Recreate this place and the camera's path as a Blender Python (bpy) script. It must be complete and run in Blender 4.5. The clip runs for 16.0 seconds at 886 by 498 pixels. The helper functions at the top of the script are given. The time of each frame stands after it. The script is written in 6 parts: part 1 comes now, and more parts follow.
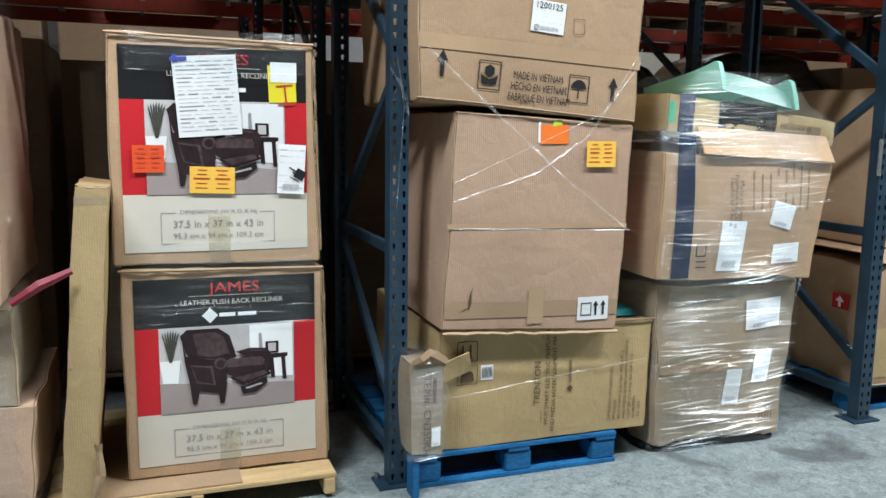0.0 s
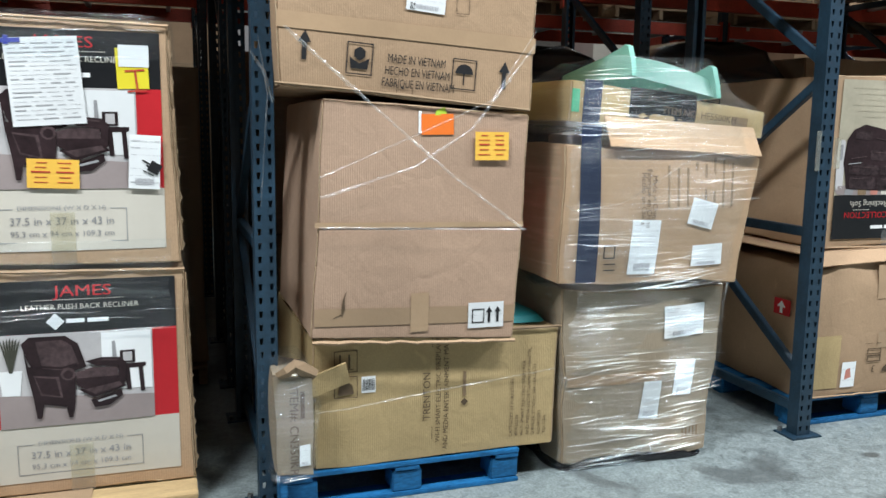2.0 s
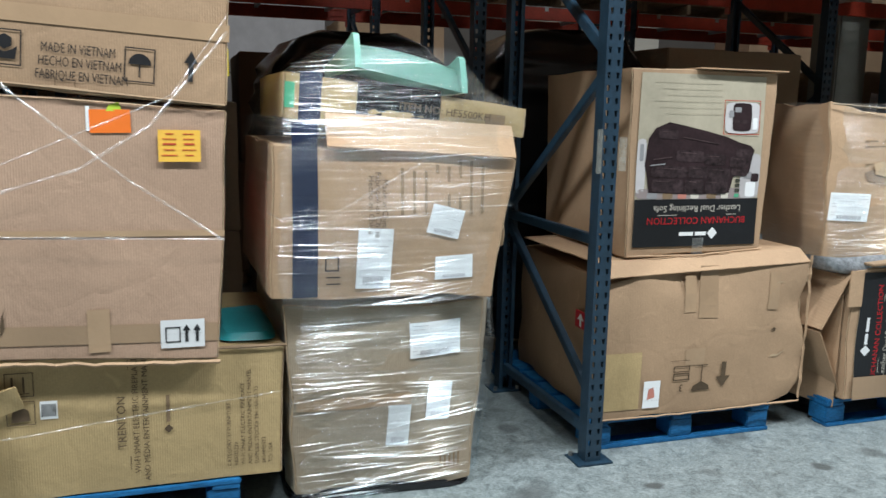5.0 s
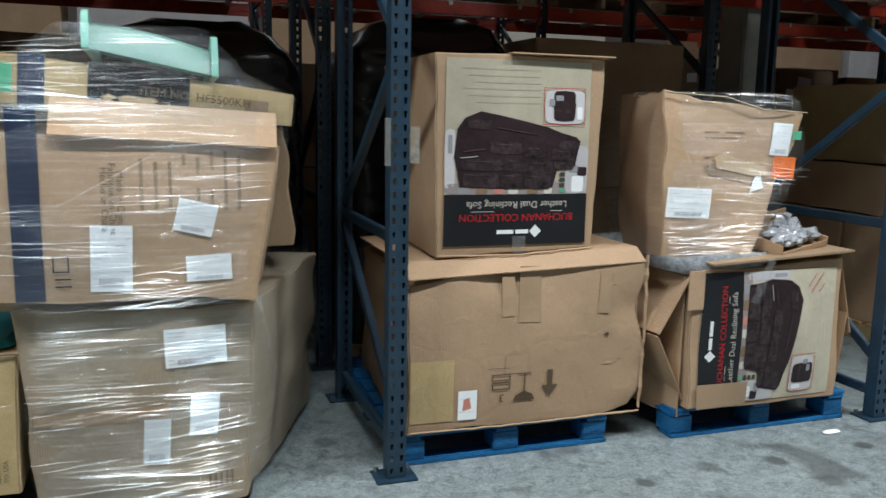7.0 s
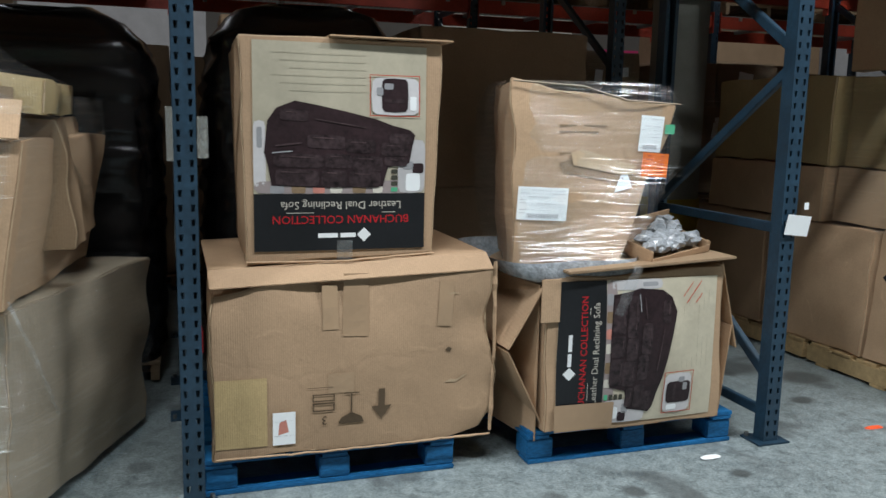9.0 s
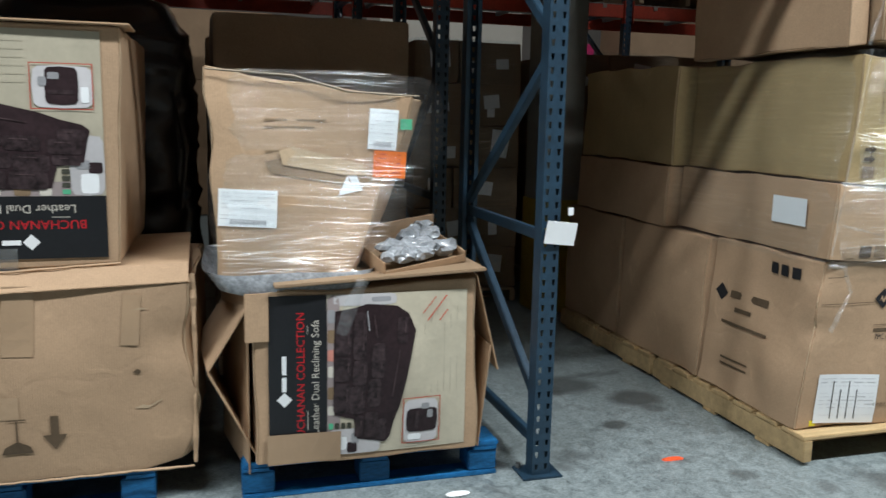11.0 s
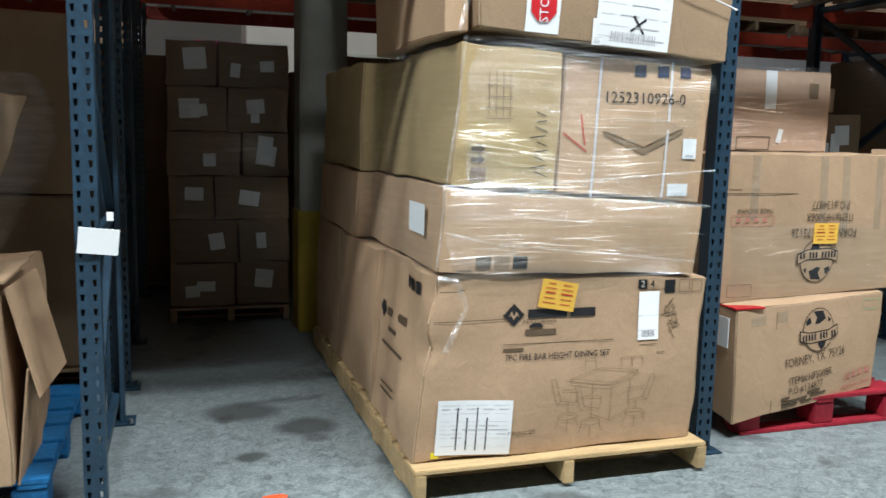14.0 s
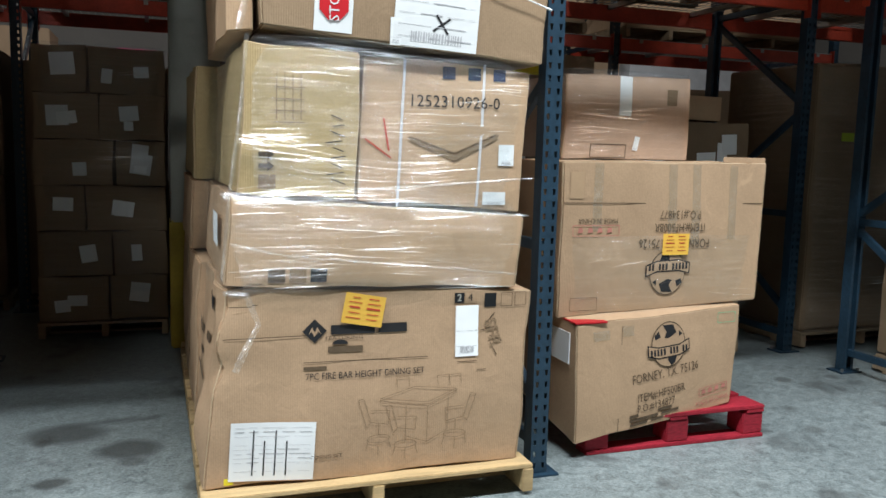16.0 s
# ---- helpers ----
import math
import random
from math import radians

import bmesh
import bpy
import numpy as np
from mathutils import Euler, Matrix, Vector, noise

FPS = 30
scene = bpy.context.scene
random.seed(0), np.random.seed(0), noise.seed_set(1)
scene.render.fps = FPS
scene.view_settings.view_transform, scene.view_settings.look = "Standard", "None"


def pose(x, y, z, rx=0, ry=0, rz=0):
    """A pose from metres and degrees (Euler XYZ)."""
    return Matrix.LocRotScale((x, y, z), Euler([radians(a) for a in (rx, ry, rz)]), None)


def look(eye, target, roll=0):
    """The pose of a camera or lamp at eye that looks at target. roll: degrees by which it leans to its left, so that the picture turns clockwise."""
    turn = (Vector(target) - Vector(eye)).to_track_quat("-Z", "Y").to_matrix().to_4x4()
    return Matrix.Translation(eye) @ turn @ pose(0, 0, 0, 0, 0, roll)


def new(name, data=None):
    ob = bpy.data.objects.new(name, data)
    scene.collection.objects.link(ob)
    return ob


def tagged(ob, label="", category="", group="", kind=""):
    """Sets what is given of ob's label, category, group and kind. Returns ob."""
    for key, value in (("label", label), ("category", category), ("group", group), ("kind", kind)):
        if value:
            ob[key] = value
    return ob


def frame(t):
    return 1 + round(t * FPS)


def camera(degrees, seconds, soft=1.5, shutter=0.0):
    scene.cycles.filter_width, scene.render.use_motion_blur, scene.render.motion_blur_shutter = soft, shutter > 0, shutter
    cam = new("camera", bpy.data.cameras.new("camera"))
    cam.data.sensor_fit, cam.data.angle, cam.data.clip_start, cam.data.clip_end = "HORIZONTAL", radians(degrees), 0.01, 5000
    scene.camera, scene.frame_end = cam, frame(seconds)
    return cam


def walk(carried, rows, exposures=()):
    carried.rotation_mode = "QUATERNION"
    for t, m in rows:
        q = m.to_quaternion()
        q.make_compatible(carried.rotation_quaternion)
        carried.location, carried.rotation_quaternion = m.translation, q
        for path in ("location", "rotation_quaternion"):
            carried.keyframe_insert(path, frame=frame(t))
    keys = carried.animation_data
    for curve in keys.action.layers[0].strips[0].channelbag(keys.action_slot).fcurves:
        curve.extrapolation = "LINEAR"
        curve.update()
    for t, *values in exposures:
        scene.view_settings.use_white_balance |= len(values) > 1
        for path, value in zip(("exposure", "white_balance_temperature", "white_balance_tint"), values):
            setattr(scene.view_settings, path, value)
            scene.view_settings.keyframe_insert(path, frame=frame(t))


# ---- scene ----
cam = camera(56.7, 16.0, 1.5, 0.3)
PATH = [
    (0, (0.407, 0.306, 1.466), (1.083, 2.166, 1.178), 0.8),
    (0.5, (0.508, 0.34, 1.459), (1.183, 2.201, 1.17), 0.7),
    (1, (0.707, 0.329, 1.453), (1.369, 2.195, 1.17), 0.6),
    (1.5, (0.86, 0.357, 1.464), (1.504, 2.226, 1.16), 0.9),
    (2, (1.0, 0.404, 1.44), (1.641, 2.276, 1.148), 0.8),
    (2.5, (1.168, 0.447, 1.465), (1.803, 2.32, 1.166), 1.0),
    (3, (1.348, 0.429, 1.482), (1.97, 2.305, 1.172), 0.9),
    (3.5, (1.551, 0.387, 1.497), (2.168, 2.263, 1.183), 1.2),
    (5.8, (2.476, 0.378, 1.498), (3.103, 2.249, 1.172), 1.2),
    (6, (2.569, 0.369, 1.46), (3.191, 2.244, 1.145), 1.3),
    (6.5, (2.804, 0.39, 1.459), (3.431, 2.263, 1.145), 1.2),
    (7, (3.008, 0.374, 1.45), (3.646, 2.244, 1.137), 1.1),
    (7.5, (3.275, 0.337, 1.437), (3.912, 2.208, 1.135), 1.2),
    (8, (3.467, 0.386, 1.411), (4.114, 2.255, 1.111), 1.2),
    (10.3, (4.592, 0.511, 1.434), (5.157, 2.404, 1.115), 1.2),
    (10.5, (4.759, 0.508, 1.425), (5.321, 2.401, 1.11), 1.2),
    (11, (5.077, 0.495, 1.435), (5.64, 2.388, 1.118), 1.2),
    (11.5, (5.374, 0.514, 1.41), (5.944, 2.405, 1.095), 1.3),
    (12, (5.657, 0.537, 1.416), (6.237, 2.426, 1.113), 1.3),
    (12.5, (5.951, 0.48, 1.423), (6.535, 2.369, 1.126), 1.3),
    (13, (6.206, 0.454, 1.435), (6.797, 2.339, 1.123), 1.5),
    (13.5, (6.477, 0.457, 1.384), (7.079, 2.344, 1.107), 1.5),
    (14, (6.677, 0.403, 1.383), (7.286, 2.289, 1.11), 1.4),
    (14.5, (6.887, 0.366, 1.417), (7.512, 2.244, 1.134), 1.7),
    (15, (7.047, 0.381, 1.378), (7.692, 2.255, 1.11), 1.6),
    (15.5, (7.229, 0.402, 1.357), (7.886, 2.275, 1.113), 1.5),
    (16, (7.362, 0.363, 1.374), (8.022, 2.235, 1.132), 1.5),
]
walk(cam, [(t, look(eye, target, roll)) for t, eye, target, roll in PATH], exposures=[(0, -0.04), (3.5, 0.03), (6.0, -0.30), (8.0, -0.44), (11.0, -0.36), (12.0, -0.18), (13.0, -0.04), (14.5, 0.04), (16.0, -0.05)])

# ---- light ----
world = bpy.data.worlds.new("world")
scene.world = world
world.use_nodes = True
world.node_tree.nodes["Background"].inputs[0].default_value = (0.8, 0.9, 1.0, 1)
world.node_tree.nodes["Background"].inputs[1].default_value = 0.004


def strip_lamp(x, y, z, length, width, watts, rx=0.0):
    data = bpy.data.lights.new("strip_light", "AREA")
    data.shape, data.size, data.size_y, data.energy = "RECTANGLE", length, width, watts
    data.color = (0.912, 0.975, 1.02)
    ob = new("strip_light", data)
    ob.matrix_world = pose(x, y, z, rx)
    return ob


for lx, watts in ((-1.3, 500), (3.6, 345), (8.5, 510), (13.4, 250)):
    strip_lamp(lx, 1.1, 6.0, 2.4, 0.4, watts)
for lx in (1.0, 7.0, 13.0):
    strip_lamp(lx, 10.8, 6.0, 2.4, 0.4, 50)


# ---- materials ----
def nodes_of(name):
    m = bpy.data.materials.new(name)
    m.use_nodes = True
    t = m.node_tree
    return m, t, t.nodes["Principled BSDF"]


def node(t, kind, **values):
    n = t.nodes.new(kind)
    for k, v in values.items():
        n.inputs[k.replace("_", " ")].default_value = v
    return n


def coords(t, scale=(1, 1, 1)):
    c = t.nodes.new("ShaderNodeTexCoord")
    mp = t.nodes.new("ShaderNodeMapping")
    mp.inputs["Scale"].default_value = scale
    t.links.new(c.outputs["Object"], mp.inputs["Vector"])
    return mp.outputs["Vector"]


def ramp(t, source, stops):
    r = t.nodes.new("ShaderNodeValToRGB")
    e = r.color_ramp.elements
    while len(e) < len(stops):
        e.new(0.5)
    for el, (p, c) in zip(e, stops):
        el.position, el.color = p, (*c, 1)
    t.links.new(source, r.inputs["Fac"])
    return r.outputs["Color"]


def mix(t, fac, a, b, how="MIX"):
    m = t.nodes.new("ShaderNodeMix")
    m.data_type, m.blend_type = "RGBA", how
    for socket, value in ((m.inputs["Factor"], fac), (m.inputs["A"], a), (m.inputs["B"], b)):
        if isinstance(value, (int, float)):
            socket.default_value = value
        elif isinstance(value, tuple):
            socket.default_value = (*value, 1)
        else:
            t.links.new(value, socket)
    return m.outputs["Result"]


def relief(t, b, height, strength, distance=0.01):
    n = t.nodes.new("ShaderNodeBump")
    n.inputs["Strength"].default_value, n.inputs["Distance"].default_value = strength, distance
    t.links.new(height, n.inputs["Height"])
    t.links.new(n.outputs["Normal"], b.inputs["Normal"])


def surface(name, colour, rough=0.7, vary=0.2, scale=4.0, fine=60.0, bump=0.15, metal=0.0, stretch=(1, 1, 1), random_value=0.12, spec=0.3):
    """Two scales of colour variation, per-object drift and fine relief."""
    m, t, b = nodes_of(name)
    v = coords(t, stretch)
    n1 = node(t, "ShaderNodeTexNoise", Scale=scale, Detail=5.0, Roughness=0.6)
    n2 = node(t, "ShaderNodeTexNoise", Scale=fine, Detail=3.0)
    for n in (n1, n2):
        t.links.new(v, n.inputs["Vector"])
    dark = tuple(c * (1 - vary) for c in colour)
    light = tuple(min(1, c * (1 + vary * 0.7)) for c in colour)
    c1 = ramp(t, n1.outputs["Fac"], [(0.3, dark), (0.7, light)])
    c2 = mix(t, 0.35 * min(1, vary * 3), c1, ramp(t, n2.outputs["Fac"], [(0.35, dark), (0.65, light)]))
    info = t.nodes.new("ShaderNodeObjectInfo")
    hsv = t.nodes.new("ShaderNodeHueSaturation")
    mr = t.nodes.new("ShaderNodeMapRange")
    mr.inputs["To Min"].default_value, mr.inputs["To Max"].default_value = 1 - random_value, 1 + random_value
    t.links.new(info.outputs["Random"], mr.inputs["Value"])
    t.links.new(mr.outputs["Result"], hsv.inputs["Value"])
    t.links.new(c2, hsv.inputs["Color"])
    t.links.new(hsv.outputs["Color"], b.inputs["Base Color"])
    b.inputs["Roughness"].default_value, b.inputs["Metallic"].default_value = rough, metal
    b.inputs["Specular IOR Level"].default_value = spec
    if bump:
        relief(t, b, n2.outputs["Fac"], bump, 0.004)
    return m


def cardboard(name, colour):
    """Kraft board: broad scuffs, fibre grain and the faint ribs of the fluting."""
    m, t, b = nodes_of(name)
    v = coords(t)
    n1 = node(t, "ShaderNodeTexNoise", Scale=2.6, Detail=6.0, Roughness=0.65)
    n2 = node(t, "ShaderNodeTexNoise", Scale=140.0, Detail=2.0)
    n3 = node(t, "ShaderNodeTexNoise", Scale=9.0, Detail=4.0, Distortion=1.2)
    w = node(t, "ShaderNodeTexWave", Scale=38.0, Distortion=0.6, Detail=1.0)
    for n in (n1, n2, n3, w):
        t.links.new(v, n.inputs["Vector"])
    c = ramp(t, n1.outputs["Fac"], [(0.3, tuple(k * 0.82 for k in colour)), (0.72, tuple(k * 1.12 for k in colour))])
    c = mix(t, 0.3, c, ramp(t, n2.outputs["Fac"], [(0.3, tuple(k * 0.75 for k in colour)), (0.7, tuple(k * 1.15 for k in colour))]))
    scuff = ramp(t, n3.outputs["Fac"], [(0.66, (0, 0, 0)), (0.76, (0.4, 0.4, 0.4))])
    c = mix(t, scuff, c, tuple(min(1, k * 1.35) for k in colour))
    info = t.nodes.new("ShaderNodeObjectInfo")
    hsv = t.nodes.new("ShaderNodeHueSaturation")
    mr = t.nodes.new("ShaderNodeMapRange")
    mr.inputs["To Min"].default_value, mr.inputs["To Max"].default_value = 0.9, 1.1
    t.links.new(info.outputs["Random"], mr.inputs["Value"])
    t.links.new(mr.outputs["Result"], hsv.inputs["Value"])
    t.links.new(c, hsv.inputs["Color"])
    t.links.new(hsv.outputs["Color"], b.inputs["Base Color"])
    b.inputs["Roughness"].default_value, b.inputs["Specular IOR Level"].default_value = 0.75, 0.25
    h = mix(t, 0.07, n3.outputs["Fac"], w.outputs["Fac"])
    h = mix(t, 0.4, h, n1.outputs["Fac"])
    bend = node(t, "ShaderNodeTexNoise", Scale=3.0, Detail=3.0)
    t.links.new(v, bend.inputs["Vector"])
    shift = mix(t, 0.25, v, bend.outputs["Color"], "ADD")
    fold = node(t, "ShaderNodeTexVoronoi", Scale=2.1)
    fold.feature = "DISTANCE_TO_EDGE"
    t.links.new(shift, fold.inputs["Vector"])
    line = ramp(t, fold.outputs["Distance"], [(0.0, (0, 0, 0)), (0.03, (0.08, 0.08, 0.08))])
    h = mix(t, 1.0, h, line, "ADD")
    relief(t, b, h, 0.38, 0.015)
    return m


def film_material(name, clear, gloss, along, seed, tint=(0.93, 0.95, 0.96), low=0.22):
    """Stretch film: clear sheet with stretched creases that catch the lamps."""
    m = bpy.data.materials.new(name)
    m.use_nodes = True
    t = m.node_tree
    t.nodes.clear()
    out = t.nodes.new("ShaderNodeOutputMaterial")
    v = coords(t, along)
    n1 = node(t, "ShaderNodeTexNoise", Scale=1.0, Detail=5.0, Roughness=0.7, Distortion=0.9)
    n2 = node(t, "ShaderNodeTexNoise", Scale=2.7, Detail=2.0, Distortion=0.4)
    va = t.nodes.new("ShaderNodeVectorMath")
    va.inputs[1].default_value = (seed, seed * 2, seed)
    t.links.new(v, va.inputs[0])
    for n in (n1, n2):
        t.links.new(va.outputs[0], n.inputs["Vector"])
    bump = t.nodes.new("ShaderNodeBump")
    bump.inputs["Distance"].default_value = 0.022
    place = coords(t)
    n3 = node(t, "ShaderNodeTexNoise", Scale=2.6, Detail=3.0, Roughness=0.55)
    va2 = t.nodes.new("ShaderNodeVectorMath")
    va2.inputs[1].default_value = (seed * 3, seed, seed * 2)
    t.links.new(place, va2.inputs[0])
    t.links.new(va2.outputs[0], n3.inputs["Vector"])
    pulled = ramp(t, n3.outputs["Fac"], [(0.34, (0.3,) * 3), (0.52, (1.0,) * 3)])
    t.links.new(pulled, bump.inputs["Strength"])
    h = mix(t, 0.4, n1.outputs["Fac"], n2.outputs["Fac"])
    t.links.new(h, bump.inputs["Height"])
    g = node(t, "ShaderNodeBsdfGlossy", Roughness=0.16)
    t.links.new(bump.outputs["Normal"], g.inputs["Normal"])
    tr = t.nodes.new("ShaderNodeBsdfTransparent")
    tr.inputs["Color"].default_value = (*tint, 1)
    milky = node(t, "ShaderNodeBsdfDiffuse")
    milky.inputs["Color"].default_value = (0.6, 0.62, 0.62, 1)
    base = t.nodes.new("ShaderNodeMixShader")
    base.inputs[0].default_value = 1 - clear
    t.links.new(tr.outputs[0], base.inputs[1])
    t.links.new(milky.outputs[0], base.inputs[2])
    fac = ramp(t, n1.outputs["Fac"], [(0.47, (gloss * low,) * 3), (0.62, (gloss * 1.25,) * 3)])
    fac = mix(t, 1.0, fac, ramp(t, n3.outputs["Fac"], [(0.34, (0.45,) * 3), (0.56, (1.25,) * 3)]), "MULTIPLY")
    t.links.new(mix(t, 1.0, fac, (0.95, 0.97, 1.0), "MULTIPLY"), g.inputs["Color"])
    top = t.nodes.new("ShaderNodeAddShader")
    t.links.new(base.outputs[0], top.inputs[0])
    t.links.new(g.outputs[0], top.inputs[1])
    t.links.new(top.outputs[0], out.inputs["Surface"])
    return m


STAINS = ((7.03, 4.53, 0.22, 0.170), (7.30, 4.26, 0.17, 0.150), (7.03, 3.93, 0.10, 0.070), (4.90, 3.17, 0.06, 0.050), (5.59, 3.21, 0.07, 0.055), (6.11, 3.26, 0.07, 0.050), (4.05, 3.23, 0.05, 0.040))


def concrete():
    """Blue-grey floor coating, flaked off in many small chips, with oil spots and tyre-dark patches."""
    m, t, b = nodes_of("worn_concrete")
    v = coords(t)
    n1 = node(t, "ShaderNodeTexNoise", Scale=0.9, Detail=6.0, Roughness=0.6)
    n2 = node(t, "ShaderNodeTexNoise", Scale=19.0, Detail=9.0, Roughness=0.8, Distortion=0.9)
    n3 = node(t, "ShaderNodeTexNoise", Scale=2.1, Detail=4.0, Distortion=0.7)
    n4 = node(t, "ShaderNodeTexVoronoi", Scale=29.0)
    n5 = node(t, "ShaderNodeTexVoronoi", Scale=3.1, Randomness=1.0)
    n6 = node(t, "ShaderNodeTexNoise", Scale=90.0, Detail=3.0)
    for n in (n1, n2, n3, n4, n6):
        t.links.new(v, n.inputs["Vector"])
    t.links.new(mix(t, 0.12, v, n3.outputs["Color"], "ADD"), n5.inputs["Vector"])
    c = ramp(t, n1.outputs["Fac"], [(0.32, (0.115, 0.145, 0.15)), (0.7, (0.24, 0.29, 0.29))])
    flakes = ramp(t, n2.outputs["Fac"], [(0.38, (0.05, 0.06, 0.06)), (0.46, (0.17, 0.205, 0.208)), (0.60, (0.38, 0.435, 0.435))])
    c = mix(t, 0.6, c, flakes)
    c = mix(t, 0.25, c, ramp(t, n6.outputs["Fac"], [(0.35, (0.05, 0.06, 0.06)), (0.65, (0.36, 0.41, 0.41))]))
    stain = ramp(t, n3.outputs["Fac"], [(0.58, (0, 0, 0)), (0.68, (0.62, 0.62, 0.62))])
    c = mix(t, stain, c, (0.06, 0.065, 0.065))
    spots = ramp(t, n5.outputs["Distance"], [(0.12, (0.5, 0.5, 0.5)), (0.22, (0, 0, 0))])
    c = mix(t, spots, c, (0.05, 0.052, 0.05))
    for sx, sy, rx_, ry_ in STAINS:
        near = t.nodes.new("ShaderNodeMapping")
        near.inputs["Scale"].default_value = (1 / rx_, 1 / ry_, 0)
        near.inputs["Location"].default_value = (-sx / rx_, -sy / ry_, 0)
        t.links.new(mix(t, 0.16, v, n3.outputs["Color"], "ADD"), near.inputs["Vector"])
        far = t.nodes.new("ShaderNodeVectorMath")
        far.operation = "LENGTH"
        t.links.new(near.outputs["Vector"], far.inputs[0])
        c = mix(t, ramp(t, far.outputs["Value"], [(0.55, (0.72, 0.72, 0.72)), (1.0, (0, 0, 0))]), c, (0.045, 0.046, 0.044))
    pits = ramp(t, n4.outputs["Distance"], [(0.05, (0.6, 0.6, 0.6)), (0.13, (0, 0, 0))])
    c = mix(t, pits, c, (0.07, 0.075, 0.075))
    t.links.new(c, b.inputs["Base Color"])
    r = ramp(t, n2.outputs["Fac"], [(0.4, (0.38,) * 3), (0.65, (0.62,) * 3)])
    t.links.new(r, b.inputs["Roughness"])
    relief(t, b, n2.outputs["Fac"], 0.3, 0.004)
    return m


KRAFT = cardboard("kraft_board", (0.47, 0.315, 0.195))
PINKISH = cardboard("pinkish_kraft_board", (0.475, 0.32, 0.225))
YELLOWISH = cardboard("yellowish_kraft_board", (0.47, 0.345, 0.175))
GREYISH = cardboard("grey_kraft_board", (0.33, 0.265, 0.19))
WORN = cardboard("worn_board_edge", (0.50, 0.37, 0.24))
# Inner faces of board; also darkens the top carton for the shade on it.
INNER_SHADED = cardboard("inner_and_shaded_board", (0.32, 0.22, 0.135))
TAPE = surface("brown_tape", (0.42, 0.285, 0.175), 0.3, 0.1, spec=0.5)
PAPER = surface("white_paper", (0.84, 0.86, 0.86), 0.55, 0.06, bump=0.05)
GREY_INK = surface("grey_ink", (0.33, 0.33, 0.34), 0.7, 0.2, bump=0)
LABEL_INK = surface("pale_label_ink", (0.48, 0.48, 0.50), 0.7, 0.2, bump=0)
FAINT_INK = surface("faint_print", (0.41, 0.37, 0.28), 0.5, 0.1, bump=0)
INK = surface("black_ink", (0.02, 0.02, 0.022), 0.6, 0.3, bump=0)
BROWN_INK = surface("brown_ink", (0.11, 0.075, 0.045), 0.7, 0.3, bump=0)
FADED_INK = surface("faded_ink", (0.25, 0.17, 0.10), 0.75, 0.25, bump=0)
RED_INK = surface("red_ink", (0.50, 0.06, 0.035), 0.6, 0.2, bump=0)
BLUE_INK = surface("blue_ink", (0.05, 0.07, 0.4), 0.6, 0.1, bump=0)
PINK_INK = surface("pinkish_red_print", (0.55, 0.22, 0.17), 0.7, 0.2, bump=0)
BLACK_PRINT = surface("black_print", (0.013, 0.014, 0.016), 0.35, 0.3, bump=0.05, spec=0.4)
RED_PRINT = surface("red_print", (0.55, 0.022, 0.03), 0.4, 0.1, bump=0.05)
CREAM_PRINT = surface("cream_print", (0.62, 0.58, 0.50), 0.5, 0.06, bump=0.05)
PALE_PRINT = surface("pale_room_print", (0.55, 0.53, 0.53), 0.5, 0.15, bump=0.03)
CARPET_PRINT = surface("carpet_print", (0.36, 0.30, 0.29), 0.5, 0.12, bump=0.03)
LEATHER_PRINT = surface("dark_leather_print", (0.028, 0.016, 0.018), 0.4, 0.5, scale=9, bump=0.05)
LEATHER_LIGHT = surface("leather_sheen_print", (0.070, 0.046, 0.048), 0.4, 0.7, scale=14, bump=0.05)
LEAF_PRINT = surface("plant_print", (0.06, 0.06, 0.045), 0.5, 0.3, bump=0)
AGED_PRINT = surface("aged_cream_print", (0.50, 0.45, 0.34), 0.35, 0.15, scale=7, bump=0.08, spec=0.5)
YELLOW = surface("yellow_sticker", (0.85, 0.72, 0.04), 0.5, 0.06, bump=0)
GOLD = surface("golden_sticker", (0.85, 0.50, 0.08), 0.5, 0.06, bump=0)
ORANGE = surface("orange_sticker", (0.90, 0.20, 0.03), 0.5, 0.06, bump=0)
DEEP_ORANGE = surface("deep_orange_sticker", (0.82, 0.10, 0.03), 0.5, 0.06, bump=0)
GREEN_LABEL = surface("green_sticker", (0.10, 0.45, 0.25), 0.5, 0.06, bump=0)
LIME = surface("lime_sticker", (0.45, 0.62, 0.06), 0.5, 0.06, bump=0)
STEEL_BLUE = surface("blue_painted_steel", (0.017, 0.045, 0.075), 0.42, 0.45, 7, 50, 0.12, spec=0.5)
STEEL_RED = surface("orange_red_painted_steel", (0.50, 0.055, 0.025), 0.45, 0.3, 6, 50, 0.1, spec=0.5)
WIRE = surface("galvanised_wire", (0.45, 0.46, 0.46), 0.35, 0.2, metal=0.9, bump=0)
BOLT = surface("scratched_steel", (0.35, 0.35, 0.34), 0.35, 0.3, metal=0.9, bump=0.1)
BLUE_WOOD = surface("blue_painted_wood", (0.012, 0.125, 0.30), 0.6, 0.45, 5, 40, 0.4, stretch=(1, 3, 3))
RED_WOOD = surface("red_painted_wood", (0.33, 0.02, 0.035), 0.6, 0.4, 5, 40, 0.4, stretch=(1, 3, 3))
PINE = surface("raw_pine", (0.52, 0.37, 0.19), 0.7, 0.3, 4, 50, 0.4, stretch=(1, 6, 6))
OLD_WOOD = surface("old_grey_wood", (0.34, 0.25, 0.16), 0.75, 0.35, 4, 50, 0.4, stretch=(1, 6, 6))
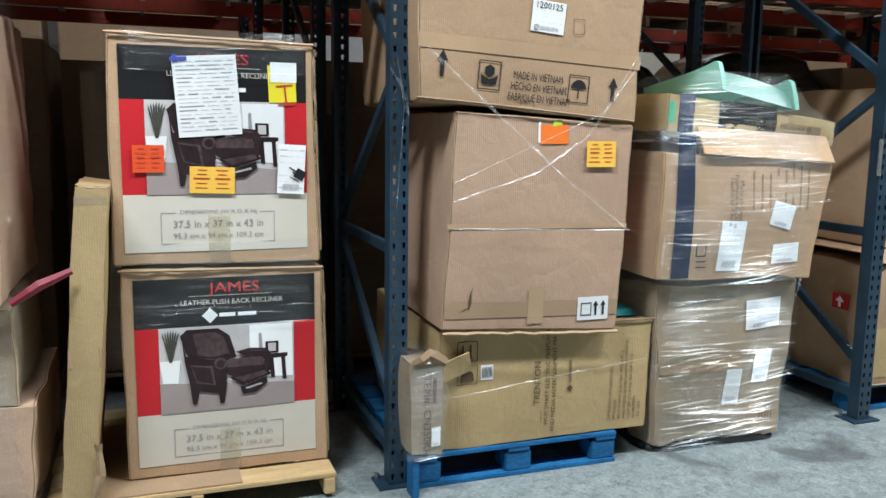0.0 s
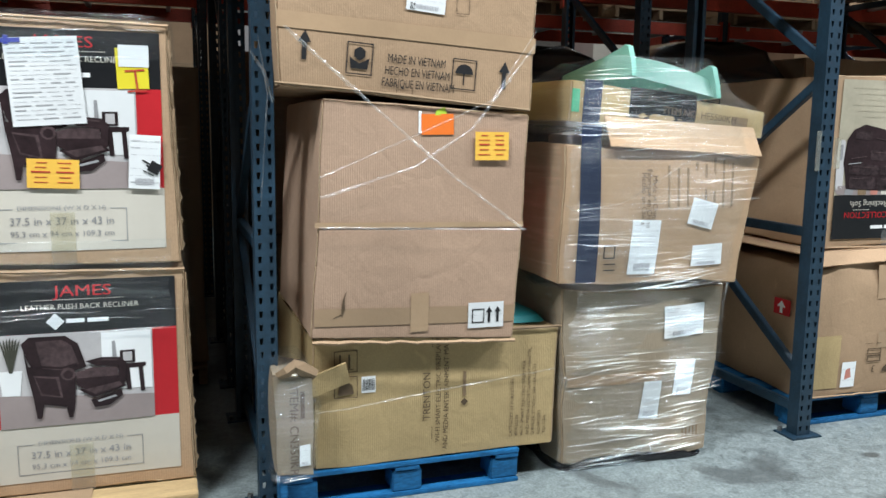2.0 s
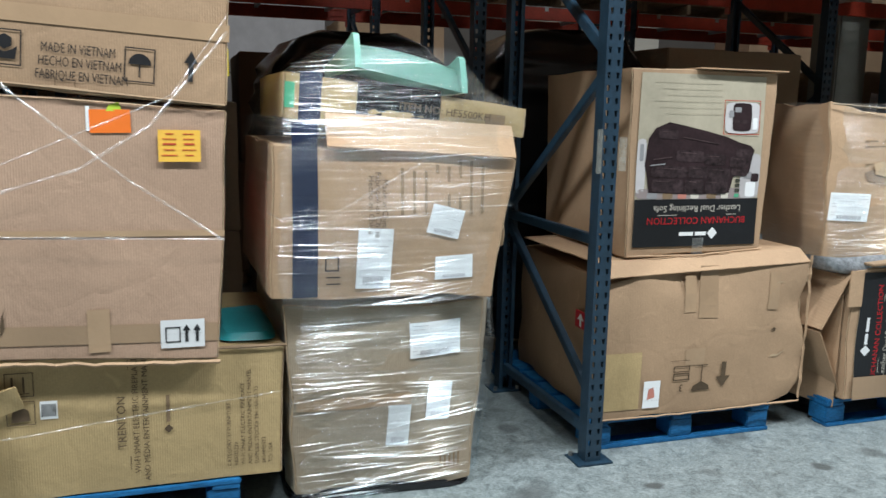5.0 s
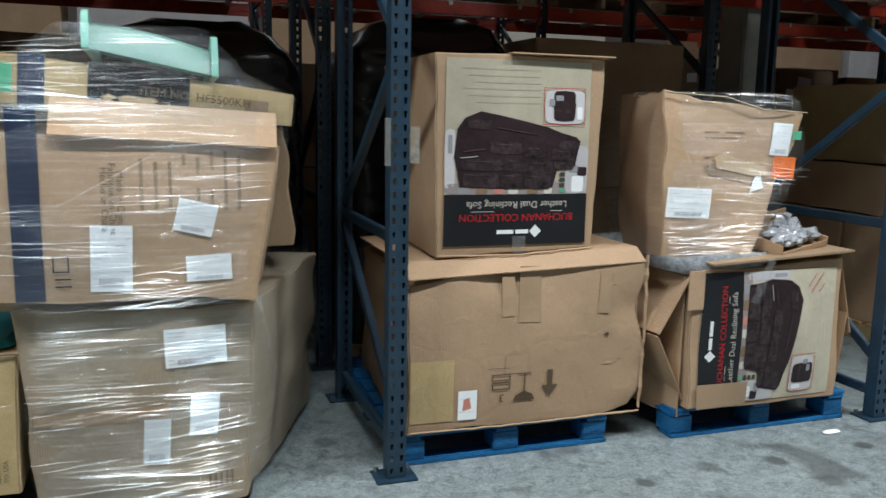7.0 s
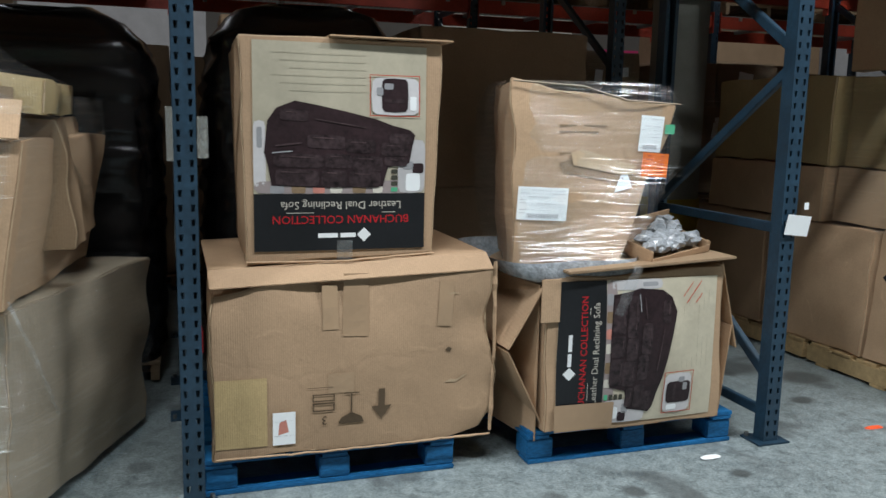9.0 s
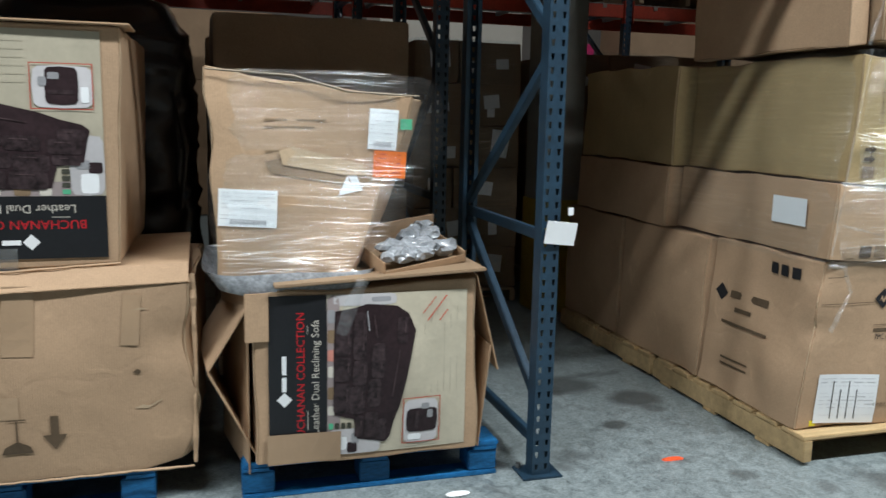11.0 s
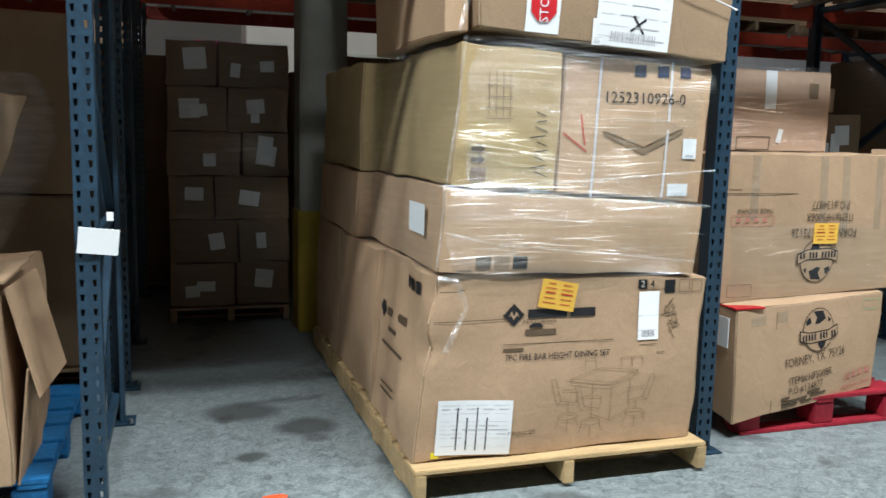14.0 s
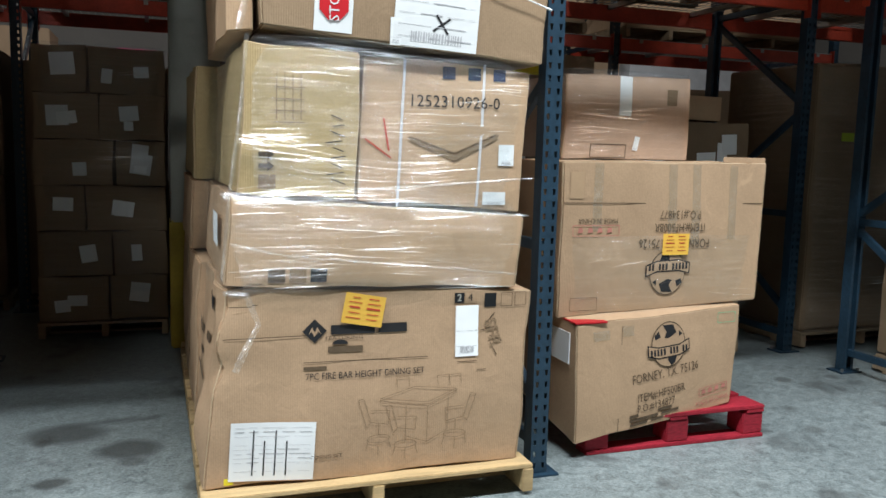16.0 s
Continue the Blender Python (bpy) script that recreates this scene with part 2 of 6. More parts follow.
MINT = surface("mint_moulded_plastic", (0.22, 0.50, 0.40), 0.32, 0.08, bump=0.05, spec=0.5)
TEAL = surface("teal_plastic", (0.03, 0.30, 0.33), 0.4, 0.2, bump=0.1)
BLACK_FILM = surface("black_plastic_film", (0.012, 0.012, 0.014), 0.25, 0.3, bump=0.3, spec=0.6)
NAVY_BAND = surface("navy_printed_band", (0.018, 0.028, 0.06), 0.4, 0.2, bump=0.1)
SILVER_BAG = surface("silver_grey_plastic", (0.33, 0.35, 0.37), 0.2, 0.5, 30, 80, 0.5, spec=0.9)
RED_TAPE = surface("red_plastic_tape", (0.22, 0.012, 0.03), 0.6, 0.3, bump=0.2, spec=0.6)
COLUMN_PAINT = surface("grey_painted_column", (0.24, 0.24, 0.21), 0.7, 0.15, bump=0.2)
COLUMN_YELLOW = surface("yellow_column_paint", (0.50, 0.36, 0.05), 0.6, 0.25, bump=0.2)
WALL_PAINT = surface("warehouse_wall_paint", (0.20, 0.18, 0.16), 0.8, 0.15, 0.8, 30, 0.2)
# For the unseen south wall only, dark to limit bounced light.
LOW_BOUNCE_WALL = surface("low_bounce_wall_paint", (0.13, 0.115, 0.10), 0.8, 0.2, 0.8, 30, 0.2)
ROOF = surface("roof_sheet", (0.10, 0.10, 0.11), 0.6, 0.15, 1.5, 30, 0.1)
# Kraft darkened in its base colour to stand for shade in the back rows.
SHADED_BOARD = cardboard("shaded_brown_board", (0.25, 0.175, 0.11))
SOFA_SHEEN = surface("sofa_sheen_print", (0.042, 0.028, 0.030), 0.35, 0.9, scale=22, bump=0.08)
PINK_WRAP = surface("magenta_wrapped_goods", (0.55, 0.03, 0.14), 0.35, 0.2, bump=0.2)
FILM = film_material("stretch_film", 0.985, 0.11, (1.5, 1.5, 60.0), 3.0)
FILM_HEAVY = film_material("layered_stretch_film", 0.98, 0.135, (1.6, 1.6, 52.0), 9.0)
CLEAR_TAPE = film_material("clear_packing_tape", 0.86, 0.16, (9.0, 9.0, 9.0), 6.0, (0.86, 0.84, 0.74))
THIN_FILM = film_material("thin_stretch_film", 0.992, 0.08, (2.0, 2.0, 30.0), 2.0)
FILM_RIDGE = film_material("film_crease", 0.92, 0.7, (3.0, 3.0, 3.0), 4.0, low=0.75)
FILM_STREAK = film_material("twisted_film_rope", 0.90, 0.25, (14.0, 14.0, 14.0), 5.0)
CONCRETE = concrete()


# ---- building blocks ----
def finish(name, bm, material, origin=(0, 0, 0), smooth=False):
    me = bpy.data.meshes.new(name)
    if origin != (0, 0, 0):
        bmesh.ops.translate(bm, verts=bm.verts, vec=-Vector(origin))
    bm.to_mesh(me)
    bm.free()
    me.materials.append(material)
    if smooth:
        for p in me.polygons:
            p.use_smooth = True
        me.set_sharp_from_angle(angle=radians(28 if smooth == "board" else 180))
    return me


def thing(name, base, label, category, group=""):
    ob = new(name)
    ob.empty_display_size = 0.1
    ob.location = base
    return tagged(ob, label, category, group)


def world_base(ob):
    p = Vector(ob.location)
    while ob.parent:
        ob = ob.parent
        p += Vector(ob.location)
    return p


def part(name, bm, material, parent, label="", smooth=False):
    """Links a bmesh, given in world metres, as one mesh under a thing or a part."""
    ob = new(name, finish(name, bm, material, tuple(world_base(parent)), smooth))
    ob.parent = parent
    return tagged(ob, label) if label else ob


def setting(name, bm, material, label, category):
    return tagged(new(name, finish(name, bm, material)), label, category, kind="structure")


def block(bm, lo, hi, bevel=0.0, m=None):
    r = bmesh.ops.create_cube(bm, size=1.0)["verts"]
    for v in r:
        v.co = Vector([lo[i] + (v.co[i] + 0.5) * (hi[i] - lo[i]) for i in range(3)])
    if bevel:
        es = list({e for v in r for e in v.link_edges})
        r = bmesh.ops.bevel(bm, geom=es, offset=bevel, segments=2, affect="EDGES")["verts"]
    if m is not None:
        for v in r:
            v.co = m @ v.co
    return r


def slab(lo, hi, bevel=0.004, m=None):
    bm = bmesh.new()
    block(bm, lo, hi, bevel, m)
    return bm


def bar(a, b, w, h):
    """A square bar from a to b."""
    a, b = Vector(a), Vector(b)
    turn = (b - a).to_track_quat("Y", "Z").to_matrix().to_4x4()
    return slab((-w / 2, 0, -h / 2), (w / 2, (b - a).length, h / 2), min(w, h) * 0.12, Matrix.Translation(a) @ turn)


GLYPHS = {}


def glyphs(body):
    """Outlines of a line of words, one unit tall, centred, as (vertices, faces)."""
    if body not in GLYPHS:
        cu = bpy.data.curves.new("lettering", "FONT")
        cu.body, cu.align_x, cu.align_y, cu.resolution_u = body, "CENTER", "CENTER", 2
        ob = new("lettering", cu)
        me = bpy.data.meshes.new_from_object(ob.evaluated_get(bpy.context.evaluated_depsgraph_get()))
        GLYPHS[body] = ([tuple(v.co) for v in me.vertices], [tuple(p.vertices) for p in me.polygons])
        bpy.data.objects.remove(ob)
        bpy.data.meshes.remove(me)
    return GLYPHS[body]


class Carton:
    """A carton given by the four front corners (x, z), the depth of its front y and how far it goes back. Its faces bulge
    and its edges are dented; what is printed or stuck on it follows the same surface."""

    def __init__(self, name, y, bl, br, tl, tr, depth, material, label, lean=0.0, skew=0.0, bulge=0.012, dent=0.006, seed=0, back=(0.0, 0.0),
                 group="", category="carton", cuts=14, flare=0.0, crush=()):
        self.y, self.lean, self.skew, self.bulge, self.dent, self.seed = y, lean, skew, bulge, dent, seed
        self.c, self.depth, self.back, self.flare, self.crush = (bl, br, tl, tr), depth, back, flare, crush
        self.ob = thing(name, ((bl[0] + br[0]) / 2, y + depth / 2, min(bl[1], br[1])), label, category, group)
        bm = bmesh.new()
        bmesh.ops.create_cube(bm, size=1.0)
        for v in bm.verts:
            v.co += Vector((0.5, 0.5, 0.5))
        bmesh.ops.subdivide_edges(bm, edges=list(bm.edges), cuts=cuts, use_grid_fill=True)
        n = cuts + 1
        for v in bm.verts:
            a, b, c = v.co
            # the outermost ring of cells is drawn in to a narrow rounded edge
            a, b, c = [self.ease(k, n) for k in (a, b, c)]
            v.co = self.at(a, b, c)
        self.body = part("body", bm, material, self.ob, smooth="board")
        if cuts > 9:
            p = lambda q, c: self.at(q, 0.0, c) + Vector((0.004 if q else -0.004, -0.003, 0))
            for q in (0.0, 1.0):
                pts = [p(q, k / 8) for k in range(9)]
                part("worn_edge", ribbon(pts, 0.010, seed + q, 0.004), WORN, self.ob)
            for c in (0.0, 1.0):
                pts = [self.at(k / 8, 0.0, c) + Vector((0, -0.003, 0.002 if c else -0.001)) for k in range(9)]
                part("worn_edge", ribbon(pts, 0.012, seed + 3 + c, 0.006), WORN, self.ob)

    def ease(self, k, n):
        if abs(k - 1 / n) < 1e-4:
            return 0.008
        if abs(k - 1 + 1 / n) < 1e-4:
            return 0.992
        return k

    def wave(self, x, z, k=0):
        s = self.seed * 7.3 + k
        return noise.noise((x * 2.4 + s, z * 2.4, s)) * self.dent * 1.5 + noise.noise((x * 4.5 + s, z * 4.5, s + 4)) * self.dent * 0.35

    def fractions(self, x, z):
        bl, br, tl, tr = self.c
        c = (z - (bl[1] + br[1]) / 2) / max(0.01, (tl[1] + tr[1] - bl[1] - br[1]) / 2)
        c = min(1.0, max(0.0, c))
        x0, x1 = bl[0] + (tl[0] - bl[0]) * c, br[0] + (tr[0] - br[0]) * c
        return min(1.0, max(0.0, (x - x0) / (x1 - x0))), c

    def front(self, x, z):
        a, c = self.fractions(x, z)
        swell = math.sin(math.pi * a) * math.sin(math.pi * c)
        return self.y + self.lean * (z - self.c[0][1]) + self.skew * (x - self.c[0][0]) - self.bulge * swell + self.wave(x, z)

    def at(self, a, b, c):
        bl, br, tl, tr = self.c
        x = (bl[0] * (1 - a) + br[0] * a) * (1 - c) + (tl[0] * (1 - a) + tr[0] * a) * c
        z = (bl[1] * (1 - a) + br[1] * a) * (1 - c) + (tl[1] * (1 - a) + tr[1] * a) * c
        y = self.front(x, z) * (1 - b) + (self.y + self.depth) * b
        edge = lambda k: 4 * (k - 0.5) ** 2
        s = self.seed * 3.1
        # rounding of the edges
        r = 0.007
        near = lambda k: 1.0 if k in (0.0, 1.0) else 0.0
        ins = near(a) + near(b) + near(c)
        px = (1 if a == 0 else -1 if a == 1 else 0) * (r if ins >= 2 else 0)
        pz = (1 if c == 0 else -1 if c == 1 else 0) * (r if ins >= 2 else 0)
        py = (1 if b == 0 else -1 if b == 1 else 0) * (r if ins >= 2 else 0)
        wob = self.dent * (0.4 + 0.9 * max(edge(a) * edge(c), edge(b) * edge(c), edge(a) * edge(b)))
        x += self.back[0] * b + self.flare * a * b + px + noise.noise((y * 5 + s, z * 5, s)) * wob
        z += self.back[1] * b + pz + noise.noise((x * 5 + s, y * 5, s + 9)) * wob
        x += (2 * a - 1) * self.bulge * 0.7 * math.sin(math.pi * b) * math.sin(math.pi * c)
        p = Vector((x, y + py, z))
        for spot, radius, push in self.crush:
            k = max(0.0, 1 - (Vector((a, b, c)) - Vector(spot)).length / radius)
            p += Vector(push) * k * k * (3 - 2 * k)
        return p

    def side(self, y, z, right=False):
        b = min(1.0, max(0.0, (y - self.y) / self.depth))
        _, c = self.fractions(self.c[0][0], z)
        return self.at(1.0 if right else 0.0, 0.5 if b <= 0 else b, c if 0 < c < 1 else 0.5).x

    def lay(self, bm, lift):
        for v in bm.verts:
            x, _, z = v.co
            v.co.y = self.front(x, z) - lift
        return bm

    def sheet(self, x0, z0, x1, z1, material, name="paper_label", label="", rot=0.0, lift=0.0022, parent=None, skewed=0.0):
        """A flat rectangle of paper, tape or print on the front."""
        bm = bmesh.new()
        nx, nz = max(1, int(abs(x1 - x0) / 0.06)), max(1, int(abs(z1 - z0) / 0.06))
        cx, cz, r = (x0 + x1) / 2, (z0 + z1) / 2, radians(rot)
        grid = []
        for i in range(nx + 1):
            row = []
            for j in range(nz + 1):
                u, w = (x1 - x0) * (i / nx - 0.5), (z1 - z0) * (j / nz - 0.5)
                u += skewed * w
                row.append(bm.verts.new((cx + u * math.cos(r) - w * math.sin(r), 0, cz + u * math.sin(r) + w * math.cos(r))))
            grid.append(row)
        for i in range(nx):
            for j in range(nz):
                bm.faces.new((grid[i][j], grid[i + 1][j], grid[i + 1][j + 1], grid[i][j + 1]))
        return part(name, self.lay(bm, lift), material, parent or self.ob, label)

    def bars(self, rects, material, name="small_print", lift=0.0036, parent=None, centre=(0, 0), rot=0.0, label=""):
        """Several small bars of ink in one print."""
        bm = bmesh.new()
        r = radians(rot)
        for x0, z0, x1, z1 in rects:
            vs = []
            for u, w in ((x0, z0), (x1, z0), (x1, z1), (x0, z1)):
                vs.append(bm.verts.new((centre[0] + u * math.cos(r) - w * math.sin(r), 0, centre[1] + u * math.sin(r) + w * math.cos(r))))
            bm.faces.new(vs)
        return part(name, self.lay(bm, lift), material, parent or self.ob, label)

    def shape(self, points, material, name="print", lift=0.004, parent=None, label="", centre=(0, 0), scale=1.0, rot=0.0):
        bm = bmesh.new()
        r = radians(rot)
        vs = []
        for u, w in points:
            u, w = u * scale, w * scale
            vs.append(bm.verts.new((centre[0] + u * math.cos(r) - w * math.sin(r), 0, centre[1] + u * math.sin(r) + w * math.cos(r))))
        bm.faces.new(vs).normal_update()
        bmesh.ops.triangulate(bm, faces=bm.faces)
        if max(max(p) - min(p) for p in zip(*points)) * scale > 0.1:
            bmesh.ops.subdivide_edges(bm, edges=list(bm.edges), cuts=1 + int(max(max(p) - min(p) for p in zip(*points)) * scale / 0.07), use_grid_fill=True)
        return part(name, self.lay(bm, lift), material, parent or self.ob, label)

    def text(self, body, x, z, size, material, rot=0.0, parent=None, lift=0.0042, wide=1.0, name="lettering"):
        vs, fs = glyphs(body)
        bm = bmesh.new()
        r = radians(rot)
        made = []
        for u, w, _ in vs:
            u, w = u * size * wide, w * size
            made.append(bm.verts.new((x + u * math.cos(r) - w * math.sin(r), 0, z + u * math.sin(r) + w * math.cos(r))))
        for f in fs:
            try:
                bm.faces.new([made[i] for i in f])
            except ValueError:
                pass
        return part(name, self.lay(bm, lift), material, parent or self.ob)

    def outline(self, x0, z0, x1, z1, t, material, gap=0.0, name="printed_frame", **kw):
        g0, g1 = (x0 + x1) / 2 - gap / 2, (x0 + x1) / 2 + gap / 2
        rects = [(x0, z0, x1, z0 + t), (x0, z0, x0 + t, z1), (x1 - t, z0, x1, z1)]
        rects += [(x0, z1 - t, g0, z1), (g1, z1 - t, x1, z1)] if gap else [(x0, z1 - t, x1, z1)]
        return self.bars(rects, material, name, **kw)

    def label_lines(self, sheet, x0, z0, x1, z1, seed, material=None, rot=0.0, rows=9, code=True, lift=0.0036):
        """Unreadable small print and a barcode on a label."""
        rnd = random.Random(seed)
        w, h = x1 - x0, z1 - z0
        rects = []
        for i in range(rows):
            zz = h * (0.45 - 0.9 * (i + 0.5) / rows)
            if rnd.random() < 0.12:
                continue
            a = -0.45 * w
            while a < 0.4 * w:
                ln = w * rnd.uniform(0.08, 0.4)
                rects.append((a, zz, min(a + ln, 0.45 * w), zz + h * rnd.choice((0.004, 0.006, 0.012))))
                a += ln + w * 0.06
        if code:
            a = -0.3 * w
            while a < 0.3 * w:
                k = rnd.uniform(0.008, 0.025) * w
                rects.append((a, -0.43 * h, a + k, -0.30 * h))
                a += k + rnd.uniform(0.01, 0.02) * w
        self.bars(rects, material or LABEL_INK, lift=lift, parent=sheet, centre=((x0 + x1) / 2, (z0 + z1) / 2), rot=rot)


def label_on(c, x0, z0, x1, z1, seed, material=None, rot=0.0, label="white printed paper label", ink=None, rows=9, code=True, name="paper_label", lift=0.0045):
    s = c.sheet(x0, z0, x1, z1, material or PAPER, name, label, rot, lift)
    c.label_lines(s, x0, z0, x1, z1, seed, ink, rot, rows, code, lift + 0.0014)
    return s


def shell(rings, seed, wrinkle=0.008, count=56, power=0.28, close_top=True, close_bottom=False, flare=(0.0, 0.0)):
    """A skin lofted through rounded rectangles (z, x0, x1, y0, y1); flare moves its left and right far corners sideways."""
    bm = bmesh.new()
    loops = []
    fine = []
    for (a, b) in zip(rings, rings[1:]):
        steps = max(1, int((b[0] - a[0]) / 0.035))
        for i in range(steps):
            k = i / steps
            fine.append([p + (q - p) * k for p, q in zip(a, b)])
    fine.append(list(rings[-1]))
    for z, x0, x1, y0, y1 in fine:
        loop = []
        for i in range(count):
            t = 2 * math.pi * i / count
            cx, cy = math.cos(t), math.sin(t)
            u = math.copysign(abs(cx) ** power, cx)
            w = math.copysign(abs(cy) ** power, cy)
            x, y = (x0 + x1) / 2 + u * (x1 - x0) / 2, (y0 + y1) / 2 + w * (y1 - y0) / 2
            away = max(0.0, (w + 1) / 2)
            x += away * (flare[0] * (1 - u) / 2 + flare[1] * (1 + u) / 2)
            d = noise.noise((x * 3 + seed, y * 3, z * 16)) * wrinkle + noise.noise((x * 9 + seed, y * 9, z * 30)) * wrinkle * 0.5
            loop.append(bm.verts.new((x + cx * d, y + cy * d, z + noise.noise((x * 4, y * 4, seed)) * wrinkle)))
        loops.append(loop)
    for p, q in zip(loops, loops[1:]):
        for i in range(count):
            bm.faces.new((p[i], p[(i + 1) % count], q[(i + 1) % count], q[i]))
    if close_top:
        bm.faces.new(loops[-1])
    if close_bottom:
        bm.faces.new(list(reversed(loops[0])))
    return bm


def ribbon(points, width, seed=0, wrinkle=0.004, up=(0, 0, 1)):
    """A narrow twisted strip through the points."""
    bm = bmesh.new()
    path = []
    for a, b in zip(points, points[1:]):
        a, b = Vector(a), Vector(b)
        n = max(1, int((b - a).length / 0.03))
        path += [a + (b - a) * (i / n) for i in range(n)]
    path.append(Vector(points[-1]))
    last = None
    for i, p in enumerate(path):
        d = (path[min(i + 1, len(path) - 1)] - path[max(i - 1, 0)]).normalized()
        side = d.cross(Vector((0, -1, 0)))
        side = side.normalized() if side.length > 1e-4 else Vector((1, 0, 0))
        w = width * 0.7 * (0.6 + 0.8 * abs(noise.noise((i * 0.17 + seed, seed, 0))))
        o = Vector((0, noise.noise((i * 0.5, seed, 2)) * wrinkle, 0))
        pair = [bm.verts.new(p + side * w / 2 + o), bm.verts.new(p + Vector((0, -0.35 * w, 0)) + o), bm.verts.new(p - side * w / 2 + o)]
        if last:
            bm.faces.new((last[0], last[1], pair[1], pair[0]))
            bm.faces.new((last[1], last[2], pair[2], pair[1]))
        last = pair
    return bm


def creases(rings, seed, count, reach=0.5):
    """Raised shiny ridges of pulled film on the front of a wrap."""
    bm = bmesh.new()
    rnd = random.Random(seed)
    z0, z1 = rings[0][0], rings[-1][0]
    knots = [(rnd.uniform(0, 1), rnd.uniform(z0, z1), rnd.uniform(0.02, 0.06), rnd.gauss(0, 0.06)) for _ in range(max(3, count // 14))]
    for _ in range(count):
        kx, kz, spread, tilt = rnd.choice(knots)
        z, ln, slope = min(z1, max(z0, rnd.gauss(kz, spread))), rnd.uniform(0.04, reach) * rnd.uniform(0.3, 1), tilt + rnd.gauss(0, 0.03)
        ring = min(rings, key=lambda r: abs(r[0] - z))
        lo, hi = ring[1] + 0.04, ring[2] - 0.04
        x = min(max(lo, lo + (hi - lo) * kx + rnd.gauss(0, 0.09) - ln / 2), max(lo, hi - ln * 0.6))
        end = min(hi, x + ln)
        w = rnd.choice((0.0007, 0.001, 0.0014, 0.0018, 0.003))
        last = None
        steps = max(3, int((end - x) / 0.03))
        for i in range(steps + 1):
            k = i / steps
            px, pz = x + (end - x) * k, z + slope * (end - x) * k + noise.noise((k * 3 + seed, z * 9, 1)) * 0.006
            pz = min(z1, max(z0, pz))
            f = [q for q in zip(rings, rings[1:]) if q[0][0] <= pz <= q[1][0]]
            p, q = f[0] if f else (rings[-2], rings[-1])
            y = p[3] + (q[3] - p[3]) * (pz - p[0]) / max(1e-3, q[0] - p[0]) - 0.004
            t = w * math.sin(math.pi * min(0.95, max(0.08, k)))
            row = [bm.verts.new((px, y + dy, pz + dz)) for dy, dz in ((t, t), (-t * 0.6, t * 0.8), (-t, 0), (-t * 0.6, -t * 0.8), (t, -t))]
            if last:
                for a, b, c, d in zip(last, last[1:], row[1:], row):
                    bm.faces.new((a, b, c, d))
            last = row
    return bm


def film(rings, seed, label, material=None, wrinkle=0.006, name="stretch_wrap", parent=None, ridges=0, **kw):
    z, x0, x1, y0, y1 = rings[0]
    root = parent or thing(name, ((x0 + x1) / 2, (y0 + y1) / 2, z), label, "plastic film")
    sheet = part("film_sheet", shell(rings, seed, wrinkle, **kw), material or FILM, root, label if parent else "", True)
    if ridges:
        tagged(part("film_creases", creases(rings, int(seed), ridges), FILM_RIDGE, sheet, smooth=True), kind="stuff")
    return root


def pallet(x0, y0, w, d, material, label, h=0.14, boards=6, style="block"):
    ob = thing("pallet", (x0 + w / 2, y0 + d / 2, 0), label, "pallet")
    rnd = random.Random(int(x0 * 100))
    # boards of the deck run along the front
    step = d / boards
    for i in range(boards):
        k = rnd.uniform(-0.006, 0.006)
        part("deck_board", slab((x0 + k, y0 + i * step + 0.004, h - 0.018), (x0 + w + k, y0 + (i + 1) * step - (0.03 if boards > 5 else 0.015), h), 0.003), material, ob)
    if style == "block":
        for i in range(3):
            for j in range(3):
                bx, by = x0 + (w - 0.12) * i / 2, y0 + 0.01 + (d - 0.14) * j / 2
                part("block", slab((bx, by, 0.018), (bx + 0.12, by + 0.12, h - 0.036), 0.005), material, ob)
        for i in range(3):
            bx = x0 + (w - 0.1) * i / 2
            part("stringer_board", slab((bx, y0 + 0.004, h - 0.036), (bx + 0.1, y0 + d - 0.004, h - 0.018), 0.003), material, ob)
        for j in range(3):
            by = y0 + (d - 0.1) * j / 2
            part("bottom_board", slab((x0, by, 0), (x0 + w, by + 0.1, 0.018), 0.003), material, ob)
    else:
        for i in range(3):
            bx = x0 + (w - 0.045) * i / 2
            part("stringer", slab((bx, y0, 0.016), (bx + 0.045, y0 + d, h - 0.018), 0.004), material, ob)
        for j in range(3):
            by = y0 + 0.22 + (d - 0.4) * j / 2
            part("bottom_board", slab((x0, by, 0), (x0 + w, by + 0.1, 0.016), 0.003), material, ob)
    return ob


# ---- the building ----
X0, X1, Y0, Y1, TOP = -7.0, 19.0, -3.6, 15.0, 7.0
setting("floor", slab((X0, Y0, -0.2), (X1, Y1, 0.0), 0), CONCRETE, "worn mottled blue-grey concrete warehouse floor with stains", "floor")
setting("ceiling", slab((X0, Y0, TOP), (X1, Y1, TOP + 0.15), 0), ROOF, "grey sheet roof of the warehouse", "ceiling")
# Out of view; stands in for the opposite rack and soaks up bounce.
setting("wall_south", slab((X0, Y0 - 0.2, 0), (X1, Y0, TOP), 0), LOW_BOUNCE_WALL, "unseen plain dark wall in place of the opposite rack, limits bounce light", "wall")
setting("wall_north", slab((X0, Y1, 0), (X1, Y1 + 0.2, TOP), 0), WALL_PAINT, "dull brown-grey warehouse wall", "wall")
setting("wall_west", slab((X0 - 0.2, Y0, 0), (X0, Y1, TOP), 0), WALL_PAINT, "dull brown-grey warehouse wall", "wall")
setting("wall_east", slab((X1, Y0, 0), (X1 + 0.2, Y1, TOP), 0), WALL_PAINT, "dull brown-grey warehouse wall", "wall")
column = thing("column", (7.62, 6.2, 0), "square grey painted column with a yellow base", "column")
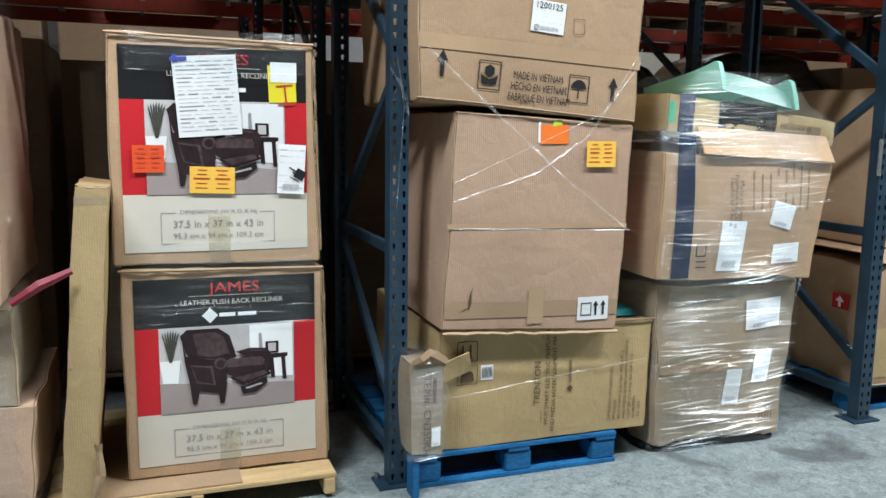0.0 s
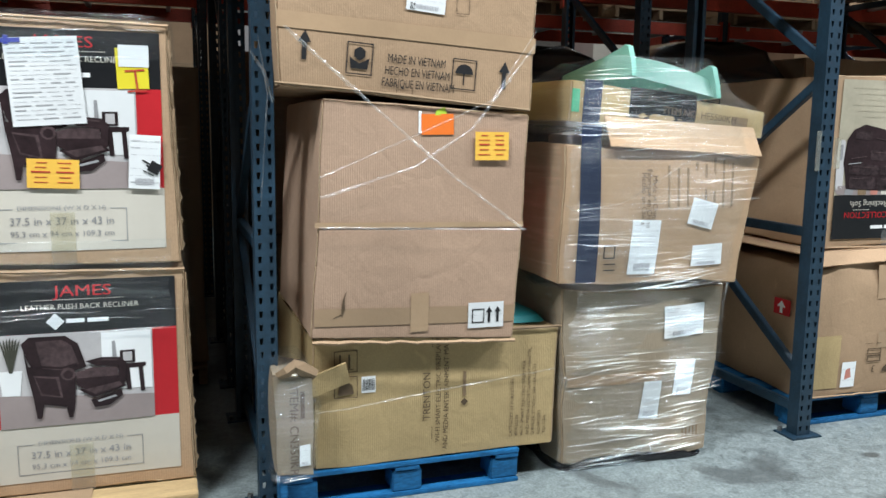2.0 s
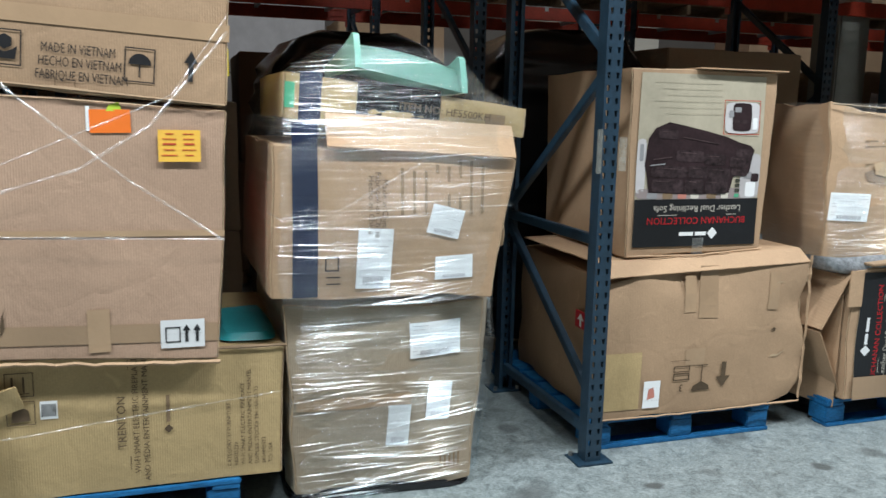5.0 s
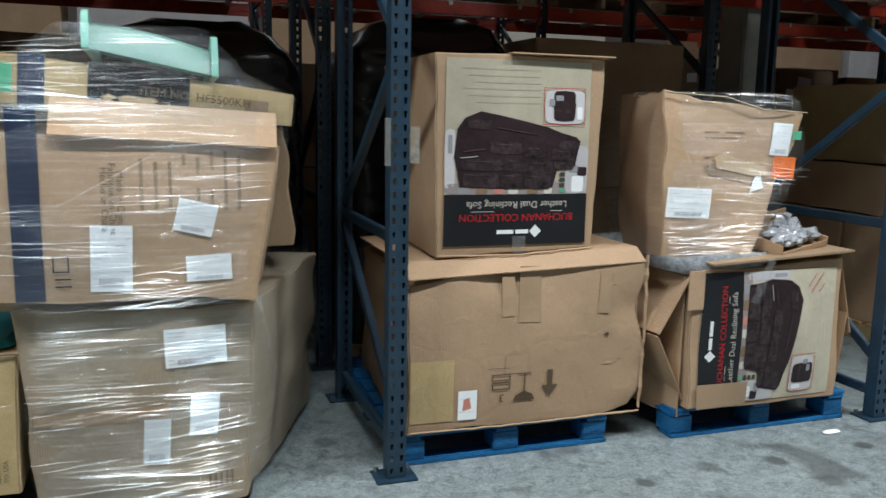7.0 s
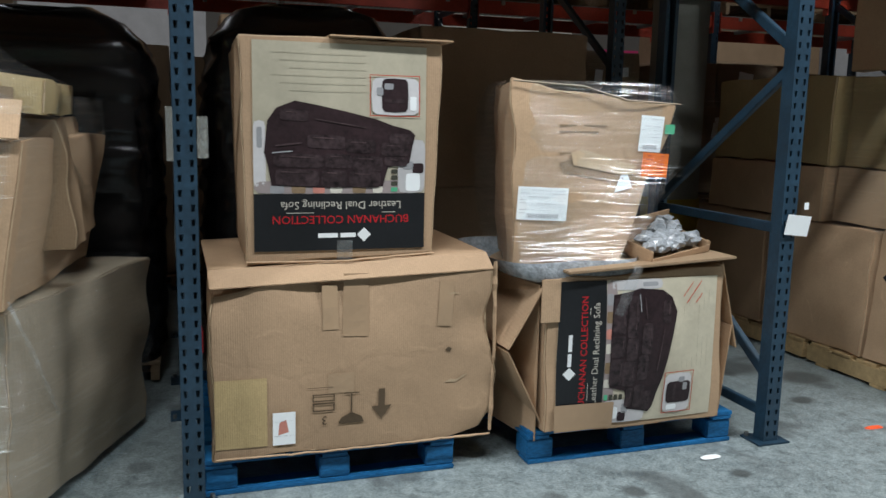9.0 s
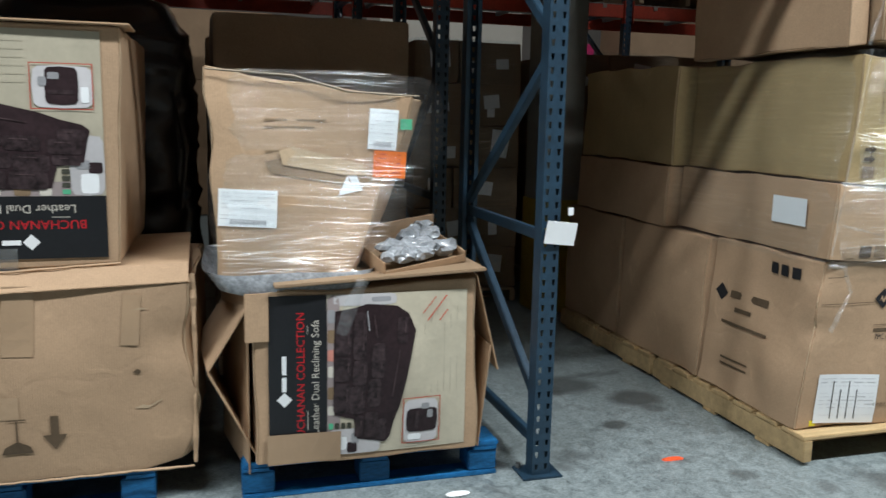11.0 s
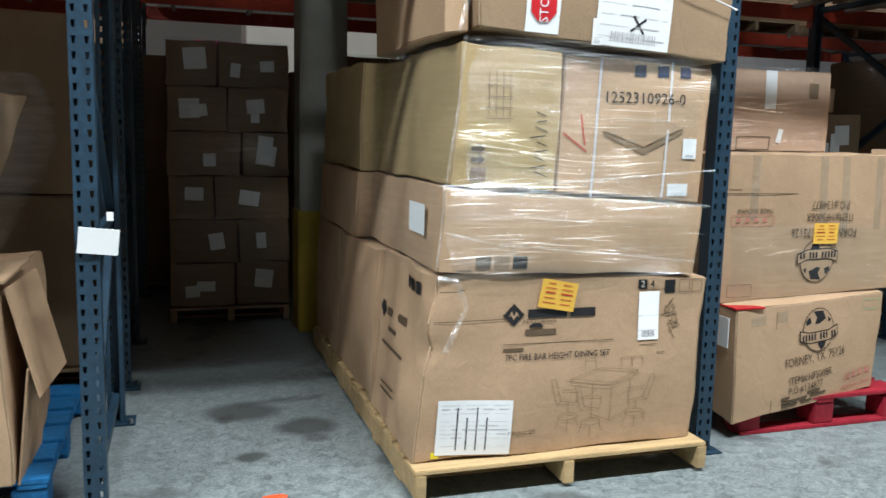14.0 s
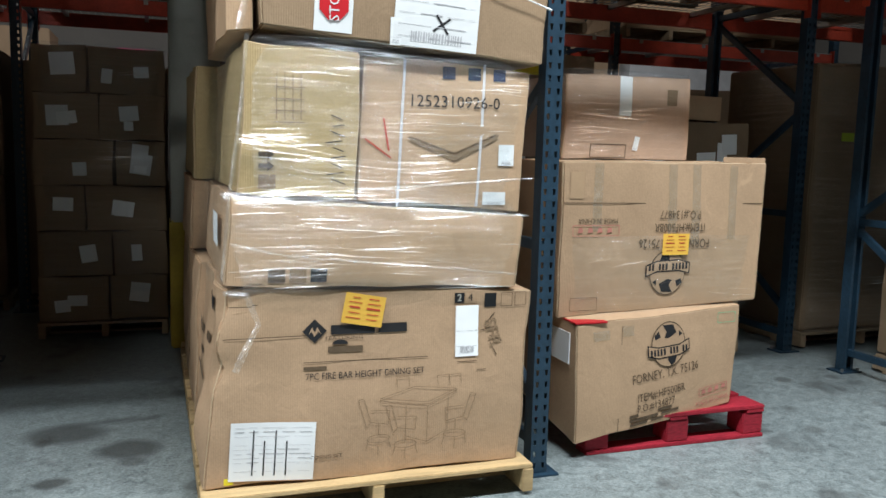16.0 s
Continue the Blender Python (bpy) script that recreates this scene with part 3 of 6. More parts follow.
part("shaft", slab((7.46, 6.03, 0.0), (7.78, 6.35, TOP), 0.012), COLUMN_PAINT, column)
part("yellow_guard", slab((7.45, 6.02, 0.0), (7.79, 6.36, 0.86), 0.012), COLUMN_YELLOW, column, "chipped yellow paint")


# ---- racks ----
POST_W, POST_H, PITCH = 0.076, 3.4, 0.0508


def post_mesh():
    """A front post: folded channel, two rows of punched slots in its face."""
    bm = bmesh.new()
    xs = [-0.038, -0.028, -0.013, 0.013, 0.028, 0.038]
    rows, z = [0.0], 0.03
    while z < POST_H - 0.05:
        rows += [z, z + 0.024]
        z += PITCH
    rows.append(POST_H)
    grid = [[bm.verts.new((x + (0.003 if i in (1, 3) and j % 2 == 1 else -0.003 if i in (2, 4) and j % 2 == 1 else 0), 0, zz)) for j, zz in enumerate(rows)] for i, x in enumerate(xs)]
    for i in range(5):
        for j in range(len(rows) - 1):
            if i in (1, 3) and j % 2 == 1:
                ring = [grid[i][j], grid[i + 1][j], grid[i + 1][j + 1], grid[i][j + 1]]
                deep = [bm.verts.new(v.co + Vector((0, 0.003, 0))) for v in ring]
                for k in range(4):
                    bm.faces.new((ring[k], ring[(k + 1) % 4], deep[(k + 1) % 4], deep[k]))
                continue
            bm.faces.new((grid[i][j], grid[i + 1][j], grid[i + 1][j + 1], grid[i][j + 1]))
    for col, s in ((grid[0], 1), (grid[5], -1)):
        edge = [bm.verts.new(v.co + Vector((0, 0.07, 0))) for v in col]
        lip = [bm.verts.new(v.co + Vector((s * 0.02, 0.07, 0))) for v in col]
        for j in range(len(rows) - 1):
            bm.faces.new((col[j], col[j + 1], edge[j + 1], edge[j]))
            bm.faces.new((edge[j], edge[j + 1], lip[j + 1], lip[j]))
    return finish("post", bm, STEEL_BLUE)


POST = post_mesh()


def rack_frame(x, y, depth, turned=False):
    ob = thing("rack_upright", (x, y, 0), "dark blue painted steel rack upright with punched slots and braces", "rack upright", "pallet rack uprights")
    for k, yy in enumerate((y, y + depth)):
        p = new("post", POST)
        p.parent = ob
        p.matrix_basis = pose(0, yy - y, 0, 0, 0, 180 * k)
        s = -1 if k else 1
        plate = part("base_plate", slab((x - 0.085, min(yy - s * 0.03, yy + s * 0.105), 0), (x + 0.085, max(yy - s * 0.03, yy + s * 0.105), 0.009), 0.002), STEEL_BLUE, ob)
        for dx in (-0.065, 0.065):
            bm = bmesh.new()
            bmesh.ops.create_cone(bm, cap_ends=True, segments=6, radius1=0.011, radius2=0.011, depth=0.02, matrix=pose(x + dx, yy + s * 0.085, 0.018))
            part("anchor_bolt", bm, BOLT, plate)
    a, b = y + 0.06, y + depth - 0.06
    for z in (0.13, 0.98, 2.45, 3.2):
        part("cross_brace", bar((x, a, z), (x, b, z), 0.032, 0.045), STEEL_BLUE, ob)
    for z0, z1 in ((0.30, 0.93), (1.68, 1.03), (1.76, 2.40), (3.15, 2.5)):
        part("diagonal_brace", bar((x, a, z0), (x, b, z1), 0.032, 0.045), STEEL_BLUE, ob)
    return ob


FRAMES_X = (-1.17, 1.345, 3.86, 6.375, 8.89, 11.6, 14.3)
ROWS_Y = ((3.40, 1.07), (4.95, 1.07), (7.5, 1.07))
for ry, rd in ROWS_Y:
    for fx in FRAMES_X:
        rack_frame(fx, ry, rd)

BEAM_Z = 2.37


def beam(x0, x1, y, facing):
    ob = thing("rack_beam", ((x0 + x1) / 2, y, BEAM_Z), "orange-red painted steel step beam of a pallet rack", "rack beam", "pallet rack beams")
    part("rail", slab((x0 + 0.045, y - 0.02, BEAM_Z), (x1 - 0.045, y + 0.02, BEAM_Z + 0.115), 0.004), STEEL_RED, ob)
    for cx in (x0 + 0.043, x1 - 0.043):
        part("end_connector", slab((cx - 0.004, y - 0.045 * (1 if facing < 0 else 0.3), BEAM_Z - 0.05), (cx + 0.004, y + 0.045 * (1 if facing > 0 else 0.3), BEAM_Z + 0.15), 0.002), STEEL_RED, ob)


def wire_deck(x0, x1, y0, y1):
    """Welded wire deck: stuff, in one mesh."""
    bm = bmesh.new()
    z = BEAM_Z + 0.12
    for i in range(int((x1 - x0) / 0.06)):
        x = x0 + 0.03 + i * 0.06
        block(bm, (x, y0, z), (x + 0.004, y1, z + 0.004))
    for i in range(int((y1 - y0) / 0.11) + 1):
        y = y0 + i * 0.11
        block(bm, (x0, y, z - 0.005), (x1, y + 0.005, z))
    for i in range(4):
        x = x0 + 0.2 + i * (x1 - x0 - 0.4) / 3
        block(bm, (x, y0, z - 0.04), (x + 0.035, y1, z - 0.006))
    tagged(new("wire_deck", finish("wire_deck", bm, WIRE)), "galvanised welded wire deck on the rack beams", "wire deck", "wire decks")


for ry, rd in ROWS_Y:
    for a, b in zip(FRAMES_X, FRAMES_X[1:]):
        beam(a, b, ry + 0.02, -1)
        beam(a, b, ry + rd - 0.02, 1)
        wire_deck(a + 0.06, b - 0.06, ry - 0.01, ry + rd + 0.01)


# ---- goods: recliner cartons on a wooden pallet ----
def pallet_cover(x0, x1, y0, y1, z, label):
    ob = thing("cardboard_sheet", ((x0 + x1) / 2, (y0 + y1) / 2, z), label, "cardboard sheet")
    part("sheet", slab((x0, y0, z), (x1, y1, z + 0.006), 0.002), INNER_SHADED, ob)


def chair_picture(c, x0, z0, x1, z1):
    """The printed room: wall, carpet, plant, side table and a dark leather recliner, drawn in flat shapes."""
    w, h = x1 - x0, z1 - z0
    o = (x0, z0)
    q = lambda pts: [(u * w, v * h) for u, v in pts]
    scene_print = c.sheet(x0, z0, x1, z1, PALE_PRINT, "picture", "printed picture of a dark leather recliner in a pale room", lift=0.0035)
    sh = lambda pts, m, lift=0.006: c.shape(q(pts), m, "picture_shape", lift, scene_print, centre=o)
    sh([(0, 0), (1, 0), (1, 0.26), (0, 0.36)], CARPET_PRINT, 0.005)
    sh([(0.66, 0.36), (0.99, 0.33), (0.99, 0.98), (0.66, 0.98)], PAPER, 0.005)
    sh([(0.02, 0.36), (0.13, 0.35), (0.15, 0.62), (0.0, 0.62)], PAPER)
    for k in range(7):
        a = 1.2 + k * 0.13
        sh([(0.07, 0.6), (0.09, 0.6), (0.08 + 0.16 * math.cos(a) + 0.01, 0.6 + 0.38 * math.sin(a)), (0.08 + 0.14 * math.cos(a), 0.58 + 0.36 * math.sin(a))], LEAF_PRINT, 0.0068)
    sh([(0.76, 0.62), (0.95, 0.62), (0.95, 0.58), (0.93, 0.57), (0.94, 0.30), (0.91, 0.30), (0.90, 0.57), (0.84, 0.57), (0.85, 0.33), (0.82, 0.33), (0.80, 0.57), (0.76, 0.57)], LEATHER_PRINT, 0.0062)
    sh([(0.78, 0.63), (0.88, 0.63), (0.88, 0.77), (0.78, 0.77)], LEATHER_PRINT, 0.0066)
    sh([(0.80, 0.65), (0.86, 0.65), (0.86, 0.75), (0.80, 0.75)], PALE_PRINT, 0.0074)
    sh([(0.70, 0.66), (0.77, 0.64), (0.76, 0.68), (0.75, 0.88), (0.73, 0.88), (0.73, 0.68)], GREY_INK, 0.0066)
    # chair: back with rolled wing, near side with two legs and scrolled arm, seat, far arm, raised footrest
    sh([(0.15, 0.90), (0.20, 0.97), (0.43, 0.97), (0.51, 0.88), (0.56, 0.62), (0.41, 0.55), (0.24, 0.55), (0.19, 0.70)], LEATHER_PRINT, 0.0078)
    sh([(0.24, 0.92), (0.41, 0.93), (0.47, 0.86), (0.51, 0.66), (0.40, 0.60), (0.28, 0.62)], LEATHER_LIGHT, 0.0086)
    sh([(0.27, 0.66), (0.40, 0.635), (0.50, 0.67), (0.50, 0.655), (0.40, 0.615), (0.28, 0.64)], LEATHER_PRINT, 0.0094)
    sh([(0.16, 0.88), (0.19, 0.66), (0.38, 0.60), (0.46, 0.62), (0.49, 0.55), (0.48, 0.26), (0.46, 0.08), (0.43, 0.08), (0.42, 0.20), (0.28, 0.24), (0.26, 0.09), (0.23, 0.09), (0.215, 0.30), (0.18, 0.58)], LEATHER_PRINT, 0.0096)
    sh([(0.22, 0.56), (0.38, 0.53), (0.40, 0.30), (0.26, 0.34)], LEATHER_LIGHT, 0.0102)
    sh([(0.23, 0.54), (0.36, 0.51), (0.385, 0.32), (0.27, 0.36)], LEATHER_PRINT, 0.0108)
    sh([(0.44 + 0.05 * math.cos(i * math.pi / 5), 0.555 + 0.07 * math.sin(i * math.pi / 5)) for i in range(10)], LEATHER_LIGHT, 0.0104)
    sh([(0.44 + 0.032 * math.cos(i * math.pi / 5), 0.55 + 0.045 * math.sin(i * math.pi / 5)) for i in range(10)], LEATHER_PRINT, 0.0112)
    sh([(0.49, 0.57), (0.60, 0.61), (0.76, 0.60), (0.77, 0.45), (0.55, 0.40), (0.49, 0.44)], LEATHER_LIGHT, 0.0094)
    sh([(0.49, 0.50), (0.77, 0.50), (0.77, 0.44), (0.55, 0.38), (0.49, 0.42)], LEATHER_PRINT, 0.0099)
    sh([(0.55, 0.68), (0.66, 0.715), (0.78, 0.70), (0.82, 0.64), (0.81, 0.42), (0.77, 0.42), (0.765, 0.60), (0.62, 0.625)], LEATHER_PRINT, 0.0106)
    sh([(0.60, 0.675), (0.68, 0.695), (0.77, 0.68), (0.76, 0.665), (0.68, 0.675)], LEATHER_LIGHT, 0.0112)
    sh([(0.50, 0.38), (0.78, 0.46), (0.82, 0.38), (0.60, 0.28)], LEATHER_PRINT, 0.0108)
    sh([(0.54, 0.375), (0.77, 0.435), (0.79, 0.39), (0.61, 0.315)], LEATHER_LIGHT, 0.0116)
    sh([(0.58, 0.26), (0.62, 0.26), (0.78, 0.35), (0.79, 0.28), (0.70, 0.18), (0.60, 0.17)], LEATHER_PRINT, 0.0104)
    sh([(0.62, 0.245), (0.74, 0.29), (0.75, 0.27), (0.63, 0.225)], GREY_INK, 0.011)
    return scene_print


def price_sticker(c, x, z, w, h, material, seed, rot=0.0):
    s = c.sheet(x - w / 2, z - h / 2, x + w / 2, z + h / 2, material, "price_sticker", "bright handwritten price sticker", rot, lift=0.012)
    rnd = random.Random(seed)
    rects = [(-0.32 * w, 0.36 * h, -0.12 * w, 0.39 * h), (0.08 * w, 0.36 * h, 0.34 * w, 0.39 * h)]
    for i in range(4):
        zz = h * (0.2 - 0.17 * i)
        for a, b in ((-0.42, -0.05), (0.05, 0.4)):
            k = rnd.uniform(0, 0.08)
            rects.append((w * (a + k), zz, w * (b - k), zz + h * (0.055 if i == 1 else 0.028)))
    c.bars(rects, RED_INK, "sticker_print", 0.0135, s, (x, z), rot)
    return s


def recliner_carton(y, bl, br, tl, tr, seed, label):
    c = Carton("recliner_carton", y, bl, br, tl, tr, 0.9, KRAFT, label, seed=seed, bulge=0.006, dent=0.007, group="recliner cartons")
    X = lambda u: bl[0] + (br[0] - bl[0]) * u
    zb, zt = (bl[1] + br[1]) / 2, (tl[1] + tr[1]) / 2
    Z = lambda v: zb + (zt - zb) * v
    px0, px1 = X(0.055), X(0.935)
    c.sheet(px0, Z(0.06), px1, Z(0.315), CREAM_PRINT, "cream_panel")
    c.sheet(px0, Z(0.315), px1, Z(0.725), RED_PRINT, "red_panel")
    c.sheet(px0, Z(0.725), px1, Z(0.955), BLACK_PRINT, "black_panel")
    chair_picture(c, X(0.165), Z(0.315), X(0.825), Z(0.725))
    mx = (px0 + px1) / 2
    c.text("JAMES", mx + 0.03, Z(0.905), 0.055, RED_PRINT, wide=1.3)
    c.bars([(mx - 0.14 + i * 0.009, Z(0.868), mx - 0.135 + i * 0.009, Z(0.868) + 0.003) for i in range(34)], CREAM_PRINT, "dotted_rule")
    c.text("LEATHER PUSH BACK RECLINER", mx + 0.02, Z(0.838), 0.027, CREAM_PRINT)
    c.shape([(-0.03, 0), (0, -0.03), (0.03, 0), (0, 0.03)], PAPER, "logo_diamond", centre=(mx - 0.065, Z(0.775)))
    c.bars([(mx - 0.03, Z(0.767), mx + 0.03, Z(0.785)), (mx + 0.04, Z(0.767), mx + 0.11, Z(0.785))], PAPER, "logo_wordmark")
    c.outline(mx - 0.21, Z(0.095), mx + 0.21, Z(0.235), 0.0025, GREY_INK, gap=0.31)
    c.text("DIMENSIONS (W X D X H)", mx, Z(0.237), 0.021, GREY_INK, wide=1.15)
    c.text("37.5 in x 37 in x 43 in", mx, Z(0.182), 0.038, GREY_INK)
    c.text("95.3 cm x 94 cm x 109.3 cm", mx, Z(0.130), 0.029, GREY_INK)
    c.sheet(mx - 0.04, Z(0.0), mx + 0.04, Z(0.22), CLEAR_TAPE, "packing_tape", "strip of clear packing tape", lift=0.0052)
    # torn, curled strip along the right edge and the lid
    bm = ribbon([(br[0] + 0.004, y + 0.01, bl[1] + 0.03), (tr[0] + 0.006, y + 0.01, tr[1] - 0.02)], 0.022, seed, 0.012)
    part("frayed_edge", bm, INNER_SHADED, c.ob)
    bm = ribbon([(tl[0] - 0.005, y - 0.006, tl[1] - 0.006), (tr[0] + 0.005, y - 0.006, tr[1] - 0.006)], 0.024, seed + 5, 0.008)
    part("lid_edge", bm, KRAFT, c.ob)
    # small torn tabs along the taped side seam
    rnd = random.Random(seed)
    for k in range(9):
        zz = Z(0.06 + 0.1 * k + rnd.uniform(-0.015, 0.015))
        tip = c.at(1.0, 0.04, (zz - zb) / (zt - zb))
        part("torn_tab", ribbon([(tip.x + 0.002, tip.y, zz - 0.02), (tip.x + 0.012, tip.y + 0.012, zz), (tip.x + 0.002, tip.y + 0.004, zz + 0.02)], 0.022, seed + k, 0.006), WORN, c.ob)
    # red printed side panel
    bm = bmesh.new()
    for z0, z1 in ((Z(0.315), Z(0.725)),):
        g = [[bm.verts.new((c.at(0.0, b, (z - zb) / (zt - zb)).x - 0.003, y + 0.03 + b * 0.84, z)) for z in (z0, (z0 + z1) / 2, z1)] for b in (0.02, 0.25, 0.5, 0.75, 0.98)]
        for i in range(4):
            for j in range(2):
                bm.faces.new((g[i][j], g[i + 1][j], g[i + 1][j + 1], g[i][j + 1]))
    part("red_side_panel", bm, RED_PRINT, c.ob)
    return c, X, Z


pallet(0.02, 3.38, 1.06, 1.1, PINE, "raw pine pallet under the recliner cartons", 0.10, 6, "stringer")
pallet_cover(0.12, 0.72, 3.40, 4.2, 0.10, "torn brown cardboard sheet on the pine pallet")
low, LX, LZ = recliner_carton(3.53, (0.305, 0.107), (1.08, 0.107), (0.305, 0.935), (1.06, 0.92), 2, "upright printed recliner carton with red and black panels, scuffed edges")
up, UX, UZ = recliner_carton(3.53, (0.285, 0.952), (1.055, 0.938), (0.29, 1.80), (1.03, 1.785), 5, "printed recliner carton stacked on another, covered with papers and stickers")
s = label_on(up, 0.52, 1.43, 0.75, 1.725, 11, rot=4, label="large white shipping document in a clear sleeve", rows=18, code=False, lift=0.0135)
up.bars([(-0.08, 0.075, -0.02, 0.09), (-0.07, 0.07, -0.055, 0.1)], BLUE_INK, "pen_scribble", 0.0165, s, (0.59, 1.63), 4)
ys = up.sheet(0.86, 1.56, 0.965, 1.70, YELLOW, "yellow_note", "bright yellow note with a handwritten mark", lift=0.006, rot=2)
up.sheet(0.868, 1.635, 0.968, 1.71, PAPER, "paper_label", lift=0.0075)
up.bars([(-0.03, 0.02, 0.035, 0.026), (0.0, -0.05, 0.007, 0.024), (-0.03, -0.05, 0.035, -0.044)], RED_INK, "pen_mark", 0.008, ys, (0.92, 1.60), 6)
price_sticker(up, 0.42, 1.345, 0.11, 0.10, DEEP_ORANGE, 1)
price_sticker(up, 0.645, 1.265, 0.165, 0.10, GOLD, 2, -2)
s = label_on(up, 0.89, 1.21, 0.995, 1.40, 12, rot=-3, rows=7, lift=0.0135)
up.bars([(-0.02, 0.0, 0.05, 0.005), (0.0, -0.03, 0.04, -0.026), (0.01, -0.02, 0.05, 0.018), (0.0, -0.01, 0.03, -0.004)], INK, "pen_scribble", 0.0165, s, (0.95, 1.30), -30)
film([(0.70, 0.285, 1.095, 3.512, 4.46), (0.93, 0.27, 1.085, 3.505, 4.46), (1.03, 0.27, 1.08, 3.508, 4.46)], 4.0, "clear stretch film round the recliner cartons", THIN_FILM, close_top=False, ridges=14)
film([(1.66, 0.275, 1.065, 3.51, 4.46), (1.81, 0.275, 1.05, 3.505, 4.45)], 6.0, "clear stretch film over the top recliner carton", THIN_FILM, ridges=8)

# tall narrow carton leaning beside them
tall = Carton("narrow_carton", 3.36, (0.085, 0.115), (0.195, 0.115), (0.175, 1.26), (0.285, 1.25), 0.55, YELLOWISH, "tall narrow yellowish carton standing on end, dented edges", lean=0.02, dent=0.01, seed=3)
tall.sheet(0.132, 0.62, 0.236, 0.69, TAPE, "packing_tape", lift=0.003)
tall.sheet(0.172, 1.19, 0.280, 1.22, CLEAR_TAPE, "packing_tape", lift=0.003)
part("torn_corner", ribbon([(0.19, 3.35, 0.13), (0.22, 3.35, 0.22), (0.215, 3.355, 0.34)], 0.05, 4, 0.02), INNER_SHADED, tall.ob)
rt = thing("red_tape_end", (0.05, 3.30, 0.9), "loose end of dark red plastic tape", "tape")
part("strip", ribbon([(-0.03, 3.31, 0.87), (0.06, 3.30, 0.93), (0.16, 3.34, 0.97)], 0.055, 2, 0.03), RED_TAPE, rt)

# wrapped brown cartons at the start of the row
pallet(-1.1, 3.34, 1.1, 1.1, OLD_WOOD, "worn grey wooden pallet", 0.12, 6, "stringer")
Carton("brown_carton", 3.36, (-1.06, 0.125), (-0.0, 0.125), (-1.06, 0.50), (0.02, 0.50), 0.85, PINKISH, "brown carton with crushed corners under stretch film", dent=0.02, seed=8)
Carton("brown_carton", 3.37, (-1.04, 0.51), (-0.03, 0.51), (-1.04, 0.85), (-0.04, 0.85), 0.8, GREYISH, "shaded brown carton wrapped in film", dent=0.02, seed=9)
Carton("brown_carton", 3.28, (-1.1, 0.865), (-0.05, 0.865), (-1.1, 1.9), (-0.06, 1.86), 0.95, PINKISH, "large plain brown carton stacked under stretch film", dent=0.012, seed=10)
film([(0.03, -1.1, 0.05, 3.33, 4.2), (0.3, -1.09, 0.03, 3.34, 4.22), (0.85, -1.08, -0.02, 3.34, 4.2), (0.88, -1.12, -0.03, 3.26, 4.25), (1.92, -1.12, -0.04, 3.262, 4.25)], 12.0, "crinkled clear stretch film round brown cartons", FILM, 0.014)

# ---- goods: fireplace carton on the blue pallet ----
pallet(1.40, 3.345, 0.95, 1.2, BLUE_WOOD, "chipped blue painted block pallet", 0.14)
fp = Carton("fireplace_carton", 3.36, (1.505, 0.143), (2.505, 0.143), (1.505, 0.655), (2.52, 0.64), 0.95, YELLOWISH, "long yellowish carton lying on its side on a blue pallet", dent=0.006, seed=12, bulge=0.01)
for i, (fx, words, size) in enumerate(((1.95, "TRENTON", 0.042), (1.997, "WI-FI SMART ELECTRIC FIREPLACE", 0.028), (2.03, "AND MEDIA ENTERTAINMENT MANTEL", 0.028))):
    fp.text(words, fx, 0.42 if i else 0.40, size, BROWN_INK, 90)
fp.bars([(1.973, 0.22, 1.975, 0.64)], BROWN_INK, "printed_rule")
fp.shape([(-0.016, 0), (0, -0.016), (0.016, 0), (0, 0.016)], BROWN_INK, "logo_diamond", centre=(2.105, 0.365))
fp.bars([(2.099, 0.39, 2.111, 0.49)], FADED_INK, "logo_wordmark")
for i, words in enumerate(("CATEGORY 37 FURNITURE", "980035239", "WI-FI SMART ELECTRIC FIREPLACE", "AND MEDIA ENTERTAINMENT MANTEL", "SUPPLIER STOCK# 384-16A-20-23", "6654845093", "TO: USA")):
    vs, _ = glyphs(words)
    half = max(v[0] for v in vs) * 0.021
    fp.text(words, 2.315 + i * 0.025, 0.19 + half, 0.021, BROWN_INK, 90)
for z0 in (0.52, 0.42):
    fp.outline(1.585, z0, 1.675, z0 + 0.085, 0.003, BROWN_INK)
fp.bars([(1.605, 0.535, 1.612, 0.59), (1.64, 0.535, 1.647, 0.59), (1.60, 0.53, 1.66, 0.533)], BROWN_INK, "handling_mark")
fp.shape([(1.60, 0.43), (1.66, 0.435), (1.655, 0.47), (1.63, 0.49), (1.605, 0.475)], BROWN_INK, "handling_mark")
s = fp.sheet(1.69, 0.435, 1.745, 0.50, PAPER, "barcode_label")
fp.bars([(1.695 + i * 0.006, 0.445, 1.698 + i * 0.006, 0.49) for i in range(8)], INK, "barcode", parent=s)
part("torn_flap", slab((-0.09, -0.004, 0), (0.09, 0.004, 0.09), 0.002, pose(1.56, 3.34, 0.46, 12, -16, 6)), YELLOWISH, fp.ob)
part("lid_edge", ribbon([(2.1, 3.352, 0.652), (2.53, 3.352, 0.645)], 0.02, 7, 0.01), INNER_SHADED, fp.ob)
tl_ = thing("teal_wrap_piece", (2.42, 3.5, 0.655), "crumpled teal plastic sheet on the carton", "plastic sheet")
part("sheet", shell([(0.65, 2.29, 2.5, 3.42, 3.9), (0.675, 2.31, 2.48, 3.44, 3.88)], 3.0, 0.015), TEAL, tl_)

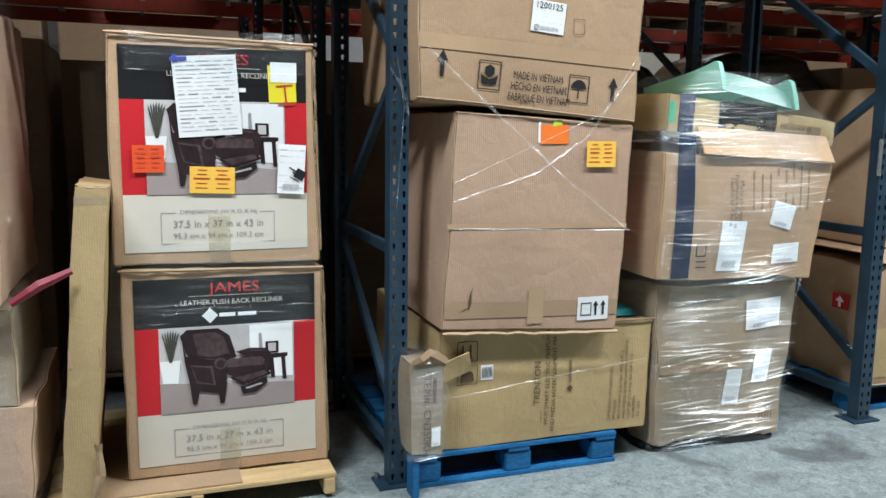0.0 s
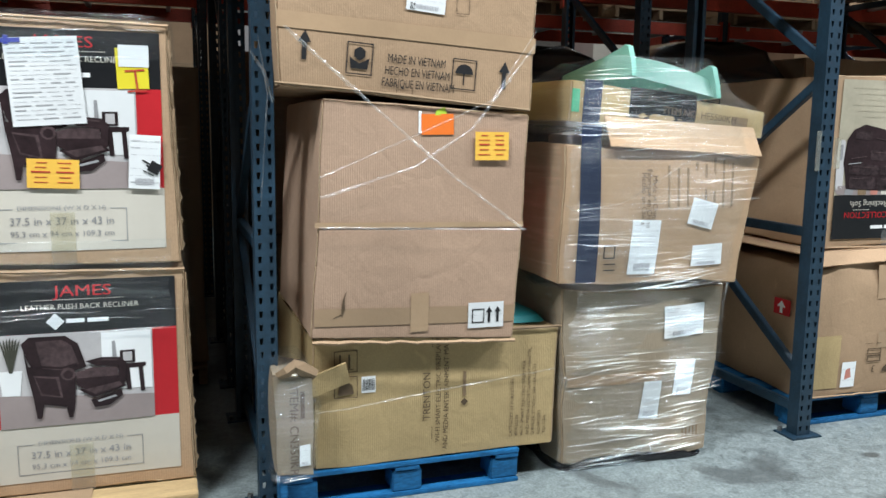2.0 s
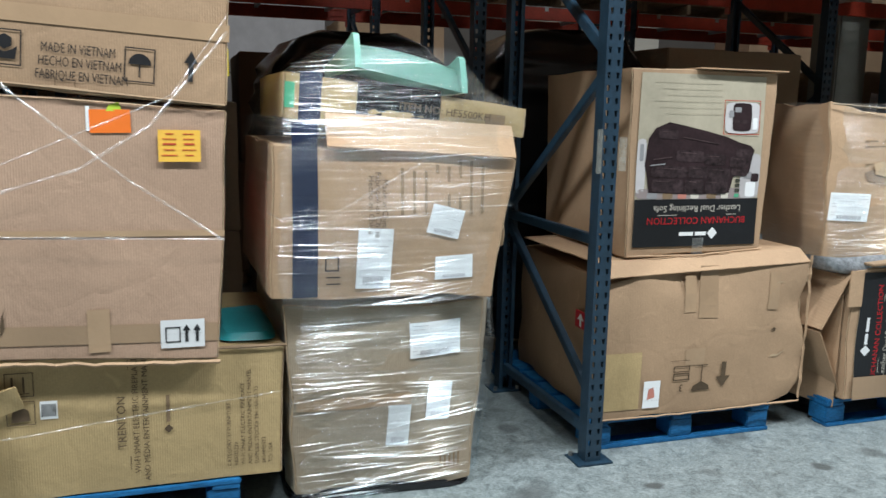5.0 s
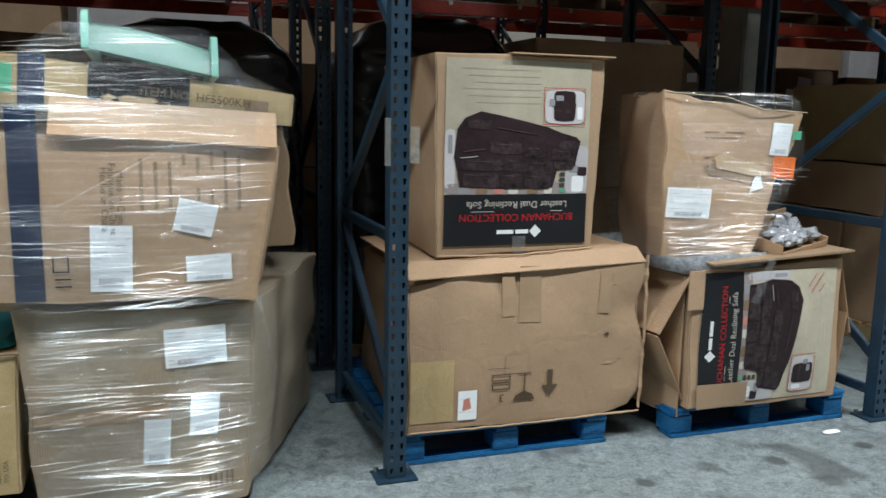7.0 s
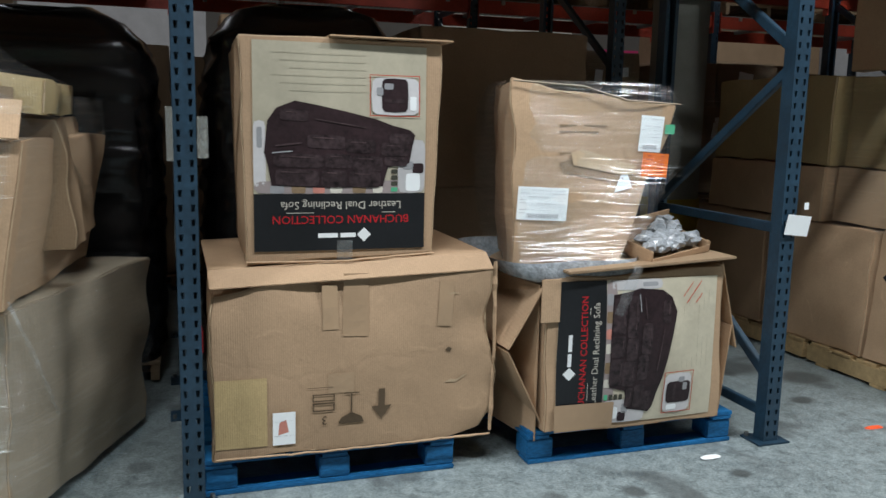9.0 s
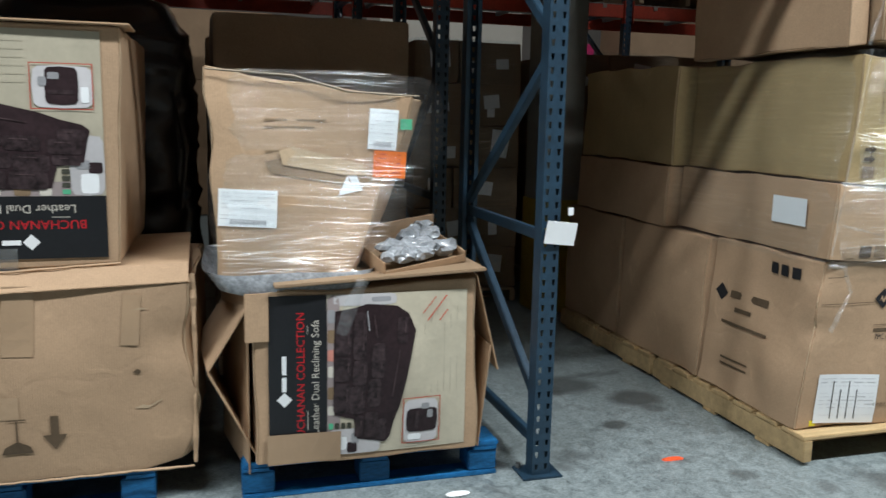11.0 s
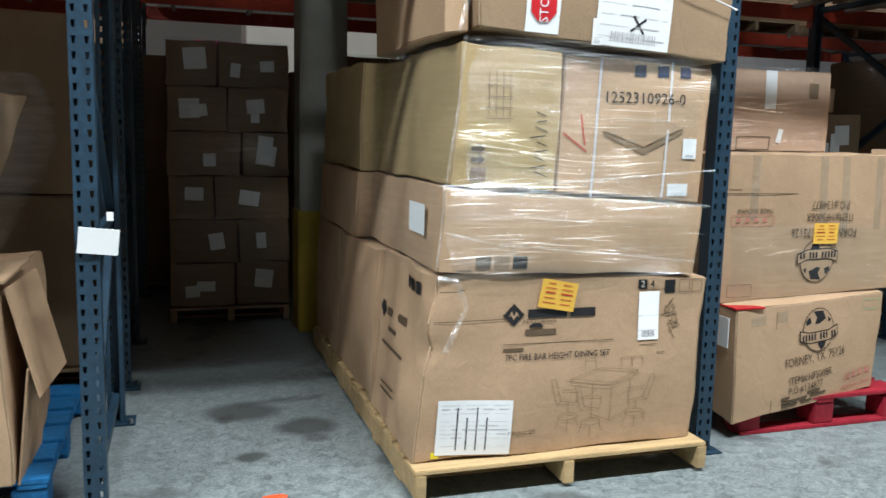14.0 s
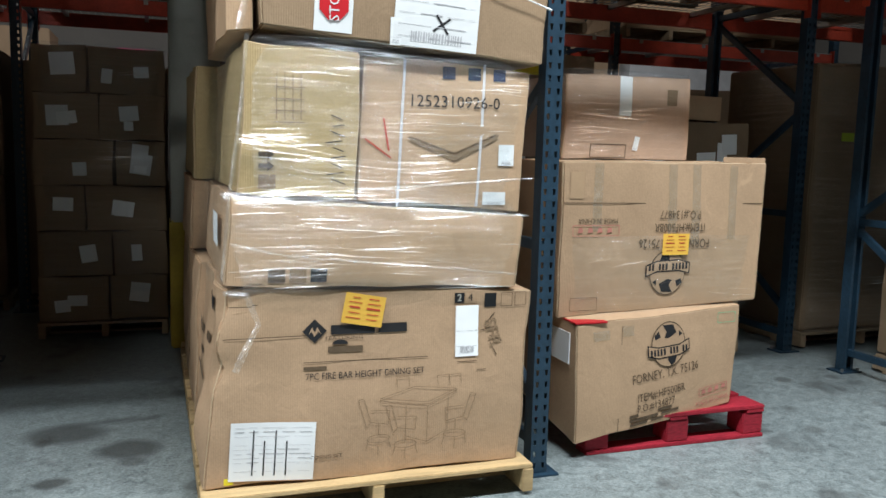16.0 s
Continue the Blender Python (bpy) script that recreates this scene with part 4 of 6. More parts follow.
small = Carton("small_carton", 3.245, (1.36, 0.185), (1.49, 0.165), (1.35, 0.56), (1.49, 0.535), 0.3, GREYISH, "small battered carton on end wrapped in film", dent=0.014, seed=14)
small.text("ITEM#: CN350KR", 1.415, 0.355, 0.045, BROWN_INK, -90)
small.bars([(1.44, 0.40, 1.455, 0.50)], BROWN_INK)
label_on(small, 1.435, 0.22, 1.475, 0.30, 15, rows=2)
part("torn_top", ribbon([(1.36, 3.25, 0.56), (1.42, 3.23, 0.60), (1.5, 3.26, 0.55)], 0.07, 9, 0.03), INNER_SHADED, small.ob)
film([(0.17, 1.335, 1.51, 3.23, 3.55), (0.45, 1.335, 1.51, 3.225, 3.55), (0.60, 1.36, 1.47, 3.25, 3.52)], 15.0, "crinkled clear film round a small carton", FILM_HEAVY, 0.012, parent=small.ob, ridges=14)
prop = thing("wood_prop", (1.43, 3.4, 0), "short wooden prop under the small carton", "wood block")
part("prop", slab((1.365, 3.26, 0), (1.395, 3.34, 0.185), 0.004), BLUE_WOOD, prop)

mid = Carton("plain_carton", 3.285, (1.49, 0.675), (2.285, 0.625), (1.535, 1.535), (2.325, 1.495), 0.85, PINKISH, "large plain pinkish-brown carton with taped middle seam", dent=0.005, seed=16, bulge=0.012)
mid.sheet(1.505, 1.075, 2.31, 1.095, TAPE, "packing_tape", "brown tape along the seam", -1.0, 0.003)
mid.sheet(1.50, 0.71, 2.28, 0.775, TAPE, "packing_tape", "wide brown tape strip", -1.8, 0.0026)
mid.sheet(1.86, 0.68, 1.93, 0.83, TAPE, "packing_tape", "", 0, 0.0036)
s = label_on(mid, 2.09, 0.68, 2.235, 0.78, 17, rows=1, code=False, label="white handling label with two black arrows")
for ax in (2.175, 2.21):
    mid.shape([(-0.005, 0), (0.005, 0), (0.005, 0.04), (0.013, 0.04), (0, 0.062), (-0.013, 0.04), (-0.005, 0.04)], INK, "arrow", 0.006, s, centre=(ax, 0.70))
mid.outline(2.105, 0.70, 2.155, 0.755, 0.004, INK, parent=s, lift=0.006)
mid.sheet(1.895, 1.415, 2.02, 1.49, ORANGE, "blank_sticker", "plain orange sticker", 1, 0.004)
mid.sheet(1.885, 1.42, 1.897, 1.50, PAPER, "paper_edge")
mid.shape([(0, 0), (0.05, 0.0), (0.04, 0.03), (0.01, 0.02)], LIME, "green_tab", centre=(1.945, 1.485))
price_sticker(mid, 2.17, 1.375, 0.135, 0.105, GOLD, 3)
mid.shape([(0, 0), (0.012, 0.03), (0.01, 0.07), (0.018, 0.1), (0.004, 0.07), (-0.002, 0.03)], BROWN_INK, "gouge", centre=(1.60, 0.75))
mid.shape([(-0.03, 0), (0.01, 0.015), (0.012, 0.02), (-0.01, 0.012)], BROWN_INK, "gouge", centre=(1.59, 0.745))
part("frayed_edge", ribbon([(1.49, 3.275, 0.665), (1.7, 3.27, 0.655), (2.0, 3.268, 0.635), (2.285, 3.275, 0.622)], 0.03, 11, 0.02), KRAFT, mid.ob)
for z0, z1, mat, nm in ((1.23, 1.46, BLACK_PRINT, "black_side_panel"), (0.92, 1.23, RED_PRINT, "red_side_panel"), (0.72, 0.92, CREAM_PRINT, "cream_side_panel")):
    bm = bmesh.new()
    g = [[bm.verts.new((mid.side(y, z, True) + 0.006, y, z)) for z in (z0, (z0 + z1) / 2, z1)] for y in (3.36, 3.55, 3.75, 3.95, 4.08)]
    for i in range(4):
        for k in range(2):
            bm.faces.new((g[i][k], g[i + 1][k], g[i + 1][k + 1], g[i][k + 1]))
    part(nm, bm, mat, mid.ob)
for k in range(5):
    z = 1.19 - k * 0.055
    bm = bmesh.new()
    bm.faces.new([bm.verts.new((mid.side(y, zz, True) + 0.009, y, zz)) for y, zz in ((3.45, z), (3.75 - 0.05 * (k % 2), z), (3.75 - 0.05 * (k % 2), z + 0.018), (3.45, z + 0.018))])
    part("side_line", bm, CREAM_PRINT, mid.ob)

top = Carton("export_carton", 3.28, (1.385, 1.575), (2.325, 1.505), (1.37, 2.3), (2.36, 2.28), 0.85, KRAFT, "brown export carton stacked on top with black handling marks", dent=0.006, seed=18)
top.sheet(1.38, 1.745, 2.34, 1.80, TAPE, "packing_tape", "brown tape along the carton", -3.2, 0.003)
for i, words in enumerate(("MADE IN VIETNAM", "HECHO EN VIETNAM", "FABRIQUE EN VIETNAM")):
    top.text(words, 1.875 + 0.003 * i, 1.672 - 0.042 * i, 0.043, INK, -4, wide=0.6)
for fx, fz in ((1.665, 1.675), (2.055, 1.633)):
    top.outline(-0.047, -0.055, 0.047, 0.055, 0.004, INK, centre=(fx, fz), rot=-4)
top.shape([(-0.03, -0.04), (0.03, -0.04), (0.036, 0.0), (0.02, -0.012), (0.0, -0.02), (-0.02, -0.012), (-0.036, 0.0)], INK, "open_palms_mark", centre=(1.665, 1.68), rot=-4)
top.shape([(-0.02, 0), (0, -0.012), (0.02, 0), (0.02, 0.024), (0, 0.036), (-0.02, 0.024)], INK, "box_mark", centre=(1.665, 1.68), rot=-4)
top.shape([(0.035 * math.cos(a * math.pi / 8), 0.035 * math.sin(a * math.pi / 8)) for a in range(9)], INK, "umbrella_mark", centre=(2.055, 1.635), rot=-4)
top.bars([(-0.0025, -0.04, 0.0025, 0.0)], INK, "umbrella_stem", centre=(2.055, 1.635), rot=-4)
for ax, az in ((1.47, 1.665), (2.21, 1.585)):
    top.shape([(-0.008, 0), (0.008, 0), (0.008, 0.06), (0.022, 0.06), (0, 0.1), (-0.022, 0.06), (-0.008, 0.06)], INK, "arrow", centre=(ax, az), rot=-4)
s = label_on(top, 1.835, 1.845, 1.98, 1.965, 19, rot=-5, rows=5, label="white shipping label with black number")
top.text("1200125", 1.91, 1.945, 0.035, INK, -5, s, 0.006)
top.text("P2", 1.855, 1.865, 0.025, INK, 85, s, 0.006)
top.outline(2.02, 1.845, 2.07, 1.905, 0.002, BROWN_INK)
top.outline(1.80, 1.545, 1.86, 1.58, 0.002, BROWN_INK)
part("lid_edge", ribbon([(1.37, 3.27, 1.585), (1.6, 3.262, 1.57), (2.32, 3.27, 1.51)], 0.022, 13, 0.012), INNER_SHADED, top.ob)
part("side_tab", slab((2.352, 3.6, 1.62), (2.357, 3.8, 1.72), 0), YELLOW, top.ob)
for pts, wd, sd in (((
        (1.40, 3.245, 1.77), (1.72, 3.235, 1.50), (2.0, 3.235, 1.27), (2.30, 3.25, 1.06)), 0.022, 1),
        (((1.52, 3.25, 1.19), (1.86, 3.235, 1.30), (2.08, 3.235, 1.44), (2.33, 3.255, 1.75)), 0.02, 2),
        (((1.515, 3.25, 1.26), (1.95, 3.24, 1.45), (2.15, 3.235, 1.54), (2.33, 3.25, 1.80)), 0.012, 3),
        (((1.515, 3.25, 1.085), (1.9, 3.235, 1.075), (2.31, 3.25, 1.06)), 0.016, 4),
        (((1.35, 3.22, 0.42), (1.62, 3.33, 0.385), (1.95, 3.335, 0.42), (2.5, 3.34, 0.47)), 0.012, 5)):
    rope = thing("film_rope", pts[0], "twisted shiny strand of stretch film across the cartons", "plastic film", "film strands")
    part("strand", ribbon(pts, wd, sd, 0.006), FILM_STREAK, rope)
for pts, wd in ((((1.30, 3.385, 1.70), (1.345, 3.375, 1.63), (1.38, 3.38, 1.52)), 0.02), (((1.33, 3.39, 1.75), (1.36, 3.385, 1.55), (1.33, 3.385, 1.15)), 0.008)):
    rope = thing("film_rope", pts[0], "scrap of shiny stretch film hanging on the rack upright", "plastic film", "film strands")
    part("strand", ribbon(pts, wd, 7, 0.01), FILM_STREAK, rope)

# ---- goods: grey wrapped stack with a mint plastic bin ----
w1 = Carton("wrapped_carton", 3.37, (2.555, 0.03), (3.265, 0.03), (2.525, 0.79), (3.31, 0.79), 1.0, GREYISH, "bulging greyish carton under heavy stretch film", dent=0.024, seed=20, lean=-0.05, bulge=0.03, flare=0.40)
label_on(w1, 2.99, 0.57, 3.20, 0.71, 21, rot=2)
label_on(w1, 3.07, 0.30, 3.17, 0.46, 22, rot=-4)
label_on(w1, 2.91, 0.21, 3.0, 0.38, 23, rot=-3)
w1.sheet(2.56, 0.38, 3.0, 0.43, TAPE, "packing_tape")
w1.bars([(3.13 + i * 0.02, 0.09, 3.137 + i * 0.02, 0.15) for i in range(5)], FADED_INK, "faded_print")
film([(0.005, 2.51, 3.30, 3.37, 4.4), (0.05, 2.52, 3.29, 3.345, 4.4), (0.40, 2.495, 3.345, 3.322, 4.42), (0.72, 2.515, 3.33, 3.305, 4.4), (0.80, 2.53, 3.31, 3.31, 4.4)], 21.0, "heavy crinkled stretch film round a bulging carton", FILM_HEAVY, 0.022, parent=w1.ob, ridges=200, flare=(0.0, 0.42))
# Dark crinkled skirt, 5.5 cm high, round the foot of the wrapped stack.
skirt = thing("dark_foot_skirt", (2.9, 3.4, 0), "dark crinkled skirt round the foot of the wrapped stack", "plastic film")
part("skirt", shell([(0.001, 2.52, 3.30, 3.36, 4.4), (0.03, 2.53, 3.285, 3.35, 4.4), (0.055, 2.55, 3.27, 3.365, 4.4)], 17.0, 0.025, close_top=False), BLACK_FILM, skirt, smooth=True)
w2 = Carton("wrapped_carton", 3.27, (2.46, 0.835), (3.30, 0.81), (2.47, 1.385), (3.385, 1.335), 1.05, KRAFT, "wrapped carton with a navy printed band, leaning slightly", dent=0.012, seed=24, bulge=0.018, flare=0.16)
w2.sheet(2.54, 0.835, 2.63, 1.46, NAVY_BAND, "navy_band", "navy band printed down the carton", 0, 0.003)
for i, words in enumerate(("Hecho en China", "Fabriqué en Chine", "Made in China")):
    w2.text(words, 2.82 + i * 0.025, 1.17, 0.032, BROWN_INK, -90)
rnd = random.Random(5)
w2.bars([(2.93 + i * 0.045, 1.12 + 0.02 * rnd.random(), 2.942 + i * 0.045, 1.34 - 0.05 * rnd.random()) for i in range(8)], FADED_INK, "faded_print")
label_on(w2, 2.77, 0.86, 2.90, 1.085, 25, rot=-2)
label_on(w2, 3.04, 1.05, 3.17, 1.16, 26, rot=-14)
label_on(w2, 3.07, 0.885, 3.22, 0.975, 27, rot=2)
w2.outline(2.655, 0.93, 2.705, 0.985, 0.005, INK)
w2.bars([(2.66, 0.905, 2.71, 0.91), (2.66, 0.88, 2.71, 0.885)], INK, "handling_mark")
part("bent_lid", slab((0, 0, 0), (0.72, 0.14, 0.007), 0.002, pose(2.66, 3.25, 1.375, 58, 3.0, 0)), KRAFT, w2.ob)
film([(0.80, 2.46, 3.31, 3.25, 4.35), (0.86, 2.435, 3.32, 3.235, 4.36), (1.345, 2.44, 3.405, 3.222, 4.36), (1.48, 2.46, 3.40, 3.305, 4.35)], 25.0, "layered shiny stretch film round a printed carton", FILM_HEAVY, 0.010, parent=w2.ob, ridges=130, flare=(0.0, 0.18))
flat = Carton("flat_carton", 3.33, (2.515, 1.475), (3.445, 1.415), (2.52, 1.635), (3.45, 1.525), 0.75, YELLOWISH, "long flat yellowish carton lying on the wrapped stack", dent=0.006, seed=28)
flat.sheet(2.575, 1.465, 2.655, 1.635, NAVY_BAND, "navy_band", "", -3.5, 0.003)
flat.sheet(2.78, 1.455, 3.1, 1.60, BLACK_FILM, "black_film_patch", "", -5, 0.003)
flat.text("ITEM NO: HF5500KH", 3.12, 1.505, 0.04, BROWN_INK, -6, lift=0.005)
flat.sheet(3.28, 1.45, 3.36, 1.50, FADED_INK, "barcode_patch", "", -5)
flat.sheet(2.525, 1.51, 2.56, 1.60, GREEN_LABEL, "green_label", "", -3)


def bin_tub():
    """A mint moulded lid: an arched front panel leaning back between two pointed side fins."""
    ob = thing("plastic_lid", (2.98, 3.5, 1.6), "mint green moulded plastic lid with pointed ends", "plastic lid")
    bm = bmesh.new()
    n = 12
    rows = []
    for yy, lift in ((3.31, 0.0), (3.325, 0.03), (3.36, 0.078), (3.40, 0.088), (3.60, 0.07), (3.9, 0.02)):
        row = []
        for i in range(n + 1):
            k = i / n
            arch = 0.014 * math.sin(math.pi * k) * (1 if lift > 0.05 else 0)
            row.append(bm.verts.new((2.785 + 0.385 * k, yy, 1.655 - 0.075 * k + lift + arch)))
        rows.append(row)
    for p, q in zip(rows, rows[1:]):
        for i in range(n):
            bm.faces.new((p[i], p[i + 1], q[i + 1], q[i]))
    bmesh.ops.solidify(bm, geom=list(bm.faces), thickness=0.006)
    part("front_panel", bm, MINT, ob, smooth="board")
    for x, z, peak in ((2.77, 1.655, 0.125), (3.172, 1.577, 0.135)):
        bm = bmesh.new()
        prof = [(3.295, 0.0), (3.305, 0.05), (3.335, peak * 0.93), (3.36, peak), (3.40, peak * 0.9), (3.52, peak * 0.7), (3.9, 0.03), (3.9, -0.02)]
        two = [[bm.verts.new((x + dx, y, z + h)) for y, h in prof] for dx in (0.0, 0.022)]
        for s in two:
            bm.faces.new(s)
        for i in range(len(prof)):
            k = (i + 1) % len(prof)
            bm.faces.new((two[0][i], two[0][k], two[1][k], two[1][i]))
        bmesh.ops.recalc_face_normals(bm, faces=bm.faces)
        part("side_fin", bm, MINT, ob, smooth="board")


bin_tub()
film([(1.42, 2.47, 3.46, 3.255, 4.1), (1.52, 2.49, 3.47, 3.25, 4.1), (1.60, 2.50, 3.30, 3.27, 4.0), (1.73, 2.68, 3.17, 3.30, 3.8)], 31.0, "shiny stretch film pulled over the flat carton and the lid", FILM, 0.010, close_top=False, ridges=60)
film_back = Carton("wrapped_carton", 3.6, (2.9, 0.90), (3.50, 0.95), (2.9, 1.42), (3.44, 1.40), 0.7, INNER_SHADED, "torn carton behind the wrapped stack", dent=0.03, seed=30)

for pts, wd in ((((3.30, 3.30, 0.86), (3.36, 3.42, 0.62), (3.40, 3.6, 0.35)), 0.03), (((2.49, 3.2, 1.13), (2.7, 3.2, 1.16), (3.05, 3.19, 1.36)), 0.008), (((2.44, 3.2, 1.16), (2.49, 3.2, 1.13)), 0.008)):
    rope = thing("film_rope", pts[0], "shiny strand of stretch film across the wrapped stack", "plastic film", "film strands")
    part("strand", ribbon(pts, wd, 3, 0.006), FILM_STREAK, rope)

# ---- goods: sofa cartons on the blue pallet ----
pallet(3.9, 3.52, 0.99, 1.2, BLUE_WOOD, "chipped blue painted block pallet", 0.14)
b1 = Carton("sofa_carton", 3.5, (3.93, 0.143), (5.03, 0.143), (3.925, 0.80), (5.035, 0.835), 1.0, KRAFT, "big plain brown carton standing upside down on a blue pallet", dent=0.014, seed=32, bulge=0.022, back=(0.05, 0.0), cuts=18,
            crush=(((1, 0, 0), 0.16, (-0.03, 0.02, 0.02)), ((1, 0, 0.7), 0.2, (-0.025, 0.02, 0)), ((0, 0, 1), 0.2, (0.02, 0.02, -0.025)), ((0.35, 0, 1), 0.2, (0, 0.02, -0.01)), ((1, 0, 0.35), 0.15, (0.02, 0, 0))))
b1.sheet(3.94, 0.19, 4.13, 0.46, YELLOWISH, "pale_patch", "pale pasted paper patch", 0, 0.003)
b1.sheet(4.42, 0.60, 4.52, 0.84, TAPE, "packing_tape", "", -2, 0.003)
b1.sheet(4.36, 0.38, 4.46, 0.46, TAPE, "packing_tape")
b1.sheet(4.34, 0.63, 4.40, 0.80, TAPE, "packing_tape", "", 1, 0.003)
b1.sheet(4.80, 0.62, 4.86, 0.80, TAPE, "packing_tape", "", -4, 0.003)
b1.shape([(-0.05, 0), (-0.02, 0.012), (0.0, 0.006), (0.05, 0.03), (0.045, 0.022), (0.0, -0.004)], WORN, "scuff", 0.003, centre=(4.88, 0.385))
b1.shape([(-0.015, 0), (0, 0.012), (0.014, 0.004), (0.006, -0.01)], BROWN_INK, "gouge", 0.003, centre=(4.845, 0.52))
b1.shape([(-0.03, 0), (0.0, 0.008), (0.03, 0.004), (0.0, 0.0)], WORN, "scuff", 0.003, centre=(4.86, 0.745))
b1.shape([(-0.013, 0.07), (0.013, 0.07), (0.013, 0.0), (0.04, 0.0), (0, -0.055), (-0.04, 0.0), (-0.013, 0.0)], BROWN_INK, "arrow", centre=(4.57, 0.315))
b1.shape([(-0.05, -0.055), (0.05, -0.055), (0.04, -0.03), (0, -0.01), (-0.04, -0.03)], BROWN_INK, "glass_mark", centre=(4.45, 0.31))
b1.bars([(4.447, 0.30, 4.453, 0.375), (4.42, 0.375, 4.48, 0.38)], BROWN_INK, "glass_mark")
b1.outline(4.30, 0.31, 4.385, 0.345, 0.006, BROWN_INK)
b1.outline(4.30, 0.35, 4.385, 0.38, 0.005, BROWN_INK)
b1.text("3", 4.345, 0.275, 0.05, BROWN_INK, 180)
s = label_on(b1, 4.15, 0.19, 4.235, 0.32, 33, rows=2, code=False)
b1.shape([(-0.02, -0.03), (0.02, -0.02), (0.01, 0.03), (-0.015, 0.02)], PINK_INK, "label_mark", 0.005, s, centre=(4.19, 0.26))
b1.bars([(4.28, 0.405, 4.38, 0.407)], BROWN_INK)
part("bent_lid", slab((0, 0, 0), (1.10, 0.10, 0.006), 0.002, pose(3.93, 3.492, 0.80, 34, -1.9, 0)), KRAFT, b1.ob)
part("inner_lid", slab((0, 0, 0), (1.10, 0.80, 0.006), 0.002, pose(3.93, 3.575, 0.853, 0, -1.9, 0)), KRAFT, b1.ob)
part("frayed_edge", ribbon([(3.94, 3.485, 0.155), (4.4, 3.48, 0.15), (5.03, 3.49, 0.15)], 0.02, 21, 0.012), KRAFT, b1.ob)
part("frayed_edge", ribbon([(5.035, 3.5, 0.16), (5.045, 3.5, 0.5), (5.04, 3.5, 0.87)], 0.03, 22, 0.02), KRAFT, b1.ob)
bm = bmesh.new()
block(bm, (3.905, 3.60, 0.54), (3.909, 3.71, 0.62))
red = part("red_handling_label", bm, RED_PRINT, b1.ob, "red label with a white arrow")
bm = bmesh.new()
bm.faces.new([bm.verts.new((3.902, 3.655 + u, 0.58 + v)) for u, v in ((-0.009, -0.03), (-0.009, 0.0), (-0.03, 0.0), (0.0, 0.032), (0.03, 0.0), (0.009, 0.0), (0.009, -0.03))])
part("arrow", bm, PAPER, red)

b2 = Carton("sofa_carton", 3.58, (4.07, 0.872), (4.795, 0.895), (4.05, 1.715), (4.825, 1.715), 0.9, KRAFT, "printed sofa carton standing upside down on another", dent=0.006, seed=35, bulge=0.01, back=(0.03, 0))


